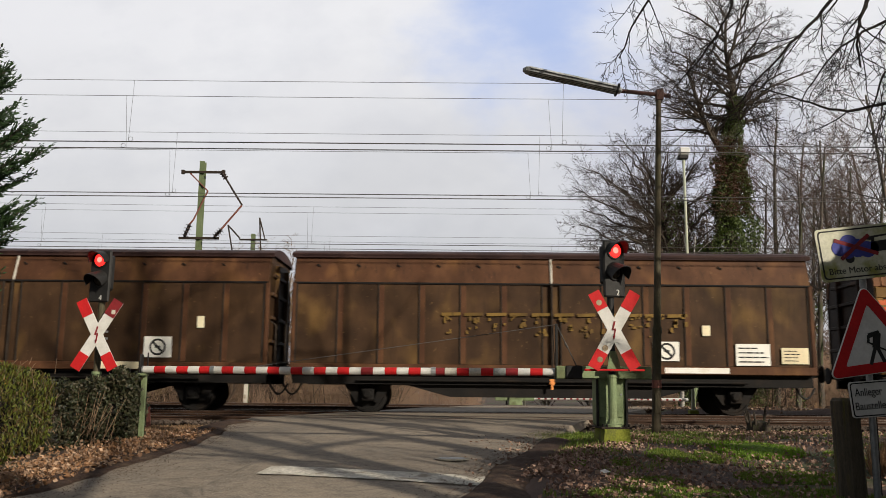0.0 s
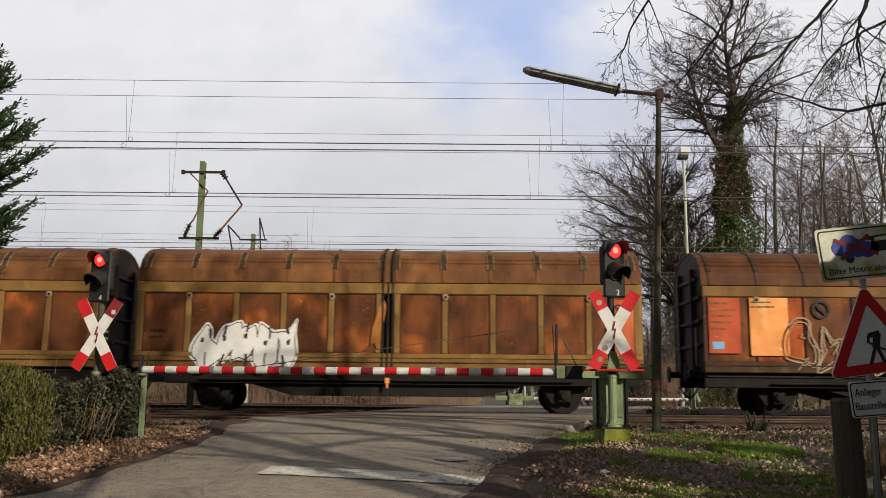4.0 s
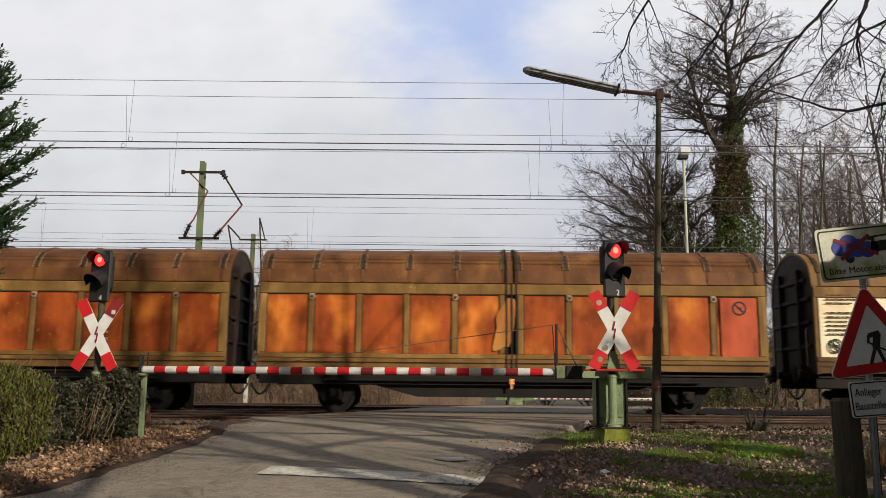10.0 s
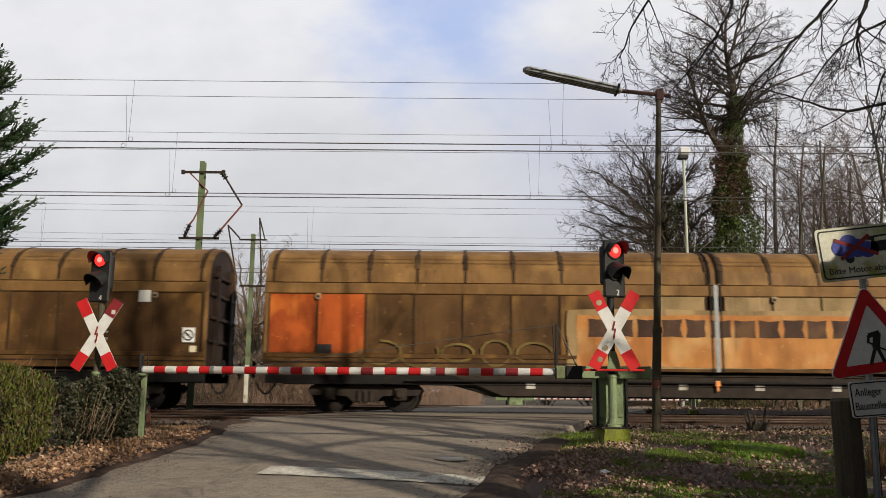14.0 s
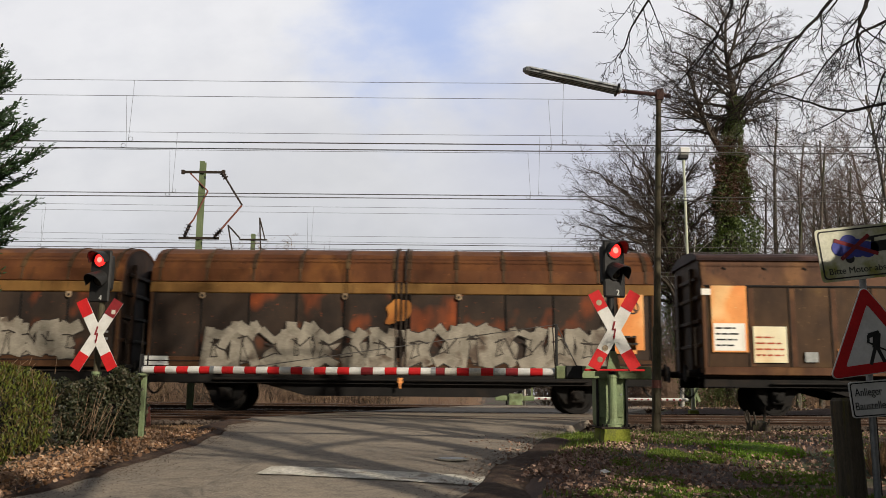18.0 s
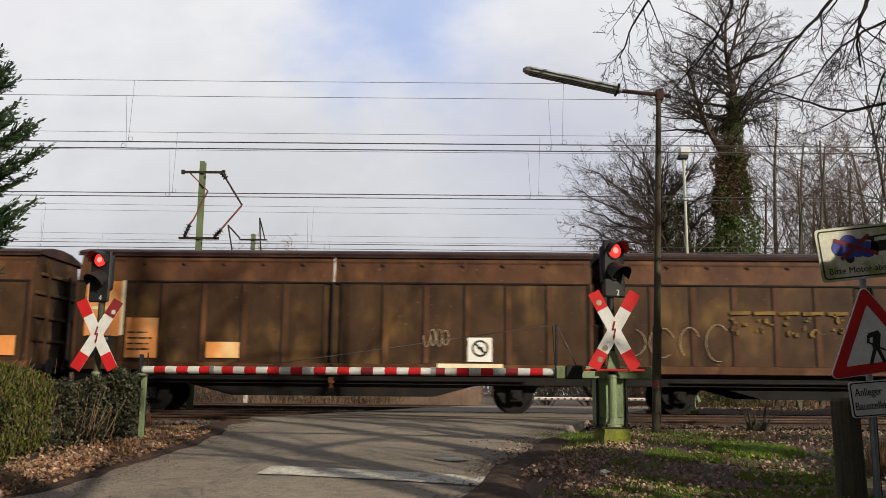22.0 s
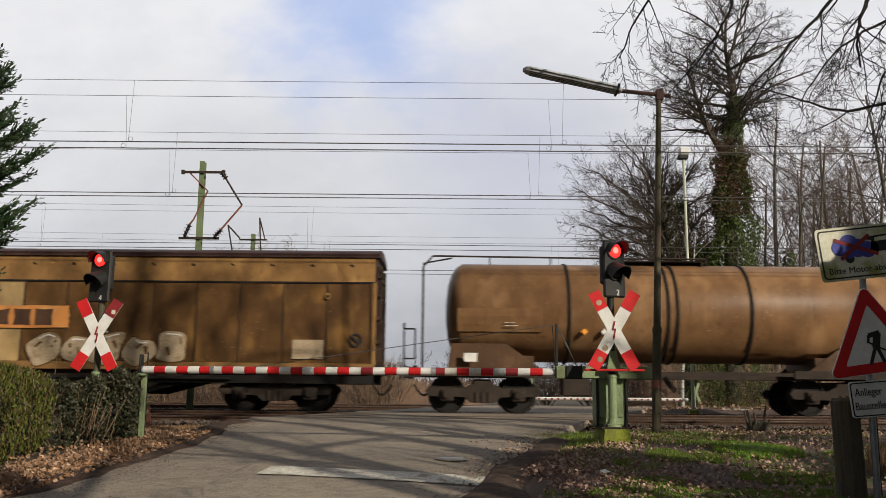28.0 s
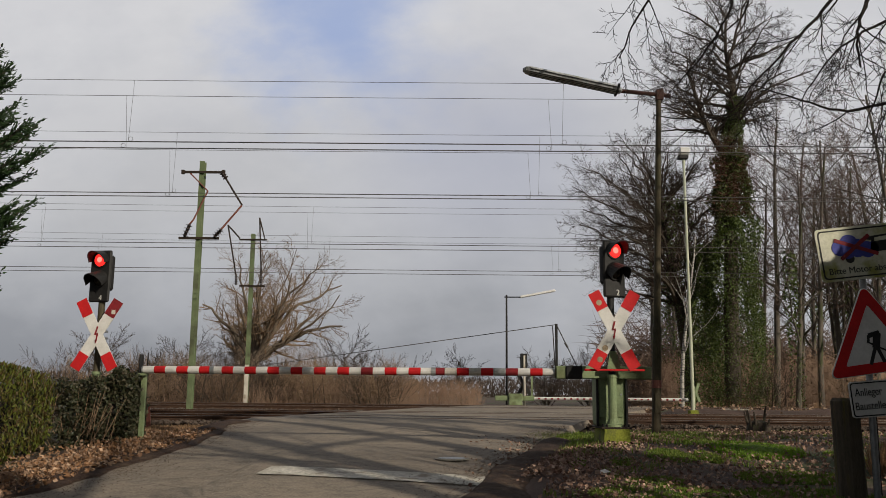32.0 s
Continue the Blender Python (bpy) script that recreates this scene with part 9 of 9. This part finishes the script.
for i in range(40):
    k = rr.random()
    if i < 28:
        x, y, s = rr.uniform(-22, -3.0), rr.uniform(46, 55), 1
    elif i < 34:
        x, y, s = rr.uniform(-30, -17), rr.uniform(55, 70), 2
    else:
        x, y, s = rr.uniform(12, 30), rr.uniform(46.5, 58), 1
    copy_thing(sh[rr.randrange(3)], pose(x, y, -0.85, 0, 0, rr.uniform(0, 360)))
# small trees standing apart
small = Tree(71, 2, 0.010)
small.grow(Vector((0, 0, -0.3)), Vector((0, 0, 1)), 4.2, 0.10, 0, BUSHY[:4])
s1 = small.done("bare_tree", pose(-7.2, 60.0, -0.85), "small bare tree with a loose round crown", "tree", ("bark", "twig"))
for x, y in ((-14.8, 60.0), (-19.0, 63.0), (0.6, 62.0), (6.6, 64.0), (9.0, 58.0), (-24, 60), (7.6, 70), (11.5, 75)):
    copy_thing(s1, pose(x, y, -0.85 - (1.2 if x > 0 else 0), 0, 0, rr.uniform(0, 360)))

# reeds beyond the tracks
def reeds(name, n, x0, x1, y0, y1, h0, h1, seed):
    r = random.Random(seed)
    v, f = [], []
    for _ in range(n):
        x, y = r.uniform(x0, x1), r.uniform(y0, y1)
        hh = r.uniform(h0, h1) * (0.7 + 0.5 * noise.noise(Vector((x * 0.5, y * 0.5, seed))))
        a, w, ln = r.uniform(0, 6.28), r.uniform(0.010, 0.022), r.uniform(-0.25, 0.25) * hh
        dx, dy = math.cos(a), math.sin(a)
        k = len(v)
        v += [(x - dy * w, y + dx * w, -0.85), (x + dy * w, y - dx * w, -0.85), (x + dx * ln, y + dy * ln, -0.85 + hh)]
        f.append((k, k + 1, k + 2))
    return tagged(part(name, (v, f), M["straw"], None), "band of dead tan stalks beyond the tracks", "reeds", kind="stuff")


reeds("reeds", 4200, -26, -1.2, 44.0, 49, 0.35, 1.35, 5)
reeds("reeds", 1600, -1.2, 2.2, 45.5, 50, 0.3, 0.8, 6)
reeds("reeds", 6000, 11.5, 34, 44.5, 52, 0.5, 1.6, 7)

# distant wood along the horizon: an uneven belt of twiggy crowns
def far_belt(name, y, x0, x1, h0, h1, n, seed, label, w=0.16, ln=2.6, mat="twig", deep=8.0, freq=0.03, wide=1.0):
    r = random.Random(seed)
    v, f = [], []
    for _ in range(n):
        x = r.uniform(x0, x1)
        top = h0 + (h1 - h0) * (0.5 + 0.5 * noise.noise(Vector((x * freq, seed, 0)))) * r.uniform(0.55, 1.0)
        yy, zz = y + r.uniform(-deep, deep), r.uniform(-0.85, top)
        d = Vector((r.uniform(-wide, wide), 0.2, r.uniform(-0.2, 1.3) if wide > 0.9 else r.uniform(0.4, 1.3))).normalized() * r.uniform(0.4 * ln, ln)
        k = len(v)
        sl = 0.1 * r.choice((-1, 1)) if wide > 0.9 else 0.0
        v += [(x - w, yy, zz), (x + w, yy, zz - sl), (x + d.x, yy + d.y, zz + d.z)]
        f.append((k, k + 1, k + 2))
    return tagged(part(name, (v, f), M[mat], None), label, "wood", kind="stuff")


far_belt("far_wood", 260, -160, 160, 2.0, 7.0, 16000, 3, "dark leafless wood along the horizon")
far_belt("far_wood", 105, 18, 80, 6.0, 13.0, 9000, 4, "brown haze of twigs deep in the wood", 0.03, 3.4, "twig_wood")
far_belt("far_thicket", 64, 14, 48, 2.0, 5.0, 16000, 6, "tangled undergrowth inside the wood", 0.018, 1.6, "thicket")
far_belt("far_thicket", 56, 13.0, 34, 1.2, 3.4, 12000, 16, "rust-brown brambles at the edge of the wood", 0.009, 1.2, "thicket", 4.0, 0.25, 0.7)
far_belt("far_thicket", 50, -20, 1.6, -0.2, 2.3, 9000, 17, "tangle of tan and rusty shoots beyond the tracks", 0.008, 1.3, "thicket", 3.5, 0.35, 0.6)
far_belt("far_thicket", 53, -20, -2.0, 0.0, 4.2, 7000, 18, "thin tan shoots beyond the tracks", 0.008, 1.5, "twig_tan", 3.0, 0.28, 0.5)

# near tree whose boughs hang into the top of the view; the trunk stands beside the lane
near = Tree(83, 3, 0.0045)
near.tube([Vector((8.9, 9.0, -0.6)), Vector((8.8, 9.1, 2.0)), Vector((8.7, 9.2, 4.2)), Vector((8.6, 9.2, 6.2)), Vector((8.4, 9.3, 9.5)), Vector((8.2, 9.4, 13.0))], [0.36, 0.30, 0.24, 0.15, 0.035, 0.012], 12, 0)
BOUGH = ((10, 0.16, -0.02, 9, 46, 0.40, 0.25), (7, 0.17, -0.02, 7, 44, 0.55, 0.15), (5, 0.20, -0.01, 5, 46, 0.55, 0.12), (3, 0.24, 0.0, 0, 0, 0, 0))
# each limb leaves the trunk, sags through the air over the verge and thins out
for line, r0, r1, kids, reach in (
        (((8.6, 9.2, 6.3), (6.6, 10.0, 6.3), (5.4, 10.4, 5.65), (5.15, 10.4, 5.3), (5.06, 10.4, 4.95), (5.12, 10.5, 4.6)), 0.055, 0.012, 5, 1.3),
        (((8.7, 9.2, 4.2), (6.6, 10.0, 4.45), (5.4, 10.4, 4.12), (4.75, 10.4, 4.0), (4.3, 10.4, 4.13), (3.7, 10.4, 4.32)), 0.042, 0.007, 5, 1.0),
        (((8.5, 9.2, 7.0), (6.4, 10.0, 6.9), (4.95, 10.4, 5.65), (4.45, 10.4, 5.1), (3.95, 10.4, 4.58), (3.5, 10.4, 4.05)), 0.050, 0.007, 8, 1.2),
        (((8.4, 9.3, 8.0), (5.8, 10.1, 7.6), (3.75, 10.4, 6.0), (3.46, 10.4, 5.25), (3.1, 10.4, 4.7), (2.65, 10.5, 4.2)), 0.042, 0.006, 6, 0.9),
        (((8.3, 9.3, 8.6), (5.2, 10.1, 8.0), (2.75, 10.4, 6.2), (2.45, 10.4, 5.45), (2.2, 10.4, 5.0), (2.08, 10.5, 4.7)), 0.040, 0.006, 7, 0.8),
        (((8.7, 9.2, 5.2), (6.6, 10.0, 5.6), (5.45, 10.4, 5.2), (4.95, 10.4, 4.9), (4.55, 10.4, 4.5), (4.3, 10.5, 4.1)), 0.036, 0.006, 5, 1.0),
        (((8.7, 9.2, 4.6), (6.8, 10.0, 5.0), (5.6, 10.4, 4.7), (5.25, 10.4, 4.2), (5.05, 10.4, 3.7)), 0.034, 0.006, 4, 0.8),
        (((8.5, 9.3, 7.4), (6.2, 10.4, 7.4), (4.3, 11.0, 6.4), (3.9, 11.2, 5.6), (3.3, 11.2, 5.1)), 0.040, 0.007, 5, 1.1)):
    pts = [Vector(q) for q in line]
    m = len(pts) - 1
    fine = []
    for i in range(m):
        p0, p1, p2, p3 = pts[max(i - 1, 0)], pts[i], pts[i + 1], pts[min(i + 2, m)]
        for t in (0.0, 0.25, 0.5, 0.75):
            fine.append(0.5 * (2 * p1 + (p2 - p0) * t + (2 * p0 - 5 * p1 + 4 * p2 - p3) * t * t + (3 * p1 - p0 - 3 * p2 + p3) * t ** 3) + rand_dir(near.r) * 0.022)
    fine.append(pts[-1])
    rads = [r0 + (r1 - r0) * (k / (len(fine) - 1)) ** 0.6 for k in range(len(fine))]
    near.tube(fine, rads, 7, 1)
    for k in range(kids):
        j = int(len(fine) * (0.38 + 0.60 * (k + near.r.random()) / kids))
        j = min(j, len(fine) - 2)
        d = (fine[j + 1] - fine[j]).normalized()
        side = rand_dir(near.r)
        near.grow(fine[j], d * 0.8 + side * 0.75 + Vector((0, 0, -0.12)), reach * near.r.uniform(0.6, 1.2), max(0.006, rads[j] * 0.5), 1, BOUGH)
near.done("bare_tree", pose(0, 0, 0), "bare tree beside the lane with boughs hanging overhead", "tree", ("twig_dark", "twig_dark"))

# trees behind the camera that throw the branch shadows
shade = Tree(91)
shade.grow(Vector((0, 0, -0.4)), Vector((0, 0, 1)), 11.0, 0.36, 0, ((8, 0.12, 0.02, 13, 50, 0.55, 0.22), (6, 0.2, 0.05, 7, 42, 0.5, 0.2), (5, 0.25, 0.05, 5, 40, 0.5, 0.15), (3, 0.3, 0.04, 0, 0, 0, 0)))
sd = shade.done("bare_tree", pose(6.4, 1.5, -0.5), "bare roadside tree with spreading limbs", "tree", ("bark", "twig"), "trees along the lane")
copy_thing(sd, pose(4.6, -0.9, -0.5, 0, 0, 150))
copy_thing(sd, pose(11.5, 5.5, -0.5, 0, 0, 80))
copy_thing(sd, pose(13.5, 2.6, -0.5, 0, 0, 190))
copy_thing(sd, pose(10.5, -3.5, -0.5, 0, 0, 250))

# taller unseen trees, added so their high crowns dapple the train
tall = Tree(92)
tall.grow(Vector((0, 0, -0.4)), Vector((0, 0, 1)), 19.0, 0.30, 0, ((9, 0.05, 0.02, 22, 48, 0.30, 0.56), (6, 0.2, 0.04, 8, 42, 0.5, 0.2), (5, 0.25, 0.04, 5, 40, 0.5, 0.15), (3, 0.3, 0.04, 0, 0, 0, 0)))
ta = tall.done("bare_tree", pose(12.0, -2.0, -0.5), "unseen tall bare tree whose high crown shades the train", "tree", ("bark", "twig"), "trees along the lane")
copy_thing(ta, pose(16.5, -3.0, -0.5, 0, 0, 110))

# unseen evergreen screen added beside the lane to shade the signs and near verge
scr = thing("evergreen_hedge", pose(0, 0, 0), "unseen evergreen screen added to shade the signs", "hedge")
# dark solids painted as the shaded inside of the screen
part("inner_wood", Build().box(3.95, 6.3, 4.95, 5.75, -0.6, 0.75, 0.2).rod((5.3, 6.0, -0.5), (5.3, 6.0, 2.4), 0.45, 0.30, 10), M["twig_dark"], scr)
cards("leaves", np.concatenate([clump_points(rg, 5200, (3.75, 6.6, 4.7, 6.0, -0.5, 0.98), 0.15, 0.8), clump_points(rg, 5200, (4.65, 5.95, 5.35, 6.65, -0.5, 2.75), 0.2, 0.75)]), 0.15, M["conifer"], scr, "dark evergreen leaves", 9)
far_belt("far_thicket", 90, 16, 60, 3.0, 9.0, 12000, 8, "grey-brown mesh of twigs in the wood", 0.025, 3.0, "twig_wood")


# soil washed over both edges of the asphalt
def soil_spill(name, side, y0, y1, width, outer, seed, label):
    """A bank of soil from the ground beside the lane, over the asphalt's edge and thinning out on it."""
    v, f = [], []
    n = int((y1 - y0) / 0.05)
    steps = (1.0, 0.66, 0.36, 0.14, 0.0)
    for i in range(n + 1):
        y = y0 + (y1 - y0) * i / n
        edge = lerp_table(ROAD_L if side < 0 else ROAD_R, y)
        w = width * (0.75 + 0.55 * noise.noise(Vector((y * 0.7, seed, 0))) + 0.16 * noise.noise(Vector((y * 2.2, seed, 1))) + 0.05 * noise.noise(Vector((y * 9.0, seed, 2))))
        w = max(0.08, w)
        o = outer * (1 + 0.4 * noise.noise(Vector((y * 1.3, seed, 5))))
        zr, zl = road_top(edge, y), land(edge + side * o, y)
        for q in steps:
            x = edge + side * o * q
            z = max(zr + 0.035 + (zl - zr - 0.035) * q ** 1.4, land(x, y)) + 0.012 + 0.012 * noise.noise(Vector((x * 5, y * 5, seed)))
            v.append((x, y, z - 0.03 * (q == 1.0)))
        for k in range(1, 7):
            s = k / 6
            x = edge - side * w * s
            v.append((x, y, road_top(x, y) + 0.014 + 0.033 * (1 - s) + 0.008 * noise.noise(Vector((x * 6, y * 6, seed))) * (1 - s) - 0.022 * (s == 1)))
    m = len(steps) + 6
    for i in range(n):
        for k in range(m - 1):
            a = i * m + k
            f.append((a, a + 1, a + m + 1, a + m) if side < 0 else (a, a + m, a + m + 1, a + 1))
    return tagged(part(name, (v, f), M["spill"], None, smooth=True), label, "soil", kind="structure")


soil_spill("soil_edge", -1, 5.0, 16.0, 0.50, 0.35, 3.0, "dark brown soil washed over the asphalt edge")
soil_spill("soil_edge", 1, 5.0, 13.2, 0.24, 0.40, 9.0, "damp dark soil creeping over the asphalt edge")


def crumbs(name, n, side, y0, y1, spread, seed, label):
    r = random.Random(seed)
    v, f = [], []
    for _ in range(n):
        y = r.uniform(y0, y1)
        x = lerp_table(ROAD_L if side < 0 else ROAD_R, y) - side * abs(r.gauss(0.12, spread))
        z, q = road_top(x, y) + 0.012, r.uniform(0.003, 0.009)
        k = len(v)
        a = r.uniform(0, 6.28)
        v += [(x + q * math.cos(a + 2.1 * i), y + q * math.sin(a + 2.1 * i), z) for i in range(3)] + [(x, y, z + q * 0.9)]
        f += [(k, k + 1, k + 3), (k + 1, k + 2, k + 3), (k + 2, k, k + 3)]
    return tagged(part(name, (v, f), M["spill"], None), label, "soil", kind="stuff")


crumbs("soil_crumbs", 7000, -1, 6.0, 16.0, 0.36, 5, "loose soil crumbs along the asphalt edge")
crumbs("soil_crumbs", 5000, 1, 6.0, 15.5, 0.30, 6, "loose soil crumbs along the asphalt edge")
strewn("leaf_litter", 420, lambda r: (lerp_table(ROAD_R, 11) - 0.9 + 1.2 * r.random() ** 0.5, r.uniform(8.5, 13.5)), 0.05, M["litter_verge"], "stray leaves blown on the asphalt", 28, 0.085, 0.6)


# ---- what moves ----
def motions():
    times_s = [0.5 * i for i in range(65)]
    for root, u in TRAIN:
        walk(root, [(t, pose(u - run(t), TRAIN_Y, 0)) for t in times_s])
    for w, u, x in WHEELSETS:
        seen = [i / 30 for i in range(0, 961) if -15.5 < u + x - run(i / 30) < 16.0]
        if not seen:
            continue
        rows, a0 = [], run(seen[0]) / 0.46
        if seen[0] > 0.01:
            rows.append((0.0, pose(x, 0, 0.46)))
        for t in seen:
            rows.append((t, pose(x, 0, 0.46, 0, -math.degrees(run(t) / 0.46 - a0), 0)))
        if seen[-1] < 31.99:
            rows.append((32.0, rows[-1][1]))
        walk(w, rows)
    walk(sky_sheet, [(0.0, pose(142.0, 1200, 0)), (16.0, pose(-5.0, 1200, 0)), (32.0, pose(-152.0, 1200, 0))])


motions()
